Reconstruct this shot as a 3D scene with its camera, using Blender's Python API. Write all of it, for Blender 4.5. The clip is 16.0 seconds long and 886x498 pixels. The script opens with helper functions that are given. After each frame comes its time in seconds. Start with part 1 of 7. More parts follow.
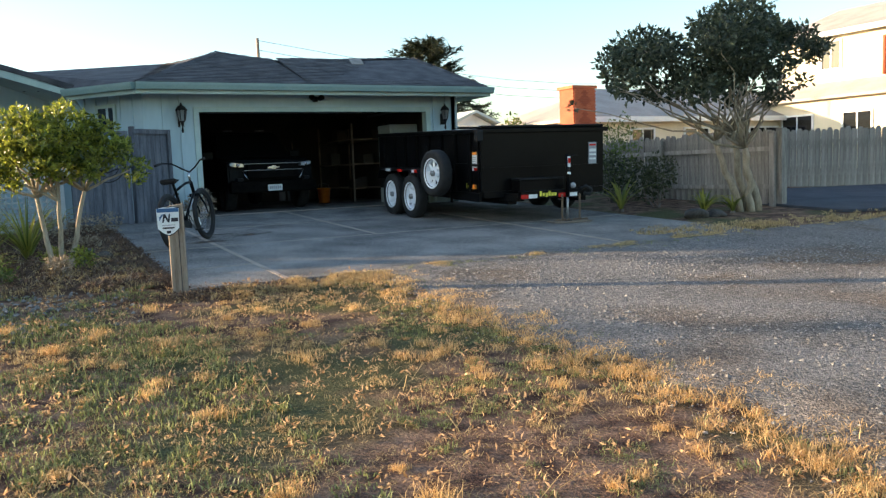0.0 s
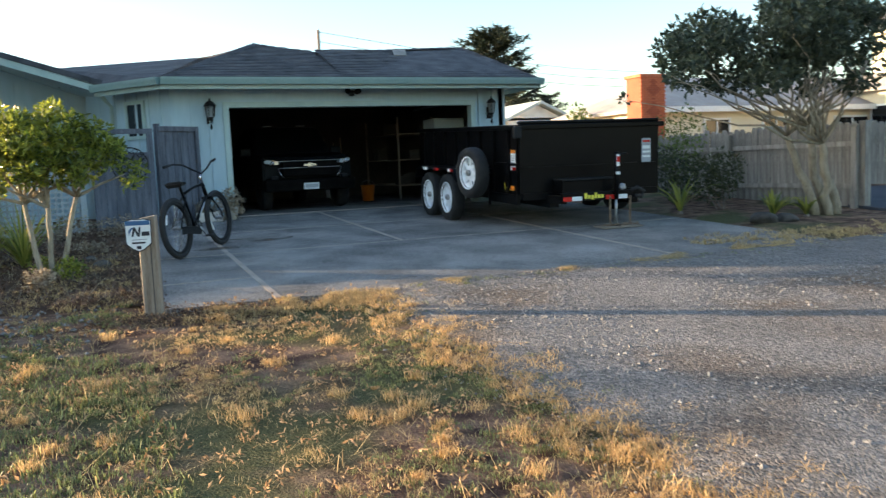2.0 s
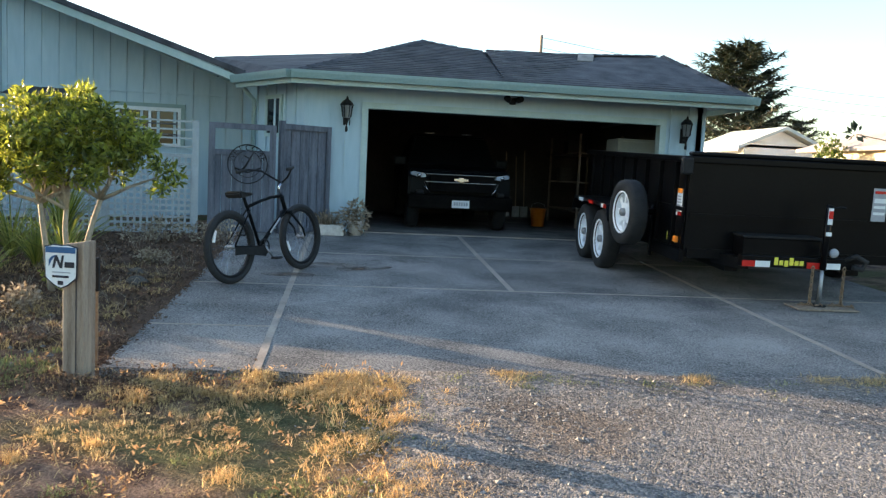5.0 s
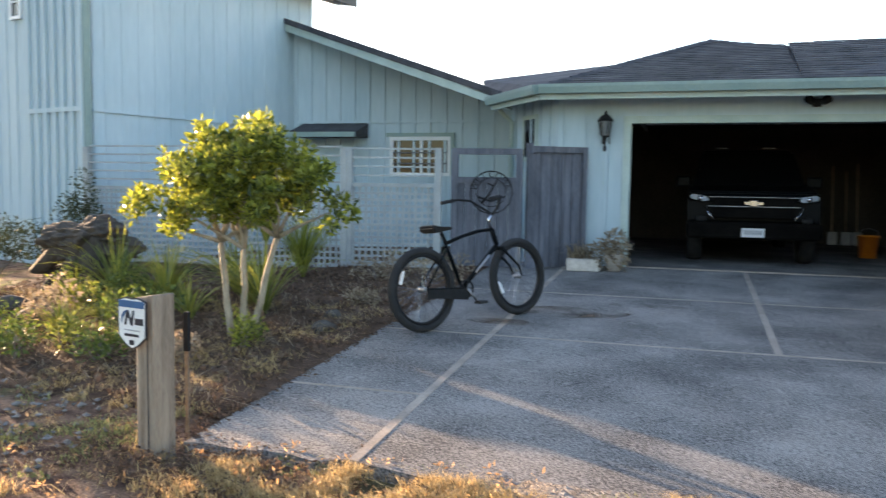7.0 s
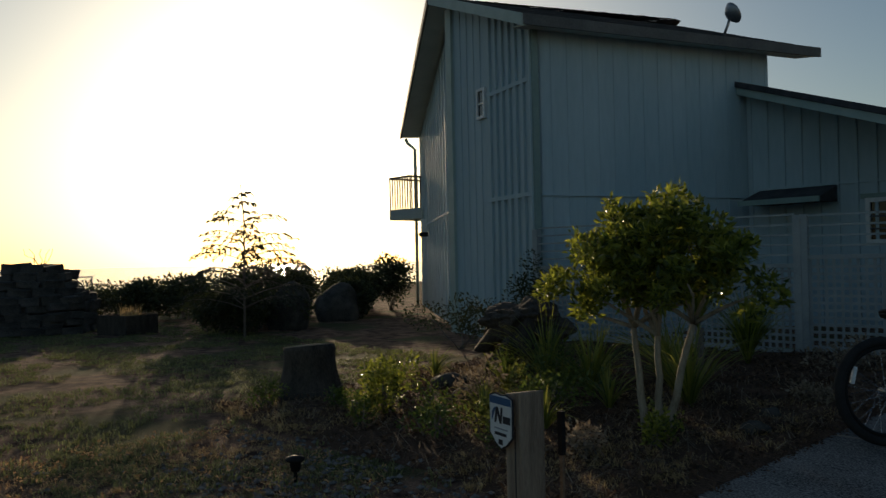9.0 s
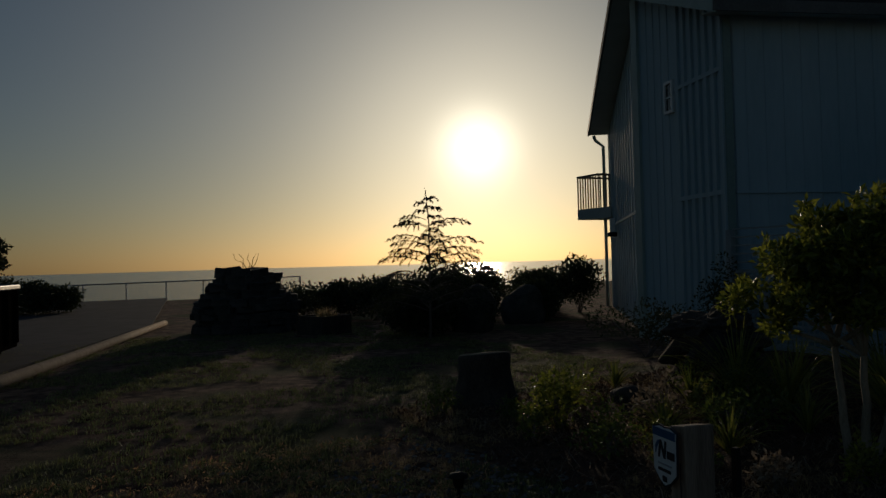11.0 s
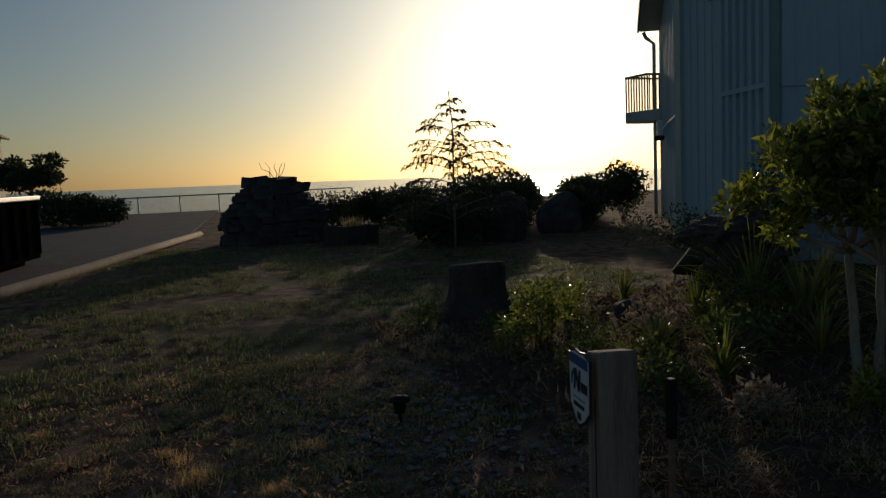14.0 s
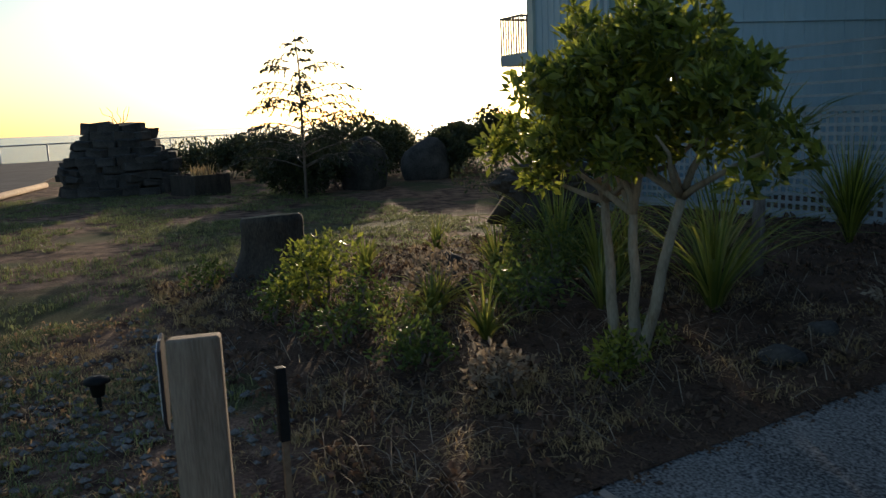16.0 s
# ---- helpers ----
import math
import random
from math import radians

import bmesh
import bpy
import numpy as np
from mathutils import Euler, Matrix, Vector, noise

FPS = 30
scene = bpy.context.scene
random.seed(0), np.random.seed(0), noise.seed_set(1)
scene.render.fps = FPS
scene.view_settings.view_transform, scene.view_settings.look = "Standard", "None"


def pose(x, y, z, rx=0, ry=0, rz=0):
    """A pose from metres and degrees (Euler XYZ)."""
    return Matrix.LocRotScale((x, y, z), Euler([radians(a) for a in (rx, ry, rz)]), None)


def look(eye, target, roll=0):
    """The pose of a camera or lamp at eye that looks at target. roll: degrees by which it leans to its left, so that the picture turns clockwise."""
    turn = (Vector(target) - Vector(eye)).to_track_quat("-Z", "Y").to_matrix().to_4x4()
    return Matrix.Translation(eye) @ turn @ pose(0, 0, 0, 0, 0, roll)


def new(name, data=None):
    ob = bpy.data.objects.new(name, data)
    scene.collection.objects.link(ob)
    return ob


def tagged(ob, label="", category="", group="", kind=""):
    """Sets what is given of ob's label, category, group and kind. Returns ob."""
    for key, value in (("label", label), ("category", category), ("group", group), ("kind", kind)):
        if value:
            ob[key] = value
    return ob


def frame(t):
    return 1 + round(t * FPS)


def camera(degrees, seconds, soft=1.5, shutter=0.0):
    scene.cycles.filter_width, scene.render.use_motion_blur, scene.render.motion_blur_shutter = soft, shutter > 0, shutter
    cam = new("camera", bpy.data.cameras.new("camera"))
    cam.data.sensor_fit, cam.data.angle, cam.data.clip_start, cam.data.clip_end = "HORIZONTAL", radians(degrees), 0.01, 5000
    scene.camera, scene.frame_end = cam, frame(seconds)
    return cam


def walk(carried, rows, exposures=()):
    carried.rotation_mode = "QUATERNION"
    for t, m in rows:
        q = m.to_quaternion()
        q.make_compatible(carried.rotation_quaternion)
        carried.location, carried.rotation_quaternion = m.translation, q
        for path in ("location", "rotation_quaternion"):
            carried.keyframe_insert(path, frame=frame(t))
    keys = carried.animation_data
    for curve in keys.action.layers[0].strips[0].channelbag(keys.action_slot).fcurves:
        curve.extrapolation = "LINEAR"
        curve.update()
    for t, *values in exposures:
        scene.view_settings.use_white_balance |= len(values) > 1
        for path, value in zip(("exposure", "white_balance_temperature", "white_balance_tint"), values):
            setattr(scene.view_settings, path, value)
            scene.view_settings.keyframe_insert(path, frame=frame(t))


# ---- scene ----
cam = camera(57.5, 16.0, soft=1.3, shutter=0.22)
PATH = [
    (0, (-3.267, -15.344, 0.695), (-2.324, -13.592, 0.499), -2.3),
    (0.5, (-3.006, -15.295, 0.758), (-2.107, -13.524, 0.52), -2.7),
    (1, (-2.763, -15.167, 0.753), (-1.828, -13.424, 0.457), -3.4),
    (1.5, (-2.567, -15.008, 0.798), (-1.607, -13.275, 0.522), -3.9),
    (2, (-2.252, -14.681, 0.813), (-1.475, -12.851, 0.6), -2.4),
    (2.5, (-1.951, -14.398, 0.874), (-1.33, -12.509, 0.655), -0.8),
    (3, (-1.594, -14.11, 0.895), (-0.96, -12.225, 0.677), 1.0),
    (3.5, (-1.263, -13.835, 0.874), (-0.594, -11.963, 0.655), -2.2),
    (4, (-0.889, -13.475, 0.936), (-0.427, -11.542, 0.72), 0.3),
    (6.5, (0.616, -11.55, 1.045), (0.444, -9.565, 0.872), 0.1),
    (7, (0.805, -11.124, 1.067), (0.221, -9.218, 0.909), 0.9),
    (7.5, (0.747, -10.761, 1.034), (-0.208, -9.008, 0.912), 0.8),
    (8, (0.737, -10.56, 1.074), (-0.44, -8.946, 0.97), -0.8),
    (8.5, (0.794, -10.422, 1.099), (-0.601, -8.99, 1.057), -0.8),
    (9, (0.903, -10.366, 1.124), (-0.628, -9.08, 1.148), -1.2),
    (11.5, (0.839, -9.956, 1.223), (-1.008, -9.188, 1.241), -0.9),
    (12, (0.899, -9.821, 1.184), (-0.991, -9.167, 1.183), 0.0),
    (12.5, (0.821, -9.665, 1.138), (-1.068, -9.012, 1.076), 0.3),
    (13, (0.697, -9.486, 1.14), (-1.16, -8.755, 1.009), 1.4),
    (13.5, (0.563, -9.329, 1.116), (-1.261, -8.524, 0.957), -0.9),
    (14, (0.493, -9.084, 1.101), (-1.36, -8.353, 0.917), -2.2),
    (14.5, (0.284, -8.671, 1.017), (-1.594, -8.008, 0.833), 0.9),
    (15, (0.246, -8.403, 1.006), (-1.556, -7.572, 0.754), 1.3),
    (15.5, (0.226, -8.163, 1.028), (-1.538, -7.257, 0.77), 0.3),
    (16, (0.347, -7.923, 1.031), (-1.398, -7.001, 0.708), -2.4),
]
EXPOSURE = [(0, 1.78, 6400, 10), (1, 1.85, 6500, 10), (2, 1.9, 6300, 10), (4, 1.96, 6250, 11), (6.5, 2.22, 6850, 14), (7, 2.38, 6950, 20), (7.5, 3.0, 7100, 30), (8, 2.5, 7100, 26), (8.5, 0.95, 6950, 18), (9, -1.0, 6200, 8), (9.2, -1.3, 5950, 8),
            (11.3, -3.1, 5600, 8), (12.5, -2.85, 5550, 8), (13, -2.6, 5600, 8), (13.5, -2.2, 5600, 8), (14.5, -1.65, 5700, 8), (15.2, -1.1, 5800, 10), (16, -0.2, 5800, 10)]
walk(cam, [(t, look(eye, target, roll)) for t, eye, target, roll in PATH], EXPOSURE)

# ---------------------------------------------------------------- light
SUN_DIR = Vector((-0.868, 0.48, 0.138)).normalized()
world = bpy.data.worlds.new("sky")
scene.world = world
world.use_nodes = True
wn = world.node_tree.nodes
wl = world.node_tree.links
sky = wn.new("ShaderNodeTexSky")
sky.sky_type = "NISHITA"
sky.sun_disc = False
sky.sun_elevation = radians(7.9)
sky.sun_rotation = math.atan2(SUN_DIR.x, SUN_DIR.y)
sky.air_density, sky.dust_density, sky.ozone_density = 1.0, 0.85, 1.7
wn["Background"].inputs["Strength"].default_value = 0.15
# haze round the sun: brighter sky towards its direction
wc = wn.new("ShaderNodeTexCoord")
dot = wn.new("ShaderNodeVectorMath")
dot.operation = "DOT_PRODUCT"
dot.inputs[1].default_value = SUN_DIR
wl.new(wc.outputs["Generated"], dot.inputs[0])
glow = None
for power, gain in ((16, 0.9), (80, 1.7), (1200, 6.0), (30000, 60.0)):
    cl = wn.new("ShaderNodeMath")
    cl.operation = "MAXIMUM"
    cl.inputs[1].default_value = 0.0
    wl.new(dot.outputs["Value"], cl.inputs[0])
    pw = wn.new("ShaderNodeMath")
    pw.operation = "POWER"
    pw.inputs[1].default_value = power
    wl.new(cl.outputs[0], pw.inputs[0])
    ml = wn.new("ShaderNodeMath")
    ml.operation = "MULTIPLY_ADD"
    ml.inputs[1].default_value = gain
    ml.inputs[2].default_value = 0.0
    wl.new(pw.outputs[0], ml.inputs[0])
    if glow is not None:
        wl.new(glow, ml.inputs[2])
    glow = ml.outputs[0]
tint = wn.new("ShaderNodeVectorMath")
tint.operation = "SCALE"
tint.inputs[0].default_value = (9.0, 7.5, 5.1)
wl.new(glow, tint.inputs["Scale"])
both = wn.new("ShaderNodeVectorMath")
both.operation = "ADD"
wl.new(sky.outputs[0], both.inputs[0])
wl.new(tint.outputs[0], both.inputs[1])
wl.new(both.outputs[0], wn["Background"].inputs["Color"])
sun = new("sun", bpy.data.lights.new("sun", "SUN"))
sun.data.energy, sun.data.angle, sun.data.color = 5.0, radians(0.6), (1.0, 0.73, 0.45)
sun.matrix_world = look(SUN_DIR * 100, (0, 0, 0))
# ---------------------------------------------------------------- helpers
def slope(y):
    """Height of the driveway plane."""
    return 0.047 * max(min(y, 0.0), -16.0)


def ground_z(x, y):
    z = slope(y)
    if x < -2.5:
        k = min((-2.5 - x) / 7.0, 1.0)
        z = z * (1 - k) - 0.28 * k
    if x < -44:
        z -= (-44 - x) * 0.35
    return max(z, -16.5)


def part(name, bm, material, parent=None, label=""):
    me = bpy.data.meshes.new(name)
    bm.to_mesh(me)
    bm.free()
    if material:
        for m in (material if isinstance(material, (list, tuple)) else [material]):
            me.materials.append(m)
    ob = new(name, me)
    if parent:
        ob.parent = parent
    if label:
        ob["label"] = label
    return ob


def empty(name, m, label, category, group="", kind=""):
    ob = new(name)
    ob.empty_display_size = 0.1
    ob.matrix_world = m
    return tagged(ob, label, category, group, kind)


def box(bm, x0, y0, z0, x1, y1, z1, m=None, bevel=0.0):
    """Adds a box between two corners; bevel rounds its edges."""
    r = bmesh.ops.create_cube(bm, size=1.0)
    vs = r["verts"]
    for v in vs:
        v.co = Vector((x0 + (v.co.x + .5) * (x1 - x0), y0 + (v.co.y + .5) * (y1 - y0), z0 + (v.co.z + .5) * (z1 - z0)))
    if bevel > 0:
        es = list({e for v in vs for e in v.link_edges})
        g = bmesh.ops.bevel(bm, geom=es, offset=bevel, segments=2, profile=0.5, affect="EDGES")
        vs = list({v for f in g["faces"] for v in f.verts} | {v for v in vs if v.is_valid})
    if m is not None:
        bmesh.ops.transform(bm, matrix=m, verts=vs)
    return vs


def boxm(*a, **k):
    bm = bmesh.new()
    box(bm, *a, **k)
    return bm


def tube(bm, pts, r, n=8, r2=None, cap=True):
    """A round bar along points, tapering from r to r2."""
    pts = [Vector(p) for p in pts]
    r2 = r if r2 is None else r2
    rings = []
    for i, p in enumerate(pts):
        d = (pts[min(i + 1, len(pts) - 1)] - pts[max(i - 1, 0)]).normalized()
        a = d.orthogonal().normalized() if i == 0 else (rings[-1][1] - d * rings[-1][1].dot(d)).normalized()
        b = d.cross(a)
        rr = r + (r2 - r) * i / max(len(pts) - 1, 1)
        rings.append(([bm.verts.new(p + (a * math.cos(k * 2 * math.pi / n) + b * math.sin(k * 2 * math.pi / n)) * rr) for k in range(n)], a))
    for (u, _), (v, _) in zip(rings, rings[1:]):
        for k in range(n):
            f = bm.faces.new((u[k], u[(k + 1) % n], v[(k + 1) % n], v[k]))
            f.smooth = True
    if cap:
        bm.faces.new(rings[0][0][::-1])
        bm.faces.new(rings[-1][0])


def lathe(bm, prof, n=24, m=None, closed=False):
    """Turns a profile of (radius, height) round z."""
    rings = [[bm.verts.new((r * math.cos(k * 2 * math.pi / n), r * math.sin(k * 2 * math.pi / n), z)) for k in range(n)] for r, z in prof]
    pairs = list(zip(rings, rings[1:])) + ([(rings[-1], rings[0])] if closed else [])
    for u, v in pairs:
        for k in range(n):
            f = bm.faces.new((u[k], u[(k + 1) % n], v[(k + 1) % n], v[k]))
            f.smooth = True
    if not closed:
        bm.faces.new(rings[0][::-1])
        bm.faces.new(rings[-1])
    if m is not None:
        bmesh.ops.transform(bm, matrix=m, verts=[v for ring in rings for v in ring])


def prism(bm, poly, y0, y1, axis="y"):
    """Extrudes an (a, z) polygon along y (or x)."""
    def at(p, d):
        return (p[0], d, p[1]) if axis == "y" else (d, p[0], p[1])
    a = [bm.verts.new(at(p, y0)) for p in poly]
    b = [bm.verts.new(at(p, y1)) for p in poly]
    bm.faces.new(a)
    bm.faces.new(b[::-1])
    for i in range(len(poly)):
        j = (i + 1) % len(poly)
        bm.faces.new((a[j], a[i], b[i], b[j]))
    bmesh.ops.recalc_face_normals(bm, faces=bm.faces)


def slab_poly(bm, top, thick, down=(0, 0, -1)):
    """A plate: a polygon of 3D points, thickened along down."""
    a = [bm.verts.new(p) for p in top]
    b = [bm.verts.new(Vector(p) + Vector(down) * thick) for p in top]
    bm.faces.new(a)
    bm.faces.new(b[::-1])
    for i in range(len(top)):
        j = (i + 1) % len(top)
        bm.faces.new((a[j], a[i], b[i], b[j]))
    bmesh.ops.recalc_face_normals(bm, faces=bm.faces)


# ---------------------------------------------------------------- materials
def mat(name, rough=0.6, metal=0.0):
    m = bpy.data.materials.new(name)
    m.use_nodes = True
    b = m.node_tree.nodes["Principled BSDF"]
    b.inputs["Roughness"].default_value = rough
    b.inputs["Metallic"].default_value = metal
    return m, m.node_tree.nodes, m.node_tree.links, b


def mixed(name, c1, c2, scale=6.0, fine=60.0, rough=0.6, metal=0.0, bump=0.2, gloss=0.35, share=0.4, contrast=(0.35, 0.65), stretch=(1, 1, 1), vary=0.0, coord="Object"):
    """Two colours over a coarse and a fine noise, with relief; vary: how far single pieces differ."""
    m, n, l, b = mat(name, rough, metal)
    b.inputs["Specular IOR Level"].default_value = gloss
    tc = n.new("ShaderNodeTexCoord")
    mp = n.new("ShaderNodeMapping")
    mp.inputs["Scale"].default_value = stretch
    l.new(tc.outputs[coord], mp.inputs[0])
    a = n.new("ShaderNodeTexNoise")
    a.inputs["Scale"].default_value, a.inputs["Detail"].default_value = scale, 5
    f = n.new("ShaderNodeTexNoise")
    f.inputs["Scale"].default_value, f.inputs["Detail"].default_value = fine, 3
    l.new(mp.outputs[0], a.inputs["Vector"])
    l.new(mp.outputs[0], f.inputs["Vector"])
    add = n.new("ShaderNodeMath")
    add.operation = "MULTIPLY_ADD"
    add.inputs[1].default_value = 1 - share
    l.new(a.outputs[0], add.inputs[0])
    ad2 = n.new("ShaderNodeMath")
    ad2.operation = "MULTIPLY"
    ad2.inputs[1].default_value = share
    l.new(f.outputs[0], ad2.inputs[0])
    l.new(ad2.outputs[0], add.inputs[2])
    r = n.new("ShaderNodeValToRGB")
    r.color_ramp.elements[0].position, r.color_ramp.elements[1].position = contrast
    r.color_ramp.elements[0].color, r.color_ramp.elements[1].color = (*c1, 1), (*c2, 1)
    l.new(add.outputs[0], r.inputs[0])
    col = r.outputs[0]
    if vary:
        oi = n.new("ShaderNodeObjectInfo")
        geo = n.new("ShaderNodeNewGeometry")
        s = n.new("ShaderNodeMath")
        s.operation = "ADD"
        l.new(oi.outputs["Random"], s.inputs[0])
        l.new(geo.outputs["Random Per Island"], s.inputs[1])
        mr = n.new("ShaderNodeMapRange")
        mr.inputs[1].default_value, mr.inputs[2].default_value = 0, 2
        mr.inputs[3].default_value, mr.inputs[4].default_value = 1 - vary, 1 + vary
        l.new(s.outputs[0], mr.inputs[0])
        hs = n.new("ShaderNodeHueSaturation")
        l.new(mr.outputs[0], hs.inputs["Value"])
        l.new(col, hs.inputs["Color"])
        col = hs.outputs[0]
    l.new(col, b.inputs["Base Color"])
    if bump:
        bp = n.new("ShaderNodeBump")
        bp.inputs["Strength"].default_value, bp.inputs["Distance"].default_value = bump, 0.01
        l.new(add.outputs[0], bp.inputs["Height"])
        l.new(bp.outputs[0], b.inputs["Normal"])
    return m

M_siding = mixed("painted_siding", (0.37, 0.49, 0.54), (0.5, 0.61, 0.65), 1.3, 14, 0.75, bump=0.15, contrast=(0.3, 0.72), stretch=(1, 1, 0.18))
M_trim = mixed("trim_paint", (0.36, 0.46, 0.43), (0.46, 0.56, 0.52), 3, 40, 0.6, bump=0.1)
M_gutter = mixed("gutter_paint", (0.2, 0.29, 0.27), (0.27, 0.36, 0.33), 2, 30, 0.45, bump=0.05)
M_darktrim = mixed("weathered_trim", (0.1, 0.1, 0.095), (0.18, 0.175, 0.165), 2, 30, 0.7, bump=0.1)
M_soffit = mixed("soffit_paint", (0.4, 0.46, 0.45), (0.5, 0.55, 0.53), 2, 30, 0.7)
M_shingle = mixed("asphalt_shingle", (0.035, 0.037, 0.043), (0.11, 0.11, 0.12), 3, 90, 0.9, bump=0.6, vary=0.35)
M_concrete = mixed("aggregate_concrete", (0.055, 0.054, 0.054), (0.35, 0.33, 0.305), 1.3, 80, 0.9, bump=0.7, contrast=(0.4, 0.62), gloss=0.2, share=0.65)
M_joint = mixed("joint_wood", (0.24, 0.2, 0.165), (0.42, 0.36, 0.3), 4, 60, 0.85)
M_rust = mixed("rust_stained_concrete", (0.09, 0.055, 0.035), (0.2, 0.135, 0.09), 4, 90, 0.85, bump=0.5)
M_fence = mixed("weathered_wood", (0.15, 0.135, 0.12), (0.38, 0.35, 0.31), 3, 30, 0.85, bump=0.4, stretch=(5, 5, 0.5), vary=0.25)
M_gate = mixed("grey_gate_wood", (0.045, 0.052, 0.066), (0.15, 0.16, 0.19), 3, 30, 0.8, bump=0.4, stretch=(5, 5, 0.5), vary=0.2)
M_post = mixed("post_wood", (0.16, 0.12, 0.09), (0.36, 0.29, 0.22), 3, 30, 0.9, bump=0.6, stretch=(8, 8, 0.7))
M_lattice = mixed("lattice_wood", (0.27, 0.3, 0.31), (0.4, 0.43, 0.43), 4, 40, 0.8, bump=0.2)
M_white = mixed("white_paint", (0.68, 0.7, 0.7), (0.8, 0.82, 0.82), 3, 40, 0.4, bump=0.03)
M_cream = mixed("cream_stucco", (0.64, 0.57, 0.42), (0.74, 0.68, 0.53), 1, 30, 0.85, bump=0.1)
M_lightroof = mixed("pale_shingle", (0.3, 0.27, 0.25), (0.42, 0.38, 0.35), 1, 12, 0.9)
M_brick = mixed("red_brick", (0.36, 0.09, 0.04), (0.5, 0.16, 0.08), 2, 30, 0.85, bump=0.2, vary=0.15)
M_brickdark = mixed("dark_brick", (0.26, 0.06, 0.03), (0.36, 0.1, 0.05), 2, 30, 0.85, bump=0.2, vary=0.15)
M_black = mixed("black_paint", (0.003, 0.003, 0.004), (0.007, 0.007, 0.007), 2, 30, 0.28, bump=0.04, gloss=0.1)
M_carpaint = mixed("black_car_paint", (0.004, 0.005, 0.006), (0.006, 0.007, 0.008), 2, 30, 0.35, bump=0, gloss=0.06)
M_rubber = mixed("rubber", (0.012, 0.012, 0.013), (0.028, 0.028, 0.028), 8, 80, 0.8, bump=0.3)
M_rimwhite = mixed("white_rim", (0.8, 0.83, 0.87), (0.88, 0.9, 0.93), 6, 60, 0.3, bump=0)
M_chrome = mixed("chrome", (0.42, 0.43, 0.46), (0.55, 0.56, 0.6), 6, 60, 0.18, metal=1.0, bump=0)
M_steel = mixed("dull_steel", (0.25, 0.25, 0.26), (0.4, 0.4, 0.4), 10, 80, 0.45, metal=1.0, bump=0.1)
M_rusty = mixed("rusty_chain", (0.2, 0.13, 0.08), (0.35, 0.26, 0.18), 12, 80, 0.6, metal=0.5)
M_red = mixed("red_reflector", (0.5, 0.015, 0.012), (0.6, 0.03, 0.02), 10, 90, 0.25, bump=0)
M_orange = mixed("orange_plastic", (0.75, 0.2, 0.02), (0.85, 0.27, 0.03), 10, 90, 0.3, bump=0)
M_yellow = mixed("yellow_decal", (0.7, 0.62, 0.06), (0.8, 0.72, 0.1), 10, 90, 0.4, bump=0)
M_blue = mixed("blue_decal", (0.03, 0.09, 0.2), (0.05, 0.14, 0.3), 10, 90, 0.4, bump=0)
M_ink = mixed("ink", (0.02, 0.02, 0.03), (0.03, 0.03, 0.04), 10, 90, 0.5, bump=0)
M_greydecal = mixed("grey_decal", (0.3, 0.31, 0.34), (0.4, 0.41, 0.44), 10, 90, 0.5, bump=0)
M_bark = mixed("pale_bark", (0.2, 0.16, 0.11), (0.42, 0.36, 0.27), 8, 50, 0.9, bump=0.6, stretch=(2, 2, 0.5))
M_barkdark = mixed("grey_bark", (0.1, 0.08, 0.07), (0.26, 0.22, 0.19), 8, 50, 0.9, bump=0.7, stretch=(2, 2, 0.4))
M_drift = mixed("driftwood", (0.03, 0.025, 0.02), (0.1, 0.08, 0.062), 5, 40, 0.9, bump=0.7, stretch=(2, 2, 0.6))
M_cutwood = mixed("cut_wood", (0.3, 0.22, 0.15), (0.45, 0.35, 0.25), 6, 50, 0.85, bump=0.3)
M_rock = mixed("rock", (0.13, 0.12, 0.11), (0.32, 0.3, 0.27), 5, 50, 0.85, bump=0.6, vary=0.3)
M_pebble = mixed("pebble", (0.1, 0.096, 0.092), (0.34, 0.325, 0.305), 25, 120, 0.9, bump=0.1, gloss=0.15, vary=0.35)
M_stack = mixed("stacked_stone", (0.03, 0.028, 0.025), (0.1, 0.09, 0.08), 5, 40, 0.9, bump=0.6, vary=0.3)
M_metalblk = mixed("black_iron", (0.008, 0.008, 0.009), (0.018, 0.018, 0.018), 20, 90, 0.6, bump=0.1, gloss=0.2)
M_asphalt = mixed("asphalt", (0.045, 0.05, 0.06), (0.08, 0.085, 0.1), 2, 120, 0.95, bump=0.3, gloss=0.12)
# boards kept far below bare wood: the garage's shade is put into the colour
M_interior = mixed("shaded_garage_board", (0.05, 0.043, 0.036), (0.11, 0.094, 0.078), 1, 20, 0.85)
M_terra = mixed("painted_planter", (0.42, 0.38, 0.34), (0.62, 0.58, 0.52), 14, 60, 0.8)
M_matblack = mixed("matt_black_steel", (0.004, 0.004, 0.004), (0.012, 0.011, 0.01), 3, 40, 1.0, bump=0.1, gloss=0.0)
M_soil = mixed("garden_soil", (0.035, 0.022, 0.015), (0.16, 0.1, 0.068), 3, 70, 0.95, bump=1.0, gloss=0.1, share=0.55)
M_galv = mixed("galvanised", (0.3, 0.31, 0.32), (0.45, 0.46, 0.47), 10, 60, 0.5, metal=0.8)


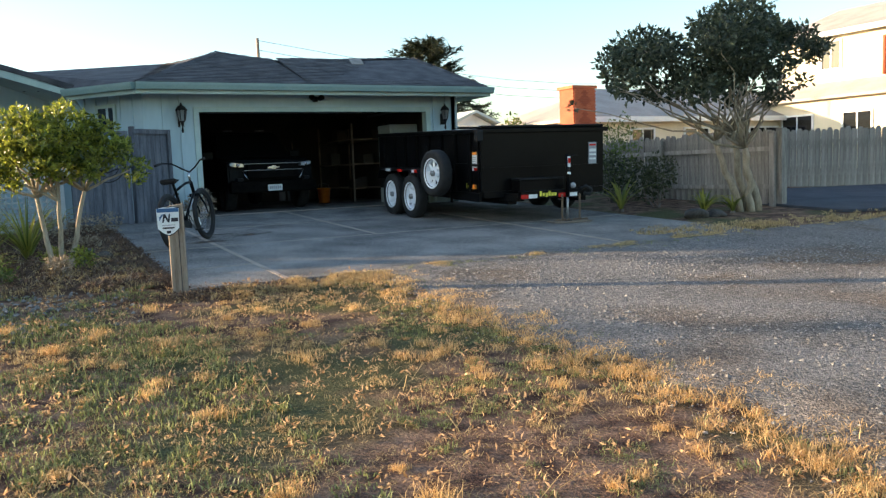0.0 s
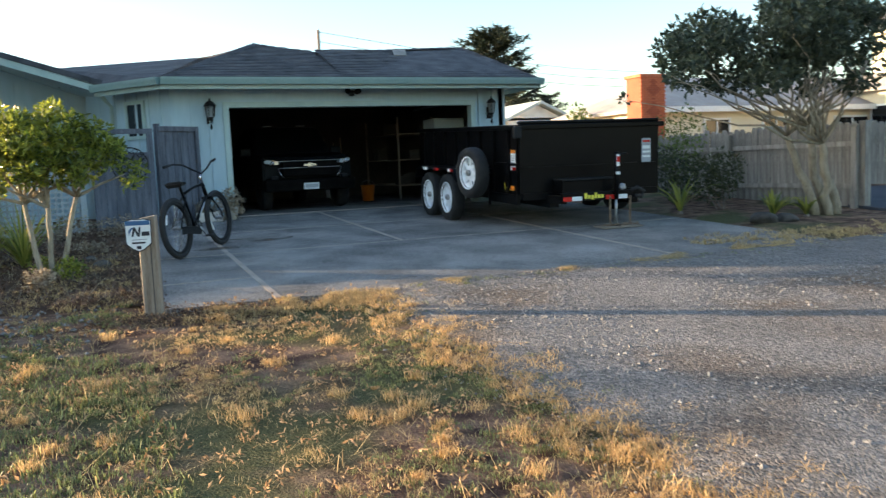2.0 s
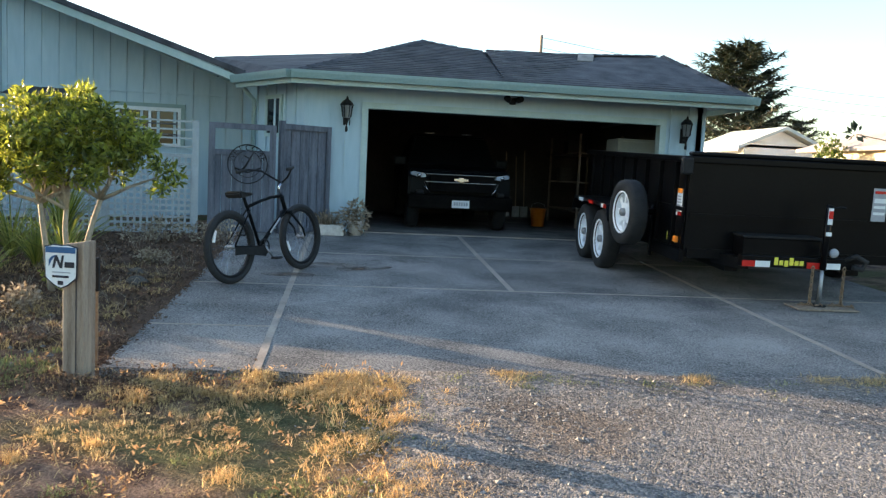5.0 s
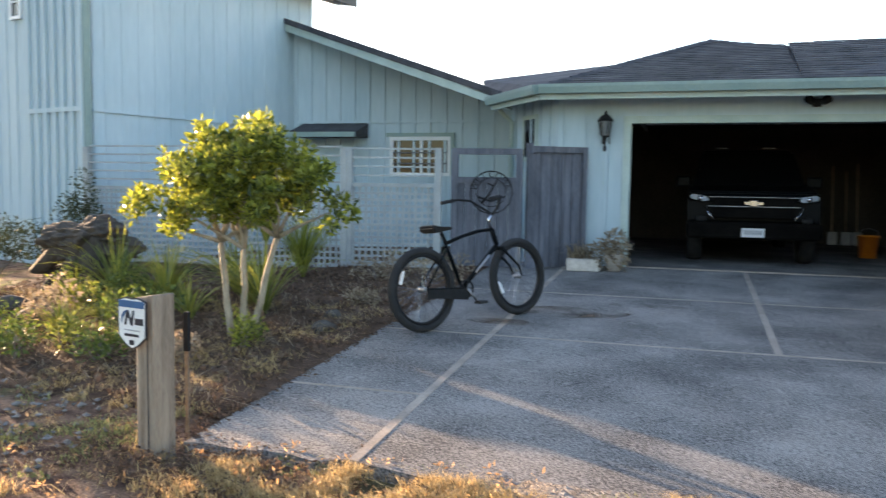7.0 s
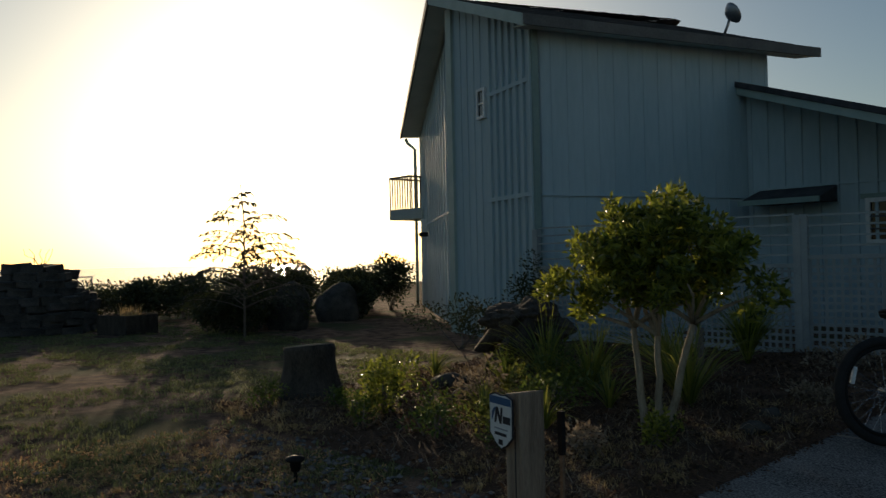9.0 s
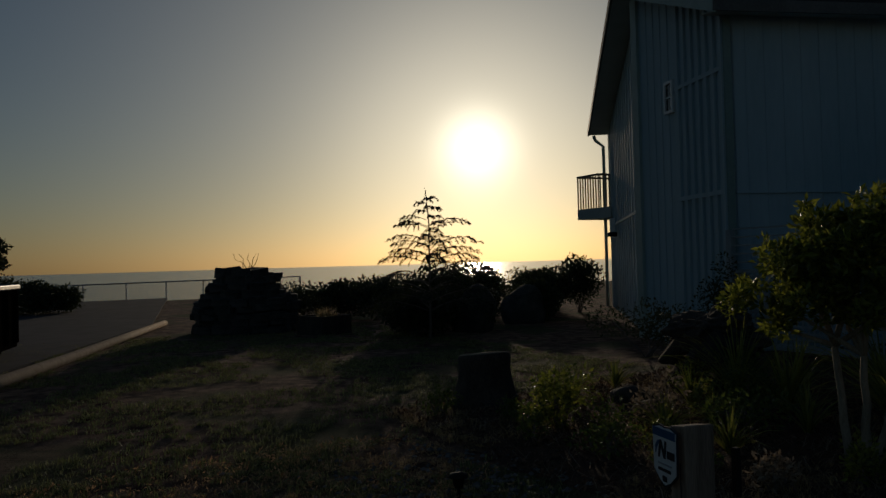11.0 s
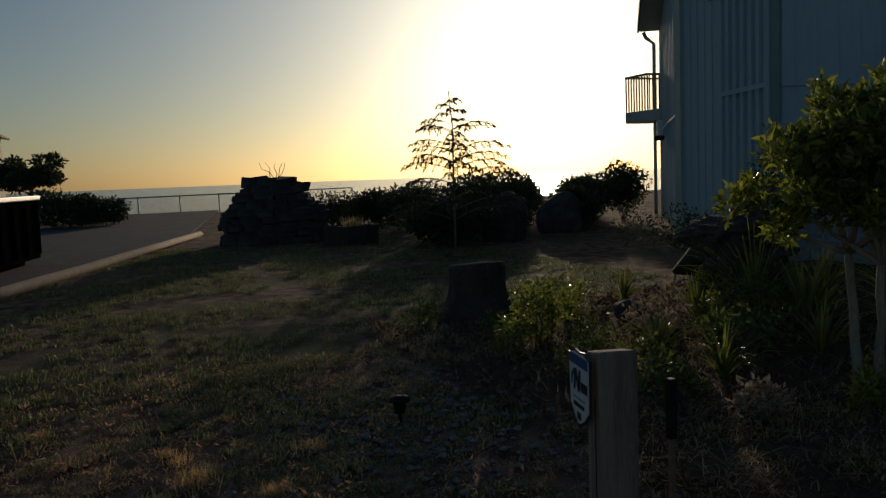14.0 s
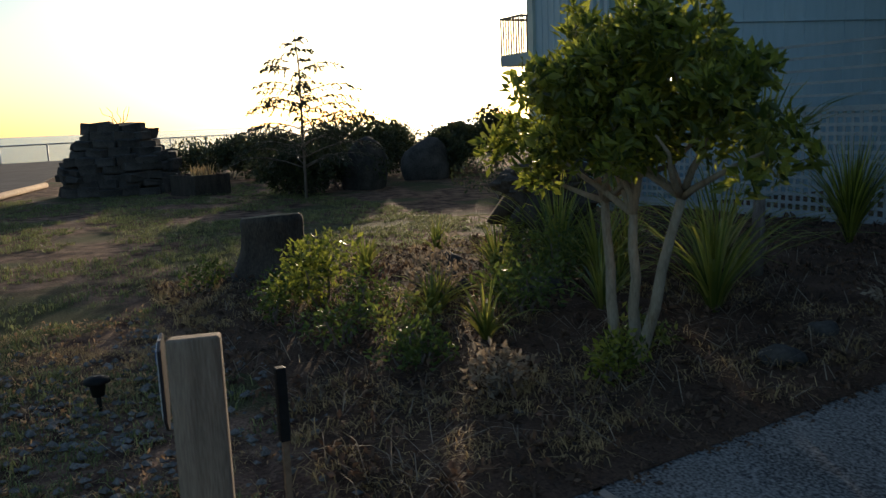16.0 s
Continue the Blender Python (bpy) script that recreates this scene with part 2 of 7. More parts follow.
def leafmat(name, c1, c2, rough=0.45, vary=0.4, back=0.35):
    m, n, l, b = mat(name, rough)
    geo = n.new("ShaderNodeNewGeometry")
    r = n.new("ShaderNodeValToRGB")
    r.color_ramp.elements[0].color, r.color_ramp.elements[1].color = (*c1, 1), (*c2, 1)
    l.new(geo.outputs["Random Per Island"], r.inputs[0])
    l.new(r.outputs[0], b.inputs["Base Color"])
    tr = n.new("ShaderNodeBsdfTranslucent")
    hs = n.new("ShaderNodeHueSaturation")
    hs.inputs["Value"].default_value, hs.inputs["Saturation"].default_value = 1.4, 1.05
    l.new(r.outputs[0], hs.inputs["Color"])
    l.new(hs.outputs[0], tr.inputs["Color"])
    mx = n.new("ShaderNodeMixShader")
    mx.inputs[0].default_value = back
    l.new(b.outputs[0], mx.inputs[1])
    l.new(tr.outputs[0], mx.inputs[2])
    l.new(mx.outputs[0], n["Material Output"].inputs[0])
    return m


M_leaf = leafmat("glossy_leaf", (0.035, 0.06, 0.012), (0.33, 0.35, 0.06), 0.3, back=0.48)
M_leafdark = leafmat("dull_leaf", (0.022, 0.035, 0.02), (0.085, 0.1, 0.055), 0.55, back=0.25)
M_needle = leafmat("needles", (0.012, 0.022, 0.012), (0.05, 0.06, 0.03), 0.6, back=0.15)
M_shrub = leafmat("shrub_leaf", (0.04, 0.07, 0.015), (0.15, 0.19, 0.04), 0.5)
M_hedge = leafmat("hedge_leaf", (0.02, 0.03, 0.012), (0.07, 0.08, 0.03), 0.6, back=0.2)
M_flax = leafmat("strap_leaf", (0.07, 0.11, 0.02), (0.36, 0.35, 0.08), 0.4)
M_drygrass = leafmat("dry_grass", (0.24, 0.165, 0.08), (0.66, 0.5, 0.25), 0.7, back=0.4)
M_greengrass = leafmat("green_grass", (0.08, 0.1, 0.038), (0.3, 0.31, 0.12), 0.6, back=0.35)
M_straw = leafmat("bleached_straw", (0.42, 0.26, 0.11), (0.78, 0.56, 0.28), 0.7, back=0.45)
M_deadleaf = leafmat("dead_leaves", (0.16, 0.12, 0.08), (0.4, 0.33, 0.24), 0.8, back=0.3)
M_mulch = leafmat("bark_mulch", (0.04, 0.026, 0.018), (0.2, 0.125, 0.08), 0.85, back=0.15)
M_litter = leafmat("dry_litter", (0.22, 0.125, 0.06), (0.6, 0.4, 0.22), 0.8, back=0.35)

# bare lawn: dry soil, thatch and green patches
M_lawn, n, l, b = mat("lawn_soil", 0.95)
b.inputs["Specular IOR Level"].default_value = 0.15
tc = n.new("ShaderNodeTexCoord")
nz = []
for sc, det in ((0.8, 6), (5.0, 6), (60.0, 4)):
    t = n.new("ShaderNodeTexNoise")
    t.inputs["Scale"].default_value, t.inputs["Detail"].default_value = sc, det
    l.new(tc.outputs["Object"], t.inputs["Vector"])
    nz.append(t)
r1 = n.new("ShaderNodeValToRGB")
r1.color_ramp.elements[0].position, r1.color_ramp.elements[1].position = 0.36, 0.62
r1.color_ramp.elements[0].color, r1.color_ramp.elements[1].color = (0.09, 0.052, 0.04, 1), (0.33, 0.21, 0.145, 1)
l.new(nz[1].outputs[0], r1.inputs[0])
r2 = n.new("ShaderNodeValToRGB")
r2.color_ramp.elements[0].position, r2.color_ramp.elements[1].position = 0.5, 0.62
l.new(nz[0].outputs[0], r2.inputs[0])
mx = n.new("ShaderNodeMix")
mx.data_type = "RGBA"
mx.inputs["B"].default_value = (0.12, 0.12, 0.055, 1)
l.new(r2.outputs[0], mx.inputs["Factor"])
l.new(r1.outputs[0], mx.inputs["A"])
mu = n.new("ShaderNodeMix")
mu.data_type, mu.blend_type = "RGBA", "MULTIPLY"
mu.inputs["Factor"].default_value = 0.8
r3 = n.new("ShaderNodeValToRGB")
r3.color_ramp.elements[0].position, r3.color_ramp.elements[1].position = 0.3, 0.6
r3.color_ramp.elements[0].color = (0.35, 0.35, 0.35, 1)
l.new(nz[2].outputs[0], r3.inputs[0])
l.new(mx.outputs["Result"], mu.inputs["A"])
l.new(r3.outputs[0], mu.inputs["B"])
l.new(mu.outputs["Result"], b.inputs["Base Color"])
bp = n.new("ShaderNodeBump")
bp.inputs["Strength"].default_value, bp.inputs["Distance"].default_value = 1.0, 0.03
l.new(nz[2].outputs[0], bp.inputs["Height"])
l.new(bp.outputs[0], b.inputs["Normal"])

# crushed gravel: stones as cells of several sizes
M_gravel, n, l, b = mat("crushed_gravel", 0.95)
b.inputs["Specular IOR Level"].default_value = 0.2
tc = n.new("ShaderNodeTexCoord")
vo = n.new("ShaderNodeTexVoronoi")
vo.inputs["Scale"].default_value = 95
vo.inputs["Randomness"].default_value = 1
l.new(tc.outputs["Object"], vo.inputs["Vector"])
sx = n.new("ShaderNodeSeparateColor")
l.new(vo.outputs["Color"], sx.inputs[0])
no = n.new("ShaderNodeTexNoise")
no.inputs["Scale"].default_value, no.inputs["Detail"].default_value = 1.2, 6
l.new(tc.outputs["Object"], no.inputs["Vector"])
ad = n.new("ShaderNodeMath")
ad.operation = "MULTIPLY_ADD"
ad.inputs[1].default_value = 0.55
l.new(sx.outputs[0], ad.inputs[0])
mm = n.new("ShaderNodeMath")
mm.operation = "MULTIPLY"
mm.inputs[1].default_value = 0.6
l.new(no.outputs[0], mm.inputs[0])
l.new(mm.outputs[0], ad.inputs[2])
rr = n.new("ShaderNodeValToRGB")
rr.color_ramp.elements[0].position, rr.color_ramp.elements[1].position = 0.25, 0.85
rr.color_ramp.elements[0].color, rr.color_ramp.elements[1].color = (0.08, 0.078, 0.077, 1), (0.31, 0.292, 0.28, 1)
l.new(ad.outputs[0], rr.inputs[0])
# larger stones and brown dusty patches between them
vb = n.new("ShaderNodeTexVoronoi")
vb.inputs["Scale"].default_value = 38
l.new(tc.outputs["Object"], vb.inputs["Vector"])
sb = n.new("ShaderNodeSeparateColor")
l.new(vb.outputs["Color"], sb.inputs[0])
rb = n.new("ShaderNodeValToRGB")
rb.color_ramp.elements[0].color, rb.color_ramp.elements[1].color = (0.62, 0.62, 0.62, 1), (1.15, 1.13, 1.1, 1)
l.new(sb.outputs[1], rb.inputs[0])
mb = n.new("ShaderNodeMix")
mb.data_type, mb.blend_type = "RGBA", "MULTIPLY"
mb.inputs["Factor"].default_value = 1.0
l.new(rr.outputs[0], mb.inputs["A"])
l.new(rb.outputs[0], mb.inputs["B"])
nb = n.new("ShaderNodeTexNoise")
nb.inputs["Scale"].default_value, nb.inputs["Detail"].default_value = 0.7, 8
l.new(tc.outputs["Object"], nb.inputs["Vector"])
rd = n.new("ShaderNodeValToRGB")
rd.color_ramp.elements[0].position, rd.color_ramp.elements[1].position = 0.5, 0.68
l.new(nb.outputs[0], rd.inputs[0])
md = n.new("ShaderNodeMix")
md.data_type, md.blend_type = "RGBA", "MULTIPLY"
md.inputs["B"].default_value = (0.78, 0.62, 0.48, 1)
l.new(rd.outputs[0], md.inputs["Factor"])
l.new(mb.outputs["Result"], md.inputs["A"])
l.new(md.outputs["Result"], b.inputs["Base Color"])
hs = n.new("ShaderNodeMath")
hs.operation = "ADD"
l.new(vo.outputs["Distance"], hs.inputs[0])
l.new(vb.outputs["Distance"], hs.inputs[1])
bp = n.new("ShaderNodeBump")
bp.inputs["Strength"].default_value, bp.inputs["Distance"].default_value = 0.8, 0.013
bp.invert = True
l.new(hs.outputs[0], bp.inputs["Height"])
l.new(bp.outputs[0], b.inputs["Normal"])

# sea
M_sea, n, l, b = mat("sea_water", 0.18)
b.inputs["Base Color"].default_value = (0.02, 0.045, 0.07, 1)
tc = n.new("ShaderNodeTexCoord")
mp = n.new("ShaderNodeMapping")
mp.inputs["Scale"].default_value = (0.05, 0.012, 1)
l.new(tc.outputs["Object"], mp.inputs[0])
no = n.new("ShaderNodeTexNoise")
no.inputs["Scale"].default_value, no.inputs["Detail"].default_value = 3, 6
l.new(mp.outputs[0], no.inputs["Vector"])
bp = n.new("ShaderNodeBump")
bp.inputs["Strength"].default_value, bp.inputs["Distance"].default_value = 0.6, 2.0
l.new(no.outputs[0], bp.inputs["Height"])
l.new(bp.outputs[0], b.inputs["Normal"])

# glass
M_lampglass, n, l, b = mat("lantern_glass", 0.25)
b.inputs["Base Color"].default_value = (0.55, 0.58, 0.58, 1)
b.inputs["Transmission Weight"].default_value = 0.6
M_darkglass, n, l, b = mat("dark_glass", 0.05)
b.inputs["Base Color"].default_value = (0.012, 0.014, 0.016, 1)
M_lens, n, l, b = mat("headlight_glass", 0.08)
b.inputs["Base Color"].default_value = (0.75, 0.8, 0.86, 1)
b.inputs["Metallic"].default_value = 0.4

rng = np.random.default_rng(7)
rnd = random.Random(5)


# ---------------------------------------------------------------- scatter builders
def quads_mesh(name, verts, faces, material, parent=None, label=""):
    me = bpy.data.meshes.new(name)
    me.from_pydata(verts.tolist() if hasattr(verts, "tolist") else verts, [], faces.tolist() if hasattr(faces, "tolist") else faces)
    me.materials.append(material)
    ob = new(name, me)
    if parent:
        ob.parent = parent
    if label:
        ob["label"] = label
    return ob


def leaves(name, clumps, count, size, material, parent, aspect=0.45, up=0.2):
    """Leaves as folded diamonds, thrown over ellipsoid clumps (x, y, z, rx, ry, rz), denser towards their skins."""
    w = np.array([c[3] * c[4] + c[4] * c[5] + c[3] * c[5] for c in clumps])
    idx = rng.choice(len(clumps), count, p=w / w.sum())
    c = np.array(clumps)[idx]
    d = rng.normal(size=(count, 3))
    d /= np.linalg.norm(d, axis=1)[:, None]
    p = c[:, :3] + d * c[:, 3:] * (rng.uniform(0.35, 1.08, count) ** 0.6)[:, None]
    a = rng.normal(size=(count, 3)) + d * 0.7
    a[:, 2] += up
    a /= np.linalg.norm(a, axis=1)[:, None]
    s = np.cross(a, rng.normal(size=(count, 3)))
    s /= np.linalg.norm(s, axis=1)[:, None]
    nrm = np.cross(a, s)
    L = size * rng.uniform(0.6, 1.35, count)[:, None]
    v = np.empty((count, 4, 3))
    v[:, 0] = p
    v[:, 1] = p + a * L * 0.5 + s * L * aspect * 0.5 + nrm * L * 0.1
    v[:, 2] = p + a * L
    v[:, 3] = p + a * L * 0.5 - s * L * aspect * 0.5 + nrm * L * 0.1
    b = np.arange(count)[:, None] * 4
    f = np.concatenate([b + np.array([[0, 1, 2]]), b + np.array([[0, 2, 3]])])
    return quads_mesh(name, v.reshape(-1, 3), f, material, parent)


def limb(bm, a, b, r1, r2, wob=0.06, n=7, seg=5):
    a, b = Vector(a), Vector(b)
    L = (b - a).length
    pts = [a.lerp(b, i / seg) + Vector((rnd.uniform(-1, 1), rnd.uniform(-1, 1), rnd.uniform(-.5, .5))) * wob * L * math.sin(math.pi * i / seg) for i in range(seg + 1)]
    tube(bm, pts, r1, n, r2)
    return pts


def blades(name, base, count_each, length, width, material, lean=0.5, parent=None):
    """Grass: narrow three-sided blades round each base (x, y, z, scale)."""
    base = np.asarray(base)
    k = np.repeat(np.arange(len(base)), count_each)
    N = len(k)
    sc = base[k, 3]
    p = base[k, :3].copy()
    p[:, :2] += rng.normal(size=(N, 2)) * 0.03 * sc[:, None]
    ang = rng.uniform(0, 2 * np.pi, N)
    ln = length * sc * rng.uniform(0.5, 1.25, N)
    le = lean * rng.uniform(0.2, 1.5, N)
    out = np.stack([np.cos(ang), np.sin(ang), np.zeros(N)], 1)
    side = np.stack([-np.sin(ang), np.cos(ang), np.zeros(N)], 1) * (width * rng.uniform(0.6, 1.3, N))[:, None]
    mid = p + out * (ln * le * 0.35)[:, None] + np.array([0, 0, 1]) * (ln * 0.6)[:, None]
    tip = p + out * (ln * le)[:, None] + np.array([0, 0, 1]) * (ln * np.clip(1 - 0.35 * le, 0.15, 1))[:, None]
    v = np.stack([p - side, p + side, mid + side * 0.7, mid - side * 0.7, tip], 1)
    b = np.arange(N)[:, None] * 5
    faces = [tuple(r) for r in np.concatenate([b, b + 1, b + 2, b + 3], 1)] + [tuple(r) for r in np.concatenate([b + 3, b + 2, b + 4], 1)]
    return quads_mesh(name, v.reshape(-1, 3), [tuple(int(i) for i in f) for f in faces], material, parent)


def stones(name, pts, material, parent=None):
    """Small angular stones, one island each: (x, y, z, radius)."""
    pts = np.asarray(pts)
    o = np.array([(1, 0, 0), (-1, 0, 0), (0, 1, 0), (0, -1, 0), (0, 0, 1), (0, 0, -1)], float)
    f0 = np.array([(0, 2, 4), (2, 1, 4), (1, 3, 4), (3, 0, 4), (2, 0, 5), (1, 2, 5), (3, 1, 5), (0, 3, 5)])
    N = len(pts)
    ang = rng.uniform(0, 2 * np.pi, N)
    v = np.repeat(o[None], N, 0) * rng.uniform(0.6, 1.3, (N, 6, 1))
    ca, sa = np.cos(ang)[:, None], np.sin(ang)[:, None]
    x, y = v[..., 0] * ca - v[..., 1] * sa, v[..., 0] * sa + v[..., 1] * ca
    v = np.stack([x, y, v[..., 2] * 0.6], -1) * pts[:, None, 3:4] + pts[:, None, :3]
    f = (np.arange(N)[:, None, None] * 6 + f0[None]).reshape(-1, 3)
    return quads_mesh(name, v.reshape(-1, 3), f, material, parent)


# ---------------------------------------------------------------- ground
def axis_steps(lo, hi, step, far):
    a = list(np.arange(lo, hi + 1e-6, step))
    for d in far:
        a = [lo - d] + a + [hi + d]
    return a


bm = bmesh.new()
gx = axis_steps(-14, 14, 0.5, (2, 5, 9, 14, 20, 26, 33, 45, 60, 90, 200, 600, 1800, 4800))
gy = axis_steps(-19, 8, 0.5, (3, 7, 14, 30, 60, 120, 300, 900, 2000, 4800))


def sheet_z(x, y):
    bumpy = (noise.noise((x * 0.6, y * 0.6, 0)) * 0.03 + noise.noise((x * 2, y * 2, 3)) * 0.012) if abs(x) < 20 and -21 < y < 10 else 0
    inside = -2.3 < x < 9 and y > -7.7
    return ground_z(x, y) - 0.02 + (bumpy - 0.012 if not inside else -0.05 if x < 6.6 else 0)


rows_ = [[bm.verts.new((x, y, sheet_z(x, y))) for y in gy] for x in gx]
for i in range(len(gx) - 1):
    for j in range(len(gy) - 1):
        bm.faces.new((rows_[i][j], rows_[i + 1][j], rows_[i + 1][j + 1], rows_[i][j + 1])).smooth = True
tagged(part("ground", bm, M_lawn), "dry patchy lawn and bare garden soil", "ground", kind="structure")

bm = bmesh.new()
q = [bm.verts.new(p) for p in ((-4950, -4900, -14), (-70, -4900, -14), (-70, 4900, -14), (-4950, 4900, -14))]
bm.faces.new(q)
tagged(part("water", bm, M_sea), "flat grey-blue sea under a low sun", "sea", kind="structure")

# gravel sheet with a ragged edge towards the lawn
def lawn_edge(y):
    a = [(-19, -1.3), (-16, -0.5), (-13.2, -0.15), (-11.5, 0.0), (-10.3, -0.06), (-9.4, -0.06), (-8.5, 0.0), (-7.2, 0.1)]
    for (y0, x0), (y1, x1) in zip(a, a[1:]):
        if y <= y1 or y1 == -7.2:
            k = max(min((y - y0) / (y1 - y0), 1), 0)
            return x0 + (x1 - x0) * k + noise.noise((0, y * 2.2, 9)) * 0.22
    return 0.0


bm = bmesh.new()
ys = [-40, -32, -27, -23] + list(np.arange(-20, -7.3, 0.12))
prev = None
for y in ys:
    x0 = lawn_edge(y)
    top = ground_z(0, y)
    col = []
    for k, x in enumerate([x0, x0 + 0.1, 0.6, 1.2, 2, 3, 4, 5.2, 6.5, 8, 10, 13, 18, 26, 60]):
        x = max(x, x0 + 0.02 * k)
        edge = -0.035 if k == 0 else 0.012
        col.append(bm.verts.new((x, y, top + edge + noise.noise((x * 0.7, y * 0.7, 5)) * 0.012)))
    if prev:
        for u in range(len(col) - 1):
            bm.faces.new((prev[u], prev[u + 1], col[u + 1], col[u])).smooth = True
    prev = col
gravel = tagged(part("gravel_drive", bm, M_gravel), "worn grey crushed gravel driveway apron", "gravel", kind="structure")

# garden bed of dark soil between the drive and the house
bm = bmesh.new()
prev = None
for i in range(28):
    y = -6.95 + i * .22
    col = []
    for j in range(17):
        x = -6.9 + j * .318 + (noise.noise((y * 1.5, j, 1)) * .18 if j == 0 else 0)
        x = -1.787 if j == 16 else x
        yy = y + (noise.noise((x * 1.7, 3, 0)) * .25 if i == 0 else 0)
        rim = i == 0 or j == 0
        drop = .005 if j == 16 else .012 + .035 * noise.noise((x * 1.6, yy * 1.6, 8))
        col.append(bm.verts.new((x, yy, ground_z(x, yy) + (-.05 if rim else drop))))
    if prev:
        for u in range(16):
            bm.faces.new((prev[u], prev[u + 1], col[u + 1], col[u])).smooth = True
    prev = col
tagged(part("garden_bed", bm, M_soil), "dark bare soil of the planted bed", "garden bed", kind="structure")

# concrete slabs with wooden joints
slabs = tagged(new("pavement"), "exposed aggregate concrete driveway with wooden joints", "driveway", kind="structure")
cols = [(-1.79, -0.83), (-0.77, 1.47), (1.53, 3.75), (3.81, 6.2)]
rowsy = [(-7.42, -6.24), (-6.2, -4.47), (-4.43, -2.28), (-2.24, -0.02)]
for ci, (x0, x1) in enumerate(cols):
    for ri, (y0, y1) in enumerate(rowsy):
        if ci > 0 and ri == 1:
            continue
        if ci == 2 and ri == 0:
            continue
        if ci > 0 and ri == 0:
            y1 = -4.47
        xe = 3.75 if ci == 1 and ri == 0 else x1
        bm = bmesh.new()
        nseg = 6
        fr = [(x0 + (xe - x0) * i / nseg, y0 + (noise.noise((x0 + i, 1, 2)) * 0.12 - (0.14 if ci == 1 and 0 < i < nseg else 0) + (0.2 if ci == 3 and i == nseg else 0) if ri == 0 else 0)) for i in range(nseg + 1)]
        top = [(a, c, slope(c)) for a, c in fr] + [(xe, y1, slope(y1)), (x0, y1, slope(y1))]
        slab_poly(bm, top, 0.12)
        part("slab", bm, M_concrete, slabs)
for x, y0, y1 in ((-0.8, -7.4, -0.05), (1.5, -4.45, -0.05), (3.78, -7.22, -2.3)):
    bm = bmesh.new()
    w = 0.029
    slab_poly(bm, [(x - w, y0, slope(y0) + .003), (x + w, y0, slope(y0) + .003), (x + w, y1, slope(y1) + .003), (x - w, y1, slope(y1) + .003)], 0.09)
    part("joint_strip", bm, M_joint, slabs, "pale worn wooden joint strip")
for y, x0, x1 in ((-6.22, -1.77, -0.83), (-4.45, -0.77, 6.15), (-2.26, -1.77, 6.15), (-4.45, -1.77, -0.83)):
    bm = bmesh.new()
    z = slope(y) + .002
    slab_poly(bm, [(x0, y - .019, z), (x1, y - .019, z), (x1, y + .019, z), (x0, y + .019, z)], 0.09)
    part("joint_strip", bm, M_joint, slabs, "pale worn wooden joint strip")
bm = bmesh.new()
n, l = M_rust.node_tree.nodes, M_rust.node_tree.links
tc, no, rp = n.new("ShaderNodeTexCoord"), n.new("ShaderNodeTexNoise"), n.new("ShaderNodeValToRGB")
no.inputs["Scale"].default_value, no.inputs["Detail"].default_value = 3.5, 8
rp.color_ramp.elements[0].position, rp.color_ramp.elements[1].position = 0.42, 0.7
rp.color_ramp.elements[1].color = (0.75, 0.75, 0.75, 1)
l.new(tc.outputs["Object"], no.inputs["Vector"])
l.new(no.outputs[0], rp.inputs[0])
l.new(rp.outputs[0], n["Principled BSDF"].inputs["Alpha"])
for cx, cy, rx, ry in ((-0.3, -3.3, 0.6, 0.26), (0.4, -2.75, 0.38, 0.1), (-0.85, -3.9, 0.3, 0.14)):
    pts = [(cx + rx * math.cos(a) * (1 + .25 * noise.noise((a, cx, 0))), cy + ry * math.sin(a) * (1 + .3 * noise.noise((a, cy, 1)))) for a in np.linspace(0, 2 * math.pi, 20)[:-1]]
    bm.faces.new([bm.verts.new((a, c, slope(c) + .004)) for a, c in pts])
part("stain", bm, M_rust, slabs, "rusty brown stain on the concrete")

bm = bmesh.new()
slab_poly(bm, [(9.4, -6.4, -.27), (27, -11.2, -.5), (27, -5, -.2), (13.2, -2.3, -.08), (9.75, -2.9, -.11)], 0.05)
tagged(part("road", bm, M_asphalt), "smooth grey-blue asphalt side drive", "road", kind="structure")
bm = bmesh.new()
slab_poly(bm, [(-8.3, -12.3, -.265), (-7.0, -24, -.265), (-42, -24, -.265), (-42, -4.5, -.265), (-22.2, -7.5, -.265)], 0.04)
tagged(part("road", bm, M_asphalt), "dark asphalt lane beyond the log kerb", "road", kind="structure")


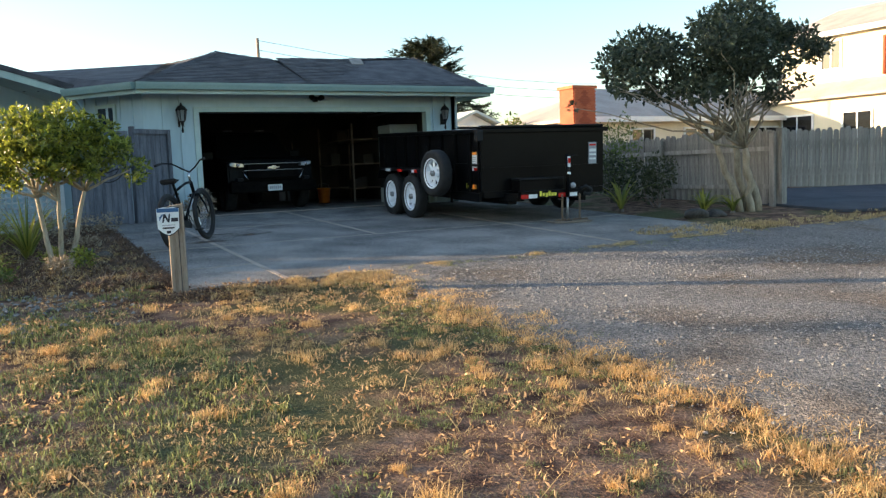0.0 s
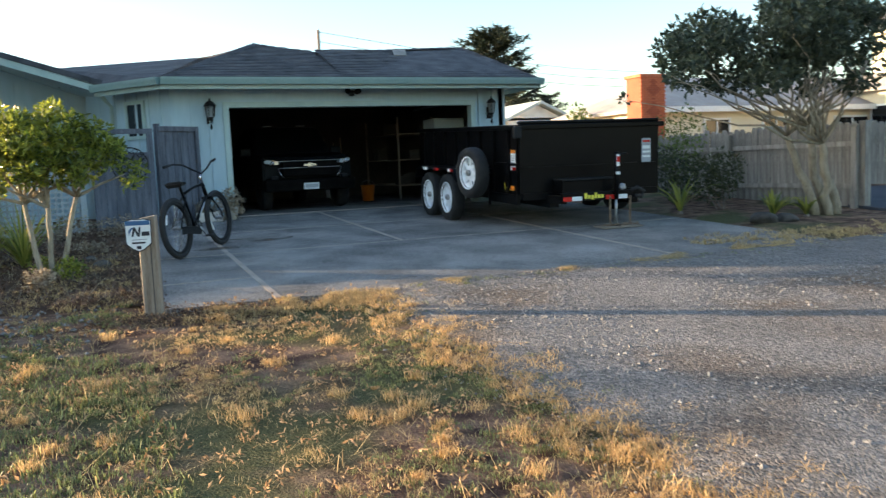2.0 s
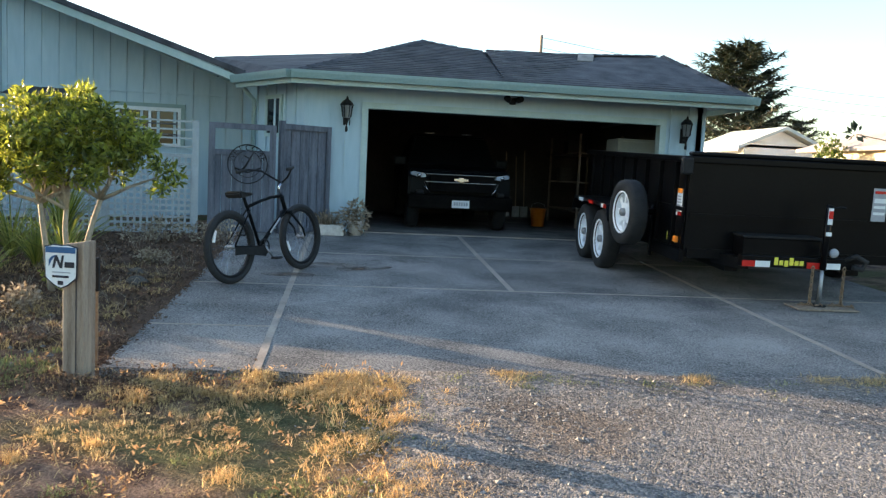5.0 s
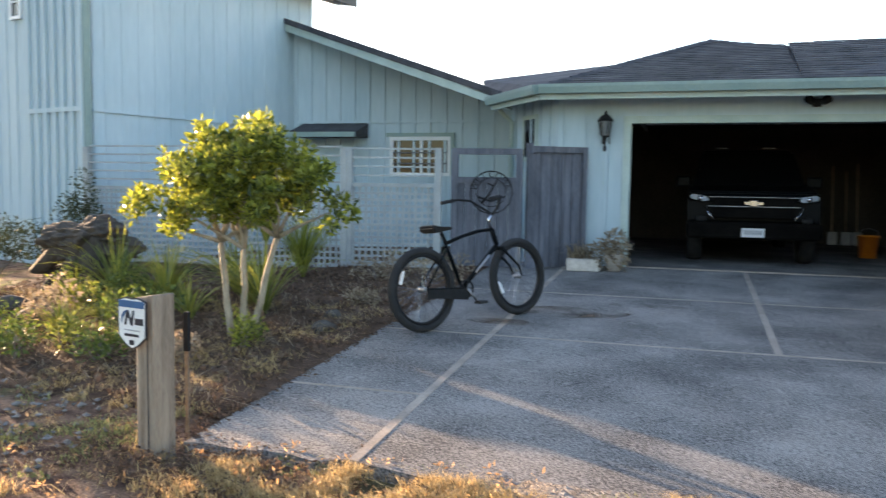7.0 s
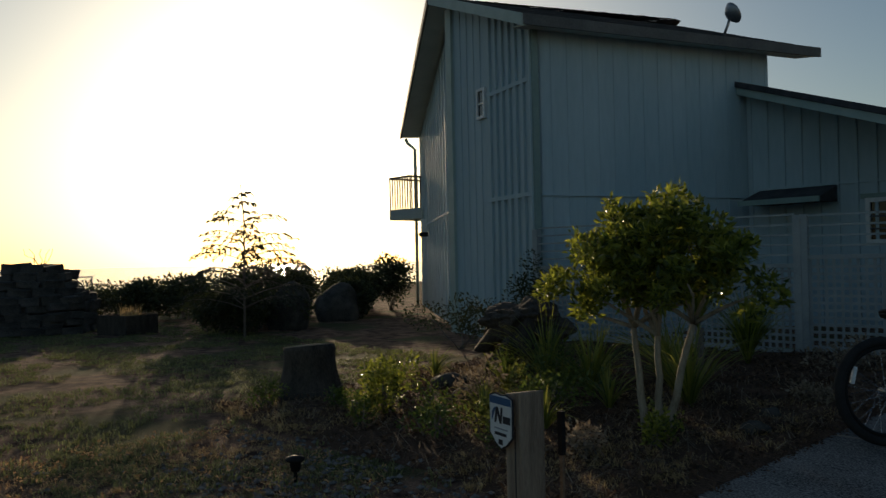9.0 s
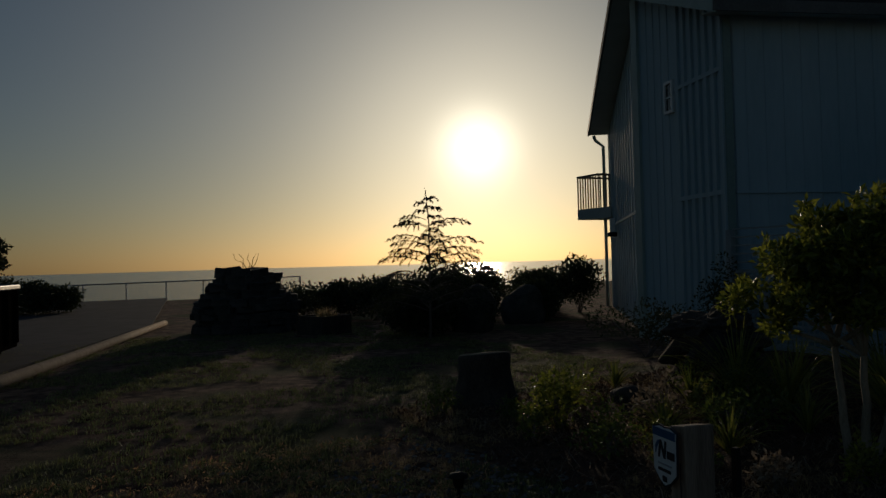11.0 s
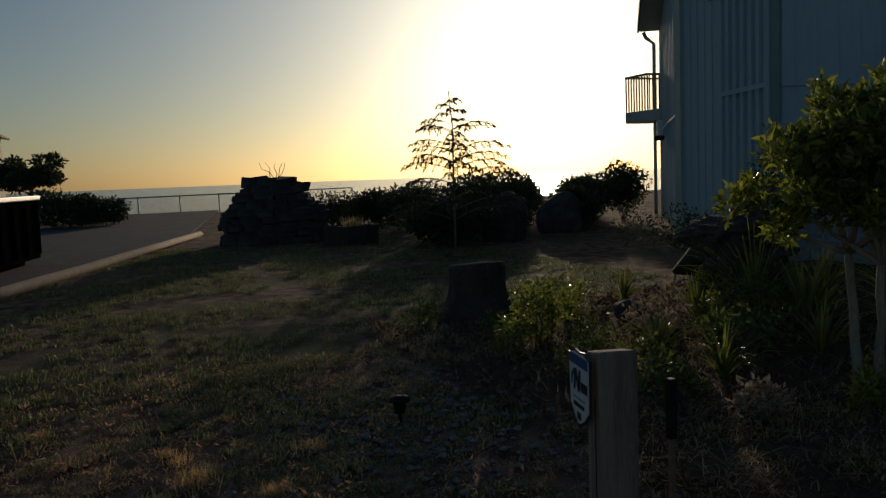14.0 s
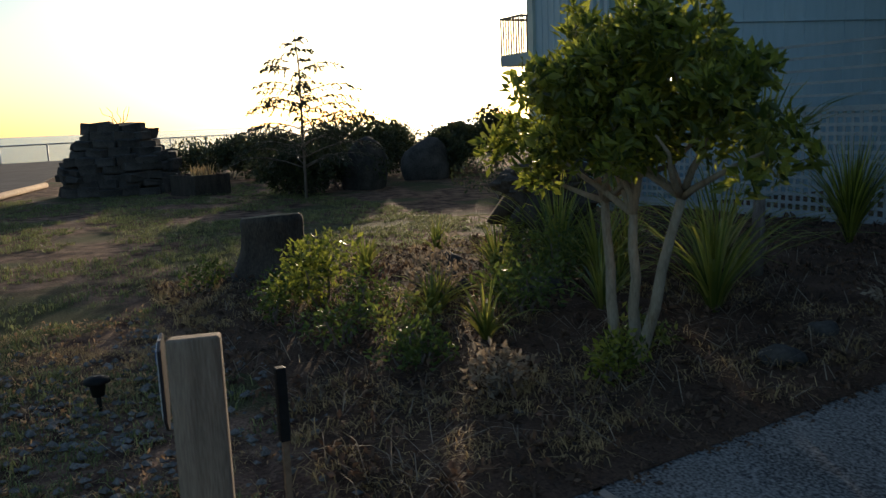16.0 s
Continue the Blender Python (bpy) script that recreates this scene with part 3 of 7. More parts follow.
# ---------------------------------------------------------------- house
def shingled(name, poly, parent, course=0.14, tab=0.3, single=0):
    """Roof plane with overlapping courses of tabs. poly: points in order, the first edge being the eave."""
    P = [Vector(p) for p in poly]
    u = (P[1] - P[0]).normalized()
    nrm = Vector((0, 0, 0))
    for i in range(len(P)):
        nrm += P[i].cross(P[(i + 1) % len(P)])
    nrm.normalize()
    if nrm.z < 0:
        nrm = -nrm
    v = nrm.cross(u).normalized()
    if v.z < 0:
        v = -v
    q = [((p - P[0]).dot(u), (p - P[0]).dot(v)) for p in P]
    vmax = max(b for _, b in q)

    def span(h):
        xs = []
        for i in range(len(q)):
            (a0, b0), (a1, b1) = q[i], q[(i + 1) % len(q)]
            if (b0 - h) * (b1 - h) <= 0 and abs(b1 - b0) > 1e-6:
                xs.append(a0 + (a1 - a0) * (h - b0) / (b1 - b0))
        return (min(xs), max(xs)) if len(xs) > 1 else None
    V, F = [], []
    k, h = 0, 0.0
    while h < vmax - 0.02:
        s0, s1 = span(h + .005), span(min(h + course, vmax - .005))
        if s0 and s1:
            a, e = min(s0[0], s1[0]), max(s0[1], s1[1])
            x = a - tab * (0.5 if k % 2 else 0.1)
            while x < e:
                w = tab * rnd.uniform(0.85, 1.15)
                xa, xb = max(x, a), min(x + w - 0.006, e)
                if xb - xa > 0.02:
                    l0, l1 = max(xa, s0[0]), min(xb, s0[1])
                    t0, t1 = max(xa, s1[0]), min(xb, s1[1])
                    if l1 > l0 or t1 > t0:
                        lift = 0.012 + rnd.uniform(0, 0.006)
                        pts = [(min(l0, l1), h, lift), (max(l0, l1), h, lift), (max(t0, t1), min(h + course * 1.1, vmax), 0.002), (min(t0, t1), min(h + course * 1.1, vmax), 0.002)]
                        b0 = len(V)
                        V += [tuple(P[0] + u * a_ + v * b_ + nrm * c_) for a_, b_, c_ in pts]
                        V += [tuple(P[0] + u * pts[0][0] + v * h), tuple(P[0] + u * pts[1][0] + v * h)]
                        F += [(b0, b0 + 1, b0 + 2, b0 + 3), (b0 + 4, b0 + 5, b0 + 1, b0)]
                x += w
        h += course
        k += 1
    bm = bmesh.new()
    slab_poly(bm, [tuple(p - nrm * .004) for p in P], 0.05, -nrm)
    part("roof_deck", bm, M_shingle, parent)
    single = min(single, len(F) // 2)
    for i in range(single):
        quads_mesh("shingle", V[i * 6:i * 6 + 6], [(0, 1, 2, 3), (4, 5, 1, 0)], M_shingle, parent)
    V, F = V[single * 6:], [tuple(k - single * 6 for k in f) for f in F[single * 2:]]
    o = quads_mesh(name, V, F, M_shingle, parent)
    o["kind"] = "stuff"
    return o


def battens(parent, a, b, z0, top, step=0.305, w=0.026, d=0.03, out=None):
    """Vertical battens on a wall from a to b (x, y); top: height by fraction."""
    a, b = Vector((*a, 0)), Vector((*b, 0))
    u = (b - a).normalized()
    out = out or Vector((u.y, -u.x, 0))
    n_ = int((b - a).length / step)
    for i in range(n_ + 1):
        p = a + u * min(step * i + 0.05, (b - a).length - .03)
        zt = top((p - a).length / (b - a).length)
        bm = bmesh.new()
        q = [p - u * w, p + u * w, p + u * w + out * d, p - u * w + out * d]
        slab_poly(bm, [(c.x, c.y, zt) for c in q], zt - z0)
        part("batten", bm, M_siding, parent)


def wall(name, pts, z0, z1, thick, label, material=None):
    """Upright wall between two plan points, thickened to the left of the way; z1 may be (start, end)."""
    (ax, ay), (bx, by) = pts
    u = Vector((bx - ax, by - ay, 0)).normalized()
    nrm = Vector((-u.y, u.x, 0)) * thick
    za, zb = z1 if isinstance(z1, tuple) else (z1, z1)
    bm = bmesh.new()
    slab_poly(bm, [(ax, ay, z0), (bx, by, z0), (bx, by, zb), (ax, ay, za)], 1.0, nrm)
    return tagged(part(name, bm, material or M_siding), label, "wall", kind="structure")


EAVE = 2.37
WL = "pale blue-green board-and-batten house wall"
w = wall("wall_garage_left", ((-0.98, 0), (-0.1, 0)), -.1, 2.32, .14, WL)
battens(w, (-0.98, 0), (-0.14, 0), 0, lambda k: 2.3)
w = wall("wall_garage_right", ((4.8, 0), (5.46, 0)), -.1, 2.32, .14, WL)
battens(w, (4.84, 0), (5.46, 0), 0, lambda k: 2.3)
wall("wall_garage_head", ((-0.1, 0), (4.8, 0)), 2.02, 2.32, .14, WL)
wall("wall_garage_east", ((5.46, .0), (5.46, 7)), -.1, 2.36, .14, WL)
wall("wall_garage_back", ((5.32, 6.9), (-0.98, 6.9)), -.1, 2.4, .14, "unpainted garage back wall, coloured dark for shade", M_interior)
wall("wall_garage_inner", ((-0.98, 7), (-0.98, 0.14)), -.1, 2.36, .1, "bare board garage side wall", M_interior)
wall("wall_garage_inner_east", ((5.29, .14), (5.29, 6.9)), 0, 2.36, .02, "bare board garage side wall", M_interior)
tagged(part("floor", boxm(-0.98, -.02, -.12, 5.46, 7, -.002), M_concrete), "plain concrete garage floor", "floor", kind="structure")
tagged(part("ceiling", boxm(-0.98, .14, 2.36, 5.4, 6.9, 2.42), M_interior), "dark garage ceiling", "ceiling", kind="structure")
# door frame
df = tagged(new("garage_door_frame"), "pale green painted frame round the open garage doorway", "door frame", kind="structure")
part("jamb", boxm(-.1, -.03, 0, 0, .16, 2.02), M_trim, df)
part("jamb", boxm(4.7, -.03, 0, 4.8, .16, 2.02), M_trim, df)
part("head", boxm(-.0, -.03, 1.925, 4.7, .16, 2.02), M_trim, df)
part("threshold", boxm(0, -.03, -.03, 4.7, .05, .012), M_joint, df, "pale wooden threshold strip")
# raised door above the opening
gd = empty("garage_door", pose(0, 0, 0), "raised sectional garage door under the ceiling", "garage door")
for k in range(4):
    part("door_panel", boxm(.05, .5 + k * .55, 2.1, 4.65, 1.03 + k * .55, 2.14), M_white, gd)
part("track", boxm(.02, .2, 2.02, .05, 3.0, 2.07), M_steel, gd)
part("track", boxm(4.65, .2, 2.02, 4.68, 3.0, 2.07), M_steel, gd)
# entry corner: diagonal wall with a small window
w = wall("wall_entry", ((-1.85, 1.25), (-0.98, 0)), -.1, 2.36, .14, WL)
battens(w, (-1.85, 1.25), (-0.98, 0), 0, lambda k: 2.34)
wd = (Vector((-0.98, 0, 0)) - Vector((-1.85, 1.25, 0))).normalized()
m = Matrix(((wd.x, wd.y, 0, -1.85), (wd.y, -wd.x, 0, 1.25), (0, 0, 1, 0), (0, 0, 0, 1)))
win = tagged(new("window_1"), "small dark entry window with a green frame", "window", kind="structure")
win.matrix_world = m
part("pane", boxm(.42, .012, 1.5, .82, .02, 2.05), M_darkglass, win)
for a in ((.36, 0, 1.44, .42, .04, 2.11), (.82, 0, 1.44, .88, .04, 2.11), (.42, 0, 2.05, .82, .04, 2.11), (.42, 0, 1.44, .82, .04, 1.5)):
    part("window_frame", boxm(*a), M_trim, win)
wall("wall_entry_back", ((-2.3, 3.0), (-1.85, 1.25)), -.1, 2.5, .14, WL)
# wing
w = wall("wall_wing", ((-6.72, 3.3), (-2.2, 3.3)), -.3, (4.1, 2.58), .15, WL)
battens(w, (-6.7, 3.3), (-2.2, 3.3), -.2, lambda k: 4.06 - 1.5 * k)
part("belly_band", boxm(-6.7, 3.265, 2.22, -2.2, 3.3, 2.26), M_siding, w)
win = tagged(new("window_2"), "white-framed sliding window with horizontal rails in front", "window", kind="structure")
win.location = (-3.48, 3.3, 1.23)
for x0, x1 in ((-1.13, -.6), (-.55, -.06)):
    part("window_pane", boxm(x0, -.015, .06, x1, -.005, .66), M_darkglass, win)
for a in ((-1.2, -.06, 0, -1.13, 0, .73), (-.06, -.06, 0, 0, 0, .73), (-1.13, -.06, .66, -.06, 0, .73), (-1.13, -.06, 0, -.06, 0, .06), (-.6, -.05, .06, -.55, 0, .66)):
    part("window_frame", boxm(*a), M_white, win, "white window frame")
for a in ((-1.27, -.07, .73, .07, 0, .8), (0, -.07, 0, .07, 0, .73)):
    part("window_trim", boxm(*a), M_gutter, win)
for z in (.22, .42):
    part("window_rail", boxm(-1.13, -.075, z, -.06, -.062, z + .022), M_gate, win)
aw = empty("awning", pose(-5.75, 3.3, 1.92), "small dark shingled awning on the house wall", "awning")
bm = bmesh.new()
prism(bm, [(0, .02), (0, .3), (-.7, .08), (-.7, .02)], -.75, .62, "x")
part("awning_roof", bm, M_shingle, aw)
part("awning_fascia", boxm(-.77, -.74, .0, .64, -.705, .09), M_gutter, aw)
# tall block, turned 16 degrees against the garage; its own axes start at the south-east corner
TALL = pose(-8.0, -.95, 0, 0, 0, -16.4)


def tw(x, y, z):
    return tuple(TALL @ Vector((x, y, z)))


w = wall("wall_tall_east", ((0, 0), (0, 5.0)), -.5, 4.9, .15, WL)
w.matrix_world = TALL
for k in range(16):
    y = .35 + k * .305
    part("batten", boxm(0, y - .012, -.4, .012, y + .012, 4.85), M_siding, w)
part("belly_band", boxm(0, .12, 2.1, .032, 4.9, 2.14), M_siding, w)
w2 = tagged(part("wall_trim", boxm(.002, -.02, -.5, .022, .1, 4.88), M_gutter), "dark corner strip on the tall house wall", "trim", kind="structure")
w2.matrix_world = TALL
bm = bmesh.new()
prism(bm, [(-3.23, -.5), (0, -.5), (0, 4.9), (-3.23, 6.1)], 0, .15)
w = tagged(part("wall_tall_south", bm, M_siding), WL, "wall", kind="structure")
w.matrix_world = TALL
for k in range(7):
    x = -.05 - k * .235
    part("batten", boxm(x - .045, -.05, -.4, x + .045, 0, 4.88 - x * .37), M_siding, w)
for k in range(5):
    x = -1.85 - k * .28
    part("batten", boxm(x - .012, -.014, -.4, x + .012, 0, 4.88 - x * .37), M_siding, w)
part("corner_board", boxm(-3.25, -.06, -.5, -3.0, 0, 6.0), M_trim, w, "pale corner board")
part("belly_band", boxm(-1.55, -.055, 2.1, 0, 0, 2.17), M_siding, w)
part("belly_band", boxm(-1.55, -.055, 3.95, 0, 0, 4.02), M_siding, w)
win = tagged(new("window_3"), "small white-framed window high in the wall", "window", kind="structure")
win.matrix_world = TALL @ pose(-1.78, 0, 3.62)
part("pane", boxm(-.11, -.03, .05, .11, -.01, .5), M_darkglass, win)
for a in ((-.16, -.06, 0, -.11, 0, .55), (.11, -.06, 0, .16, 0, .55), (-.11, -.06, .5, .11, 0, .55), (-.11, -.06, 0, .11, 0, .05), (-.11, -.05, .26, .11, 0, .29)):
    part("window_frame", boxm(*a), M_white, win)
w = wall("wall_tall_west", ((-19.1, 5.58), (-11.08, .1)), -.6, (5.2, 6.05), .2, WL)
battens(w, (-19.1, 5.58), (-11.1, .12), -.5, lambda k: 5.1 + .8 * k, step=.6)
part("belly_band", boxm(0, -.03, 2.1, 9.6, 0, 2.16), M_siding, w).matrix_local = pose(-19.1, 5.58, 0, 0, 0, -34.3)
wall("wall_tall_end", ((-19.1, 12.5), (-19.1, 5.58)), -.6, 5.2, .2, WL)
bm = bmesh.new()
prism(bm, [(-3.4, -.5), (-.16, -.5), (-.16, 4.95), (-3.4, 6.15)], 4.85, 5.0)
w = tagged(part("wall_tall_north", bm, M_siding), WL, "wall", kind="structure")
w.matrix_world = TALL
wall("wall_tall_rear", (tw(-3.4, 5.0, 0)[:2], (-19.1, 12.5)), -.4, (6.1, 5.1), .15, WL)
rf = tagged(new("roof_tall"), "dark shingled roof of the tall house block", "roof", kind="structure")
shingled("shingles", [tw(.4, -.35, 4.85), tw(.4, 5.87, 4.85), tw(-3.35, 5.87, 6.28), tw(-3.35, -.35, 6.28)], rf, .16, .4)
tip, ridge_s, ridge_n = (-19.5, 5.12, 5.1), tw(-3.37, -.35, 6.28), tw(-3.37, 5.87, 6.28)
shingled("shingles", [tip, ridge_s, ridge_n, (-19.8, 12.8, 5.3)], rf, .2, .5)
bm = bmesh.new()
slab_poly(bm, [(.42, -.37, 4.87), (.42, 5.89, 4.87), (.42, 5.89, 4.7), (.42, -.37, 4.7)], .04, (-1, 0, 0))
part("fascia", bm, M_darktrim, rf).matrix_local = TALL
bm = bmesh.new()
slab_poly(bm, [(.4, -.37, 4.87), (-3.35, -.37, 6.31), (-3.35, -.37, 6.12), (.4, -.37, 4.68)], .04, (0, 1, 0))
part("rake_board", bm, M_trim, rf, "pale rake board").matrix_local = TALL
d = (Vector(tip) - Vector(ridge_s))
o = Vector((d.y, -d.x, 0)).normalized()
o = o if o.y < 0 else -o
a, c = Vector(ridge_s) + o * .03, Vector(tip) + o * .03
bm = bmesh.new()
slab_poly(bm, [a + Vector((0, 0, .03)), c + Vector((0, 0, .03)), c - Vector((0, 0, .15)), a - Vector((0, 0, .15))], .05, -o)
part("fascia", bm, M_darktrim, rf)
bm = bmesh.new()
slab_poly(bm, [a - Vector((0, 0, .1)), c - Vector((0, 0, .1)), c - o * .75 - Vector((0, 0, .1)), a - o * .75 - Vector((0, 0, .1))], .02)
part("soffit", bm, M_soffit, rf)
bm = bmesh.new()
slab_poly(bm, [(.38, -.3, 4.72), (.38, 5.8, 4.72), (-.1, 5.8, 4.8), (-.1, -.3, 4.8)], .02)
part("soffit", bm, M_soffit, rf).matrix_local = TALL
ds = empty("downspout", pose(-19.15, 5.5, 0), "white downspout on the corner of the house", "downspout")
bm = bmesh.new()
tube(bm, [(-.2, -.3, 4.95), (-.18, -.25, 4.8), (-.02, -.08, 4.6), (-.02, -.08, -.3)], .05)
part("pipe", bm, M_trim, ds)
# satellite dish
sd = empty("satellite_dish", pose(*tw(-.1, 4.15, 5.02)), "small grey satellite dish on the roof edge", "satellite dish")
bm = bmesh.new()
tube(bm, [(-.1, 0, 0), (0, 0, .2), (.05, 0, .33)], .025)
part("mast", bm, M_galv, sd)
bm = bmesh.new()
lathe(bm, [(.02, -.05), (.12, -.03), (.17, .02), (.2, .06), (.18, .06), (.1, -.01), (.02, -.03)], 20, pose(.08, 0, .42, 60, 0, 150))
part("dish", bm, M_galv, sd)
# balcony
bc = empty("balcony", pose(-19.5, 4.95, 2.38), "small wooden balcony on the far end of the house", "balcony")
part("deck", boxm(-.45, 0, 0, 1.2, 1.6, .32), M_soffit, bc)
part("top_rail", boxm(-.45, 0, 1.3, .62, .06, 1.36), M_post, bc)
part("top_rail", boxm(-.45, .06, 1.3, -.39, 1.6, 1.36), M_post, bc)
part("top_rail", boxm(.56, .06, 1.3, .62, 1.0, 1.36), M_post, bc)
for k in range(9):
    part("baluster", boxm(-.45 + k * .13, .01, .3, -.42 + k * .13, .05, 1.3), M_post, bc)
for k in range(8):
    part("baluster", boxm(.57, .1 + k * .11, .3, .6, .13 + k * .11, 1.3), M_post, bc)
wlp = empty("wall_lamp", pose(-16.6, 3.87, 1.75, 0, 0, -34), "small dark wall lamp under the balcony", "wall lamp")
part("lamp_body", boxm(-.1, -.3, 0, .1, -.05, .12, bevel=.02), M_metalblk, wlp)
part("lamp_glass", boxm(-.06, -.24, .12, .06, -.1, .5, bevel=.02), M_white, wlp)

# garage and entry roof
rf = tagged(new("roof_garage"), "weathered dark grey shingle hip roof with green gutter", "roof", kind="structure")
shingled("shingles", [(-1.15, -.55, EAVE), (2.05, -.55, EAVE), (2.05, 2.05, 3.17), (.98, 2.55, 3.41)], rf, single=150)
shingled("shingles", [(2.05, -.55, EAVE), (6.0, -.55, EAVE), (5.4, 1.85, 3.3), (2.05, 1.85, 3.14)], rf, single=140)
shingled("shingles", [(6.0, -.55, EAVE), (6.0, 7.2, EAVE), (5.4, 1.85, 3.3)], rf)
shingled("shingles", [(-2.15, .85, EAVE), (-1.15, -.55, EAVE), (.98, 2.55, 3.41), (.1, 2.95, 3.2), (-2.9, 3.3, 2.98)], rf)
bm = bmesh.new()
slab_poly(bm, [(5.4, 1.86, 3.28), (6.0, 7.2, 2.35), (2.05, 7.2, 2.35), (2.05, 1.86, 3.12)], .05)
part("back_slope", bm, M_shingle, rf)
bm = bmesh.new()
slab_poly(bm, [(.98, 2.56, 3.39), (2.05, 2.06, 3.14), (2.05, 7.2, 2.35), (.95, 7.2, 2.4)], .05)
part("back_slope", bm, M_shingle, rf)
bm = bmesh.new()
slab_poly(bm, [(.98, 2.56, 3.39), (.95, 7.2, 2.4), (-2.9, 7.2, 2.35), (-2.9, 3.3, 2.96), (.1, 2.95, 3.19)], .05)
part("back_slope", bm, M_shingle, rf)
bm = bmesh.new()
slab_poly(bm, [(3.62, 1.3, 3.055), (3.9, 1.3, 3.065), (4.08, 1.87, 3.275), (3.78, 1.87, 3.265)], .012)
part("roof_flashing", bm, M_rock, rf, "pale flashing patch at the ridge")
# ridge and hip caps
for p0, p1 in (((-1.15, -.55, EAVE), (.98, 2.55, 3.41)), ((.98, 2.55, 3.41), (2.05, 1.95, 3.16)), ((2.05, 1.86, 3.15), (5.4, 1.86, 3.31)), ((5.4, 1.86, 3.31), (6.0, -.55, EAVE))):
    p0, p1 = Vector(p0), Vector(p1)
    u = (p1 - p0).normalized()
    sd_ = u.cross(Vector((0, 0, 1))).normalized()
    n_ = int((p1 - p0).length / .2)
    for k in range(n_):
        q0, q1 = p0 + u * (.2 * k), p0 + u * (.2 * k + .22)
        bm = bmesh.new()
        up_ = Vector((0, 0, .03))
        lo = Vector((0, 0, .012))
        A = [bm.verts.new(v) for v in (q0 - sd_ * .1 - lo, q0 + up_, q0 + sd_ * .1 - lo, q1 + sd_ * .1 - lo * 1.6, q1 + up_ * .6, q1 - sd_ * .1 - lo * 1.6)]
        bm.faces.new((A[0], A[1], A[4], A[5]))
        bm.faces.new((A[1], A[2], A[3], A[4]))
        part("ridge_cap", bm, M_shingle, rf)


def gutter(parent, a, b, z=EAVE):
    a, b = Vector((*a, z)), Vector((*b, z))
    u = (b - a).normalized()
    o = Vector((u.y, -u.x, 0))
    prof = [(0, .02), (.1, .02), (.1, -.02), (.08, -.1), (0, -.1)]
    bm = bmesh.new()
    A = [bm.verts.new(a + o * p + Vector((0, 0, h))) for p, h in prof]
    B = [bm.verts.new(b + o * p + Vector((0, 0, h))) for p, h in prof]
    bm.faces.new(A)
    bm.faces.new(B[::-1])
    for i in range(5):
        bm.faces.new((A[(i + 1) % 5], A[i], B[i], B[(i + 1) % 5]))
    bmesh.ops.recalc_face_normals(bm, faces=bm.faces)
    part("gutter", bm, M_gutter, parent, "green painted gutter")
    bm = bmesh.new()
    slab_poly(bm, [a - o * .01 + Vector((0, 0, -.0)), b - o * .01, b - o * .01 - Vector((0, 0, .17)), a - o * .01 - Vector((0, 0, .17))], .03, -o)
    part("fascia", bm, M_trim, parent)


gutter(rf, (-1.15, -.55), (6.0, -.55))
gutter(rf, (-2.15, .85), (-1.15, -.55))
gutter(rf, (6.0, -.55), (6.0, 7.2))
bm = bmesh.new()
slab_poly(bm, [(-1.13, -.52, 2.28), (5.95, -.52, 2.28), (5.95, 0.0, 2.3), (-.98, 0.0, 2.33)], .02)
part("soffit", bm, M_soffit, rf)
bm = bmesh.new()
slab_poly(bm, [(-2.1, .85, 2.31), (-1.13, -.5, 2.31), (-.98, 0.0, 2.34), (-1.85, 1.25, 2.34)], .02)
part("soffit", bm, M_soffit, rf)
bm = bmesh.new()
slab_poly(bm, [(5.46, 0, 2.31), (5.95, 0, 2.31), (5.95, 7, 2.31), (5.46, 7, 2.31)], .02)
part("soffit", bm, M_soffit, rf)
bm = bmesh.new()
tube(bm, [(-2.1, .9, 2.3), (-1.95, 1.0, 2.12), (-1.88, 1.15, 2.05), (-1.9, 1.2, 0)], .035)
part("downspout", bm, M_trim, rf)
rf = tagged(new("roof_wing"), "dark shingle roof of the house wing with green rake board", "roof", kind="structure")
shingled("shingles", [(-2.08, .9, 2.45), (-2.08, 7.6, 2.45), (-6.95, 7.6, 4.22), (-6.95, 3.2, 4.22)], rf)
bm = bmesh.new()
slab_poly(bm, [(-2.05, .88, 2.4), (-6.95, 3.18, 4.16), (-6.95, 3.18, 4.03), (-2.05, .88, 2.27)], .045, (.42, .9, 0))
part("rake_board", bm, M_trim, rf)
bm = bmesh.new()
slab_poly(bm, [(-2.02, .84, 2.49), (-6.97, 3.15, 4.27), (-6.97, 3.15, 4.17), (-2.02, .84, 2.405)], .07, (.42, .9, 0))
part("shingle_edge", bm, M_shingle, rf, "dark ragged shingle edge")
bm = bmesh.new()
slab_poly(bm, [(-2.15, 1.0, 2.37), (-6.93, 3.25, 4.12), (-6.93, 3.5, 4.12), (-2.15, 3.5, 2.37)], .02)
part("soffit", bm, M_soffit, rf)

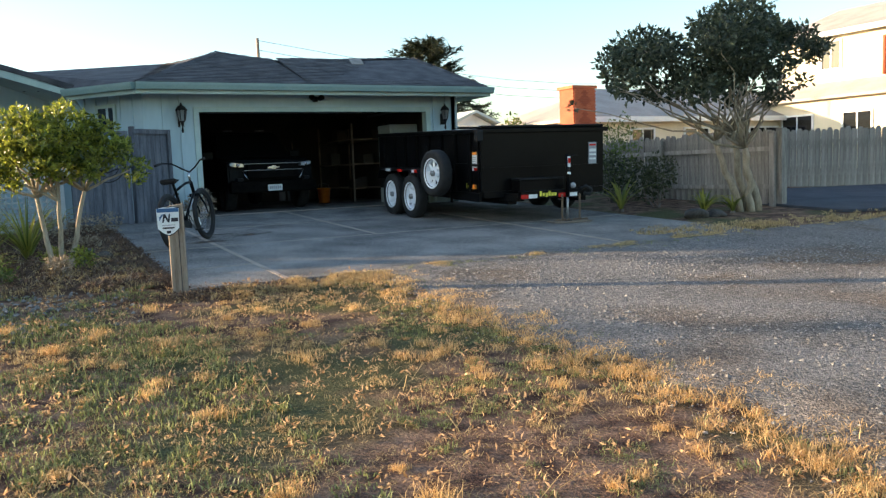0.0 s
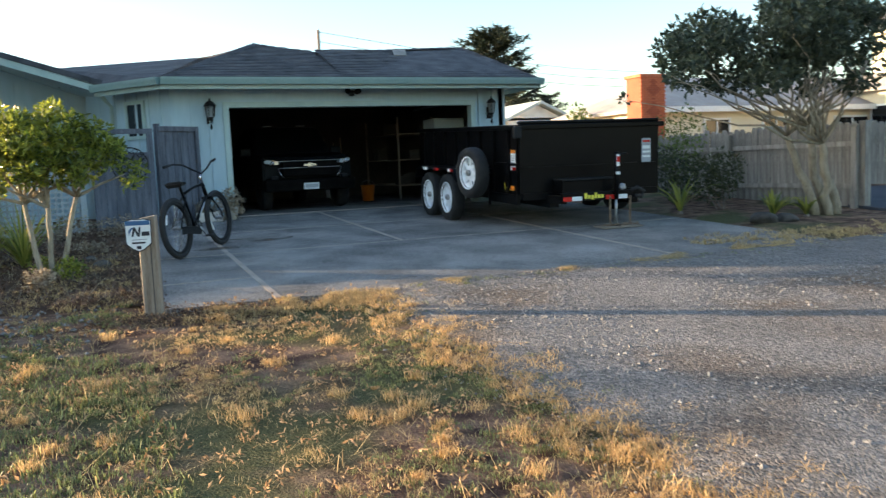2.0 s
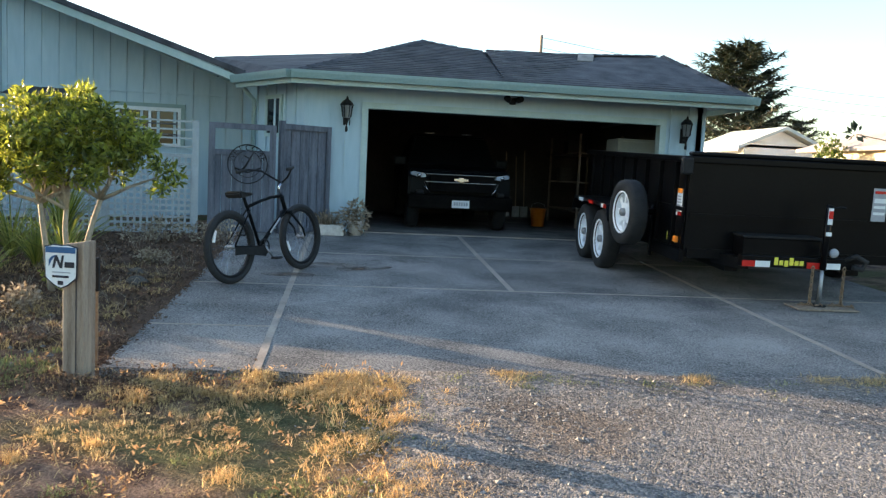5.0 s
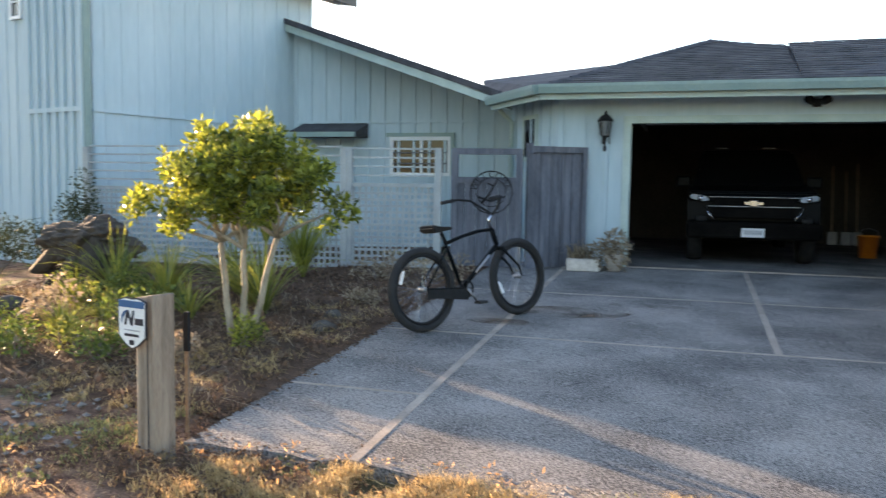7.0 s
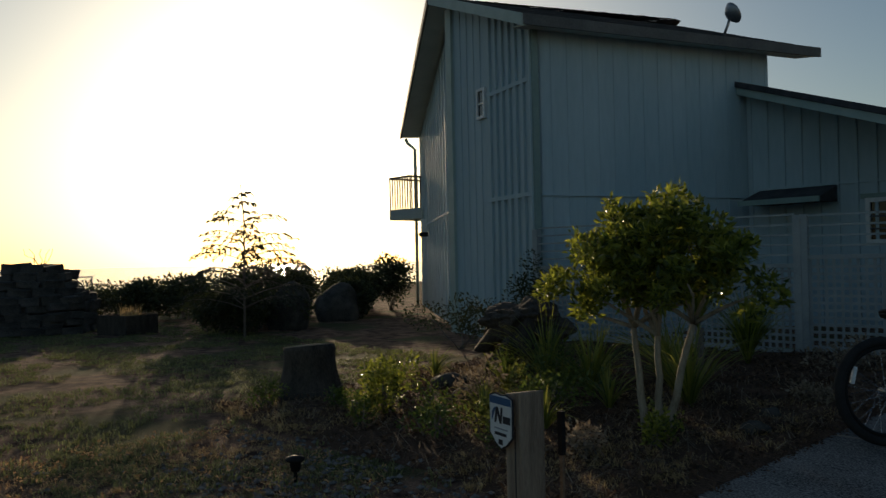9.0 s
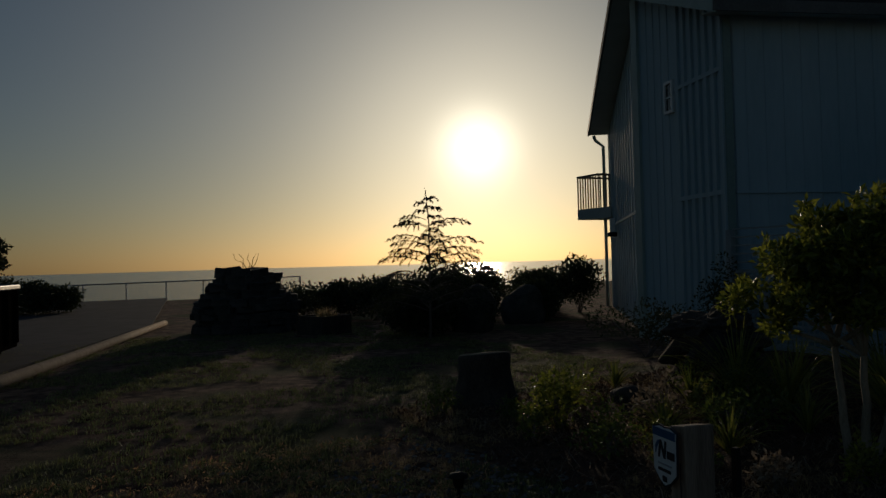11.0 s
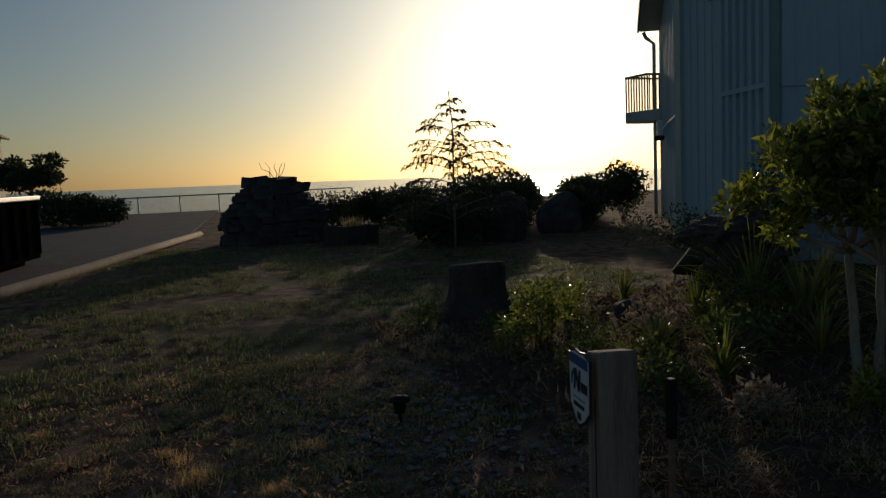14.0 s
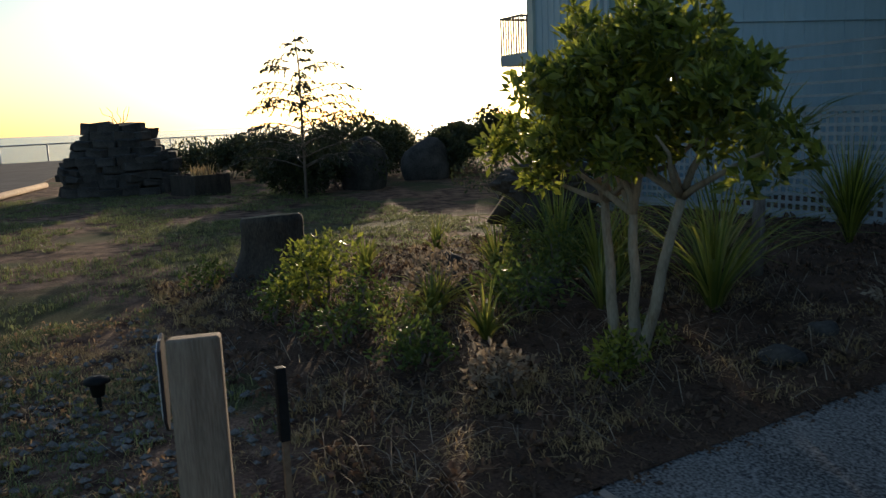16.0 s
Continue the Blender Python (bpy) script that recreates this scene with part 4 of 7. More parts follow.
# ---------------------------------------------------------------- fences and gates
def board_fence(name, a, b, z0, h, label, board=0.14, gap=0.008, back_rails=True, rail_z=(0.35, 1.15), side=1, posts=2.4):
    """Dog-eared vertical boards from a to b, with rails and posts on one side."""
    a, b = Vector((*a, 0)), Vector((*b, 0))
    L = (b - a).length
    ang = math.degrees(math.atan2(b.y - a.y, b.x - a.x))
    f = empty(name, pose(a.x, a.y, z0, 0, 0, ang), label, "fence")
    k = 0
    x = 0.0
    meshes = []
    for v in range(5):
        bm = bmesh.new()
        t = 0.025 + 0.01 * v * 0.5
        hh = h + (v - 2) * 0.014
        poly = [(0.002, 0), (board - .002, 0), (board - .002, hh - .05 - .008 * v), (board - .035, hh), (.035, hh), (.002, hh - .05)]
        prism(bm, poly, -.011, .011)
        me = bpy.data.meshes.new("board")
        bm.to_mesh(me)
        bm.free()
        me.materials.append(M_fence)
        meshes.append(me)
    while x < L - board * .6:
        o = new("board", meshes[k * 7 % 5])
        o.parent = f
        o.matrix_local = pose(x, rnd.uniform(-.004, .004), rnd.uniform(-.02, .015), 0, rnd.uniform(-.5, .5), 0)
        x += board + gap
        k += 1
    for rz in rail_z:
        part("rail", boxm(0, .012 * side, rz, L, .05 * side, rz + .085) if side > 0 else boxm(0, -.05, rz, L, -.012, rz + .085), M_fence, f)
    n_ = max(int(L / posts), 1)
    for i in range(n_ + 1):
        xx = L * i / n_
        part("post", boxm(xx - .045, .05 if side > 0 else -.14, -.1, xx + .045, .14 if side > 0 else -.05, h - .08), M_fence, f)
    return f


board_fence("board_fence", (9.6, -4.85), (8.85, 3.2), -.22, 1.42, "weathered grey dog-eared board fence behind the shrubs", side=1, rail_z=(.3, 1.02))
fp = empty("fence_post", pose(9.63, -4.95, -.28), "wide weathered end post of the board fence", "fence post")
part("post", boxm(-.07, -.07, 0, .07, .07, 1.5, bevel=.008), M_fence, fp)
board_fence("board_fence", (12.0, -.1), (22.8, -6.8), -.12, 1.46, "pale weathered board fence across the asphalt drive", side=1, rail_z=(.3, 1.1))


def lattice(name, a, b, z0, h, rails_to, label):
    a, b = Vector((*a, 0)), Vector((*b, 0))
    L = (b - a).length
    f = empty(name, pose(a.x, a.y, z0, 0, 0, math.degrees(math.atan2(b.y - a.y, b.x - a.x))), label, "lattice fence")
    step = .085
    for i in range(int(L / step) + 1):
        part("slat", boxm(i * step, .0, .05, i * step + .032, .008, h), M_lattice, f)
    for i in range(int(h / step)):
        part("slat", boxm(0, -.009, .06 + i * step, L, -.001, .092 + i * step), M_lattice, f)
    part("rail", boxm(0, -.03, h, L, .03, h + .05), M_lattice, f)
    part("rail", boxm(0, -.03, 0, L, .03, .06), M_lattice, f)
    z = h + .05
    while z < rails_to:
        part("rail", boxm(0, -.012, z + .09, L, .012, z + .115), M_lattice, f)
        z += .12
    part("post", boxm(-.09, -.05, -.2, 0, .05, rails_to + .05), M_lattice, f)
    part("post", boxm(L, -.05, -.2, L + .09, .05, rails_to + .05), M_lattice, f)
    return f


lattice("lattice_fence", (-3.6, -.98), (-2.5, -.76), -.07, 1.1, 1.58, "grey-blue lattice fence panel with open rails above")
lattice("lattice_fence", (-7.75, -1.15), (-3.75, -1.01), -.12, 1.05, 1.62, "grey-blue lattice fence panel beside the tall wall")
# garden gate
g = empty("garden_gate", pose(-2.28, -.72, -.06, 0, 0, 8), "grey wooden garden gate with an open upper panel", "gate")
for k in range(6):
    part("board", boxm(.04 + k * .145, 0, .05, .18 + k * .145, .025, 1.2), M_gate, g)
for a in ((0, -.02, 0, .09, .05, 1.62), (.86, -.02, 0, .95, .05, 1.62), (.09, -.02, 1.54, .86, .05, 1.62), (.09, -.02, 1.16, .86, .05, 1.24)):
    part("gate_frame", boxm(*a), M_gate, g)
# round sign on the gate
rs = empty("welcome_sign", pose(-1.72, -.76, .98, 90, 0, 8), "round black metal welcome sign hanging on the gate", "sign")
bm = bmesh.new()
lathe(bm, [(.27, -.006), (.285, -.006), (.285, .006), (.27, .006)], 40, closed=True)
part("outer_ring", bm, M_metalblk, rs)
bm = bmesh.new()
lathe(bm, [(.185, -.006), (.195, -.006), (.195, .006), (.185, .006)], 40, closed=True)
part("inner_ring", bm, M_metalblk, rs)


def lettering(name, text, size, material, parent, m, extrude=.002):
    cu = bpy.data.curves.new(name, "FONT")
    cu.body, cu.size, cu.extrude, cu.align_x, cu.align_y = text, size, extrude, "CENTER", "CENTER"
    ob = new(name + "_curve", cu)
    me = bpy.data.meshes.new_from_object(ob)
    bpy.data.objects.remove(ob)
    me.materials.clear()
    me.materials.append(material)
    o = new(name, me)
    o.parent = parent
    o.matrix_local = m
    return o


for i, ch in enumerate("WELCOME"):
    a = radians(160 - i * 23.3)
    lettering("letter", ch, .11, M_metalblk, rs, pose(.232 * math.cos(a), .232 * math.sin(a), 0, 0, 0, math.degrees(a) - 90), .004)
bm = bmesh.new()
tube(bm, [(-.12, -.14, 0), (-.02, -.02, 0), (.03, .08, 0), (.08, .17, 0)], .02, 6, .008)
tube(bm, [(-.18, -.06, 0), (0, -.12, 0), (.18, -.05, 0)], .014, 6, .01)
tube(bm, [(.03, .08, 0), (-.05, .12, 0)], .012, 6, .006)
part("cutout", bm, M_metalblk, rs)
# second gate leaf, standing against the garage corner
g = empty("garden_gate", pose(-1.28, -.52, -.06, 0, 0, 32), "grey board gate leaf beside the garage corner", "gate")
for k in range(5):
    part("board", boxm(.03 + k * .15, 0, .03, .172 + k * .15, .025, 1.6), M_gate, g)
for a in ((0, -.04, 1.58, .8, .03, 1.66), (-.02, -.05, 0, .05, .03, 1.7), (.76, -.05, 0, .83, .03, 1.66)):
    part("gate_frame", boxm(*a), M_gate, g)

# ---------------------------------------------------------------- lamps, camera light, number plaque, planter
def lantern(x, y, z):
    t = empty("wall_lantern", pose(x, y, z) @ Matrix.Diagonal((1.2, 1.2, 1.05, 1)), "black coach lantern fixed to the garage wall", "wall lamp", "garage lanterns")
    part("back_plate", boxm(-.045, -.02, -.2, .045, 0, .02, bevel=.006), M_metalblk, t)
    bm = bmesh.new()
    tube(bm, [(0, -.02, -.14), (0, -.09, -.17), (0, -.11, -.12)], .012)
    part("arm", bm, M_metalblk, t)
    bm = bmesh.new()
    lathe(bm, [(.02, -.11), (.045, -.1), (.05, -.09), (.07, .08), (.075, .085), (.02, .085)], 6, pose(0, -.11, 0))
    part("glass", bm, M_lampglass, t, "seeded clear lantern glass")
    bm = bmesh.new()
    lathe(bm, [(.09, .08), (.085, .1), (.05, .15), (.02, .17), (.012, .2), (.002, .22)], 6, pose(0, -.11, 0))
    part("cap", bm, M_metalblk, t)
    bm = bmesh.new()
    lathe(bm, [(.01, -.3), (.02, -.27), (.008, -.2), (.03, -.12), (.05, -.1)], 8, pose(0, -.11, 0))
    part("finial", bm, M_metalblk, t)
    for k in range(6):
        a = k * math.pi / 3
        bm = bmesh.new()
        tube(bm, [(.052 * math.cos(a), -.11 + .052 * math.sin(a), -.09), (.073 * math.cos(a), -.11 + .073 * math.sin(a), .085)], .006, 5)
        part("bar", bm, M_metalblk, t)


lantern(-.33, 0, 1.86)
lantern(5.1, 0, 1.86)
fl = empty("flood_light", pose(2.25, -.02, 2.16), "twin black security flood light over the doorway", "flood light")
part("base", boxm(-.05, -.05, -.05, .05, 0, .05, bevel=.01), M_metalblk, fl)
for s in (-1, 1):
    bm = bmesh.new()
    lathe(bm, [(.02, 0), (.045, .03), (.055, .12), (.05, .125)], 14, pose(s * .05, -.06, 0, 70, 0, s * 35))
    part("lamp_head", bm, M_metalblk, fl)
hp = empty("number_strip", pose(-.33, -.022, 0), "column of small raised house digits drawn as plain bars", "house digits")
for k in range(5):
    part("bar", boxm(-.025, -.006, 1.0 + k * .09, .025, 0.004, 1.06 + k * .09), M_trim, hp)
pl = empty("planter_box", pose(-.52, -.5, slope(-.5)), "pale painted planter box of dead dry plants", "planter")
part("box", boxm(-.21, -.11, 0, .21, .11, .16, bevel=.01), M_terra, pl)
bpl = [(-.57 + rnd.uniform(-.15, .2), -.4 + rnd.uniform(-.06, .06), .12, 1) for k in range(14)]
o = blades("dead_stems", [(x + .57, y + .42, z, s) for x, y, z, s in bpl], 9, .3, .008, M_deadleaf, 1.2, pl)
pt = empty("flower_pot", pose(-.14, -.42, slope(-.4)), "dark pot of withered drooping plants", "flower pot")
bm = bmesh.new()
lathe(bm, [(.09, 0), (.13, .2), (.14, .22), (.11, .22)], 16)
part("pot", bm, M_terra, pt)
leaves("withered_leaves", [(0, 0, .36, .17, .16, .18), (-.14, -.06, .2, .17, .14, .16), (.08, -.05, .22, .14, .12, .16)], 420, .1, M_deadleaf, pt, .3, -.4)

# ---------------------------------------------------------------- bicycle
def wheel_mesh(parent, m, R, tr, name="tyre", n=36):
    bm = bmesh.new()
    prof = [(R - tr + tr * math.cos(a), tr * math.sin(a)) for a in np.linspace(0, 2 * math.pi, 13)[:-1]]
    lathe(bm, prof, n, m, closed=True)
    o = part(name, bm, M_rubber, parent)
    bm = bmesh.new()
    lathe(bm, [(R - 2 * tr - .02, -.015), (R - 2 * tr + .004, -.018), (R - 2 * tr + .004, .018), (R - 2 * tr - .02, .015)], n, m, closed=True)
    part("rim", bm, M_metalblk, o)
    bm = bmesh.new()
    for k in range(28):
        a = k * 2 * math.pi / 28
        s = 1 if k % 2 else -1
        tube(bm, [m @ Vector((.02 * math.cos(a + s), .02 * math.sin(a + s), s * .03)), m @ Vector(((R - 2 * tr - .015) * math.cos(a), (R - 2 * tr - .015) * math.sin(a), 0))], .0016, 4, cap=False)
    part("spokes", bm, M_chrome, o)
    bm = bmesh.new()
    lathe(bm, [(.012, -.06), (.024, -.04), (.018, 0), (.024, .04), (.012, .06)], 12, m)
    part("hub", bm, M_steel, o)
    return o


BR = 0.37
rear = Vector((-1.40, -4.52, slope(-4.52) + BR))
front = Vector((-.77, -3.52, slope(-3.52) + BR))
bu = (front - rear).normalized()
bl = bu.cross(Vector((0, 0, 1))).normalized()
bz = bl.cross(bu).normalized()
BM = Matrix((( bu.x, -bl.x, bz.x, rear.x), (bu.y, -bl.y, bz.y, rear.y), (bu.z, -bl.z, bz.z, rear.z), (0, 0, 0, 1)))
BM = BM @ pose(0, 0, 0, -5, 0, 0)
WB = (front - rear).length
bike = empty("bicycle", BM, "black cruiser bicycle with wide tyres standing on the drive", "bicycle")
Rz = pose(0, 0, 0, 90, 0, 0)
wheel_mesh(bike, Rz, BR, .033)
wheel_mesh(bike, pose(WB, 0, 0, 90, 0, 0) , BR, .033, "tyre")
bb = Vector((.46, 0, -.04))
seat_t = Vector((.3, 0, .38))
head_t, head_b = Vector((.88, 0, .47)), Vector((.93, 0, .32))


def bar(name, pts, r, mt=M_carpaint, r2=None, label=""):
    bm = bmesh.new()
    tube(bm, pts, r, 10, r2)
    return part(name, bm, mt, bike, label)


bar("top_tube", [seat_t, Vector((.5, 0, .43)), Vector((.7, 0, .465)), head_t], .017)
bar("down_tube", [bb, head_b], .022)
bar("decal", [bb.lerp(head_b, .35) + Vector((0, -.016, .004)), bb.lerp(head_b, .75) + Vector((0, -.016, .004))], .01, M_greydecal, label="pale worn decal")
bar("seat_tube", [bb, seat_t, seat_t + Vector((-.04, 0, .1))], .018)
for s in (-.06, .06):
    bar("chain_stay", [bb + Vector((0, s * .5, 0)), Vector((0, s, 0))], .011)
    bar("seat_stay", [seat_t + Vector((.01, s * .4, -.03)), Vector((0, s, 0))], .009)
    bar("fork_blade", [head_b + Vector((.01, s, -.03)), Vector((WB - .03, s, .1)), Vector((WB, s, 0))], .014, r2=.009)
bar("head_tube", [head_b, head_t], .024)
bar("fork_crown", [head_b + Vector((.01, -.07, -.03)), head_b + Vector((.01, .07, -.03))], .018)
bar("stem", [head_t, head_t + Vector((-.03, 0, .1)), head_t + Vector((.02, 0, .14))], .015, M_chrome)
for s in (-1, 1):
    bar("handlebar", [head_t + Vector((.02, 0, .14)), head_t + Vector((.0, s * .1, .2)), head_t + Vector((-.06, s * .2, .28)), head_t + Vector((-.14, s * .29, .3)), head_t + Vector((-.28, s * .33, .28))], .011, M_metalblk)
    bar("grip", [head_t + Vector((-.18, s * .305, .296)), head_t + Vector((-.31, s * .335, .277))], .017, M_rubber)
bm = bmesh.new()
prism(bm, [(-.14, 0), (.13, .02), (.14, .035), (.08, .05), (-.06, .055), (-.15, .075), (-.17, .05)], -.05, .05)
for v in bm.verts:
    v.co.y *= 2.1 if v.co.x < -.03 else 0.55 if v.co.x > .1 else 1.0
bmesh.ops.bevel(bm, geom=list(bm.edges), offset=.014, segments=2, affect="EDGES")
o = part("saddle", bm, M_rubber, bike, "wide black padded saddle")
o.matrix_local = pose(seat_t.x - .05, 0, seat_t.z + .1)
bm = bmesh.new()
lathe(bm, [(.07, -.004), (.085, -.004), (.085, .004), (.07, .004)], 28, pose(bb.x, -.06, bb.z, 90), closed=True)
for k in range(5):
    a = k * 1.2566
    tube(bm, [(bb.x, -.06, bb.z), (bb.x + .075 * math.cos(a), -.06, bb.z + .075 * math.sin(a))], .006, 5)
part("chainring", bm, M_metalblk, bike)
bar("crank", [bb + Vector((0, -.08, 0)), bb + Vector((.1, -.085, -.13))], .01, M_steel)
bar("crank", [bb + Vector((0, .08, 0)), bb + Vector((-.1, .085, .13))], .01, M_steel)
for s, x, z in ((-1, .1, -.13), (1, -.1, .13)):
    part("pedal", boxm(bb.x + x - .045, s * .09 - (.09 if s < 0 else 0), bb.z + z - .012, bb.x + x + .045, s * .09 + (.09 if s > 0 else 0), bb.z + z + .012, bevel=.004), M_rubber, bike)
bm = bmesh.new()
prism(bm, [(-.02, -.085), (.1, -.085), (bb.x, bb.z - .1), (bb.x + .03, bb.z - .05), (bb.x, bb.z + .0), (.0, -.0)], -.075, -.07)
part("chain_guard", bm, M_metalblk, bike)
bar("kickstand", [bb + Vector((-.1, .06, -.02)), bb + Vector((-.17, .22, -.33))], .008, M_steel)
for x, a in ((0, 150), (WB, 200)):
    o = part("reflector", boxm(-.014, -.012, -.06, .014, .012, .06, bevel=.005), M_white, bike, "white spoke reflector")
    o.matrix_local = pose(x + .25 * math.cos(radians(a)), -.0, .25 * math.sin(radians(a)), 0, 18 if a == 150 else -25, 0)

# ---------------------------------------------------------------- dump trailer
T = pose(3.35, -4.36, slope(-4.36), 2.2, 0, -2.5)
tl = empty("dump_trailer", T, "black steel dump trailer with white-rimmed tandem wheels", "trailer")
W_, L_, H0, H1 = 2.4, 4.27, .42, 1.51
part("front_wall", boxm(.02, 0, H0 + .02, W_ - .02, .05, H1 - .06), M_black, tl)
part("side_wall", boxm(0, .05, H0, .05, L_, H1 - .06), M_black, tl)
part("side_wall", boxm(W_ - .05, .05, H0, W_, L_, H1 - .06), M_black, tl)
part("tailgate", boxm(.05, L_ - .05, H0, W_ - .05, L_, H1 - .06), M_black, tl)
part("bed_floor", boxm(.05, .05, H0, W_ - .05, L_ - .05, H0 + .05), M_black, tl)
part("top_rail", boxm(-.06, -.04, H1 - .07, W_ + .06, .08, H1, bevel=.01), M_black, tl)
part("top_rail", boxm(-.06, .08, H1 - .07, .08, L_, H1, bevel=.01), M_black, tl)
part("top_rail", boxm(W_ - .08, .08, H1 - .07, W_ + .06, L_, H1, bevel=.01), M_black, tl)
for k in range(8):
    y = .25 + k * .52
    for x0, x1 in ((-.05, 0), (W_, W_ + .05)):
        part("side_stake", boxm(x0, y, H0 + .1, x1, y + .07, H1 - .07, bevel=.005), M_black, tl)
part("side_rib", boxm(-.03, 0.0, .92, .0, 1.0, .96), M_black, tl)
part("front_rib", boxm(.05, -.02, .86, W_ - .05, 0, .9), M_black, tl)
part("front_rib", boxm(.05, -.03, H0, W_ - .05, 0, H0 + .1), M_black, tl)
part("frame_rail", boxm(.45, -.1, .3, .6, L_, .42), M_black, tl)
part("frame_rail", boxm(W_ - .6, -.1, .3, W_ - .45, L_, .42), M_black, tl)
part("side_skirt", boxm(-.02, .02, .36, .03, .95, .5), M_black, tl)
# fender
bm = bmesh.new()
prism(bm, [(1.22, .66), (1.36, .82), (3.02, .82), (3.16, .66), (3.16, .7), (3.02, .86), (1.36, .86), (1.22, .7)], -.02, -.5, "x")
part("fender", bm, M_black, tl)
for y, mt in ((1.32, M_red), (1.42, M_white), (1.95, M_red), (2.05, M_red), (2.5, M_white), (2.6, M_white)):
    part("reflector", boxm(-.512, y, .81, -.5, y + .1, .858), mt, tl)


def trailer_wheel(x, y, z, turn, name="tyre", R=.385, wd=.2):
    mm = pose(x, y, z, 0, -90, turn)
    bm = bmesh.new()
    lathe(bm, [(.225, -wd * .38), (.275, -wd * .5), (R - .05, -wd * .52), (R - .012, -wd * .42), (R, -wd * .25), (R, wd * .25), (R - .012, wd * .42), (R - .05, wd * .52), (.275, wd * .5), (.225, wd * .38)], 40, mm, closed=True)
    o = part(name, bm, M_rubber, tl)
    mm = mm @ Matrix.Diagonal((1.13, 1.13, 1, 1))
    bm = bmesh.new()
    lathe(bm, [(.172, -.03), (.178, .035), (.195, .05), (.206, .09), (.222, .09), (.222, .07), (.21, -.06)], 32, mm)
    lathe(bm, [(.002, .05), (.085, .05), (.1, .042), (.1, .0)], 24, mm)
    for k in range(8):
        a = math.degrees(k * math.pi / 4)
        box(bm, .085, -.026, .022, .186, .026, .046, m=mm @ pose(0, 0, 0, 0, 0, a), bevel=.006)
    part("rim", bm, M_rimwhite, o, "white painted spoke rim")
    # added dark disc: stands in for the shade seen between the spokes
    bm = bmesh.new()
    lathe(bm, [(.002, -.012), (.2, -.012), (.2, -.03)], 24, mm)
    part("rim_backing", bm, M_ink, o, "dark disc standing in for shade behind the spokes")
    bm = bmesh.new()
    lathe(bm, [(.042, .04), (.04, .09), (.025, .1), (.002, .102)], 16, mm)
    part("hub_cap", bm, M_steel, o)


trailer_wheel(-.36, 1.76, .385, 0)
trailer_wheel(-.36, 2.62, .385, 0)
trailer_wheel(W_ + .36, 1.76, .385, 180)
trailer_wheel(W_ + .36, 2.62, .385, 180)
trailer_wheel(-.36, .86, .81, 6, "spare_tyre")
bm = bmesh.new()
tube(bm, [(0, .9, .83), (-.3, .88, .82)], .04)
tube(bm, [(-.02, .98, .3), (-.02, .98, .9)], .025)
part("spare_bracket", bm, M_black, tl)
# tongue, tool box, jack, chains
for s in (-1, 1):
    bm = bmesh.new()
    slab_poly(bm, [(1.12 + s * .75, .1, .48), (1.12 + s * .63, .1, .48), (1.12 + s * .5, -.3, .48), (1.12 + s * .6, -.3, .48)], .12)
    part("tongue_beam", bm, M_black, tl)
part("cross_beam", boxm(.5, -.4, .4, 1.72, -.29, .52, bevel=.008), M_black, tl)
part("tool_box", boxm(.56, -.27, .5, 1.4, -.01, .69, bevel=.012), M_black, tl)
part("tool_box_lid", boxm(.54, -.29, .69, 1.42, -.005, .715, bevel=.006), M_metalblk, tl)
for x0, x1, mt in ((.5, .64, M_red), (.64, .8, M_white), (1.2, 1.37, M_red), (1.37, 1.56, M_white)):
    part("reflector", boxm(x0, -.408, .405, x1, -.399, .468), mt, tl)
for k in range(6):
    bm = bmesh.new()
    box(bm, .845 + k * .055, -.408, .43 if k != 2 else .415, .885 + k * .055, -.399, .51 if k in (0, 3) else .48)
    part("decal_bar", bm, M_yellow, tl, "yellow maker's mark drawn as plain bars")
bm = bmesh.new()
tube(bm, [(1.36, -.42, .03), (1.36, -.42, .45)], .022)
part("jack_leg", bm, M_galv, tl, "galvanised jack leg")
bm = bmesh.new()
tube(bm, [(1.36, -.43, .4), (1.36, -.43, 1.08)], .034)
part("jack_tube", bm, M_black, tl)
bm = bmesh.new()
lathe(bm, [(.08, .015), (.08, .027), (.03, .035)], 20, pose(1.36, -.42, 0))
part("jack_foot", bm, M_metalblk, tl)
part("jack_decal", boxm(1.335, -.472, .88, 1.385, -.464, 1.05), M_white, tl, "red and white decal strip")
part("jack_decal", boxm(1.337, -.475, .94, 1.383, -.466, 1.02), M_red, tl)
part("jack_decal", boxm(1.33, -.472, .76, 1.39, -.464, .8), M_white, tl)
bm = bmesh.new()
tube(bm, [(1.36, -.43, 1.04), (1.48, -.43, 1.06), (1.5, -.5, 1.06)], .01)
part("jack_crank", bm, M_metalblk, tl)
bm = bmesh.new()
lathe(bm, [(.045, -.02), (.05, 0), (.045, .02), (.01, .03)], 16, pose(1.46, -.43, .58, 90))
part("gauge", bm, M_greydecal, tl)
bm = bmesh.new()
tube(bm, [(1.62, -.38, .5), (1.7, -.45, .56), (1.82, -.44, .5), (1.78, -.44, .42), (1.68, -.42, .44)], .028, 8)
part("hose_bundle", bm, M_rubber, tl)
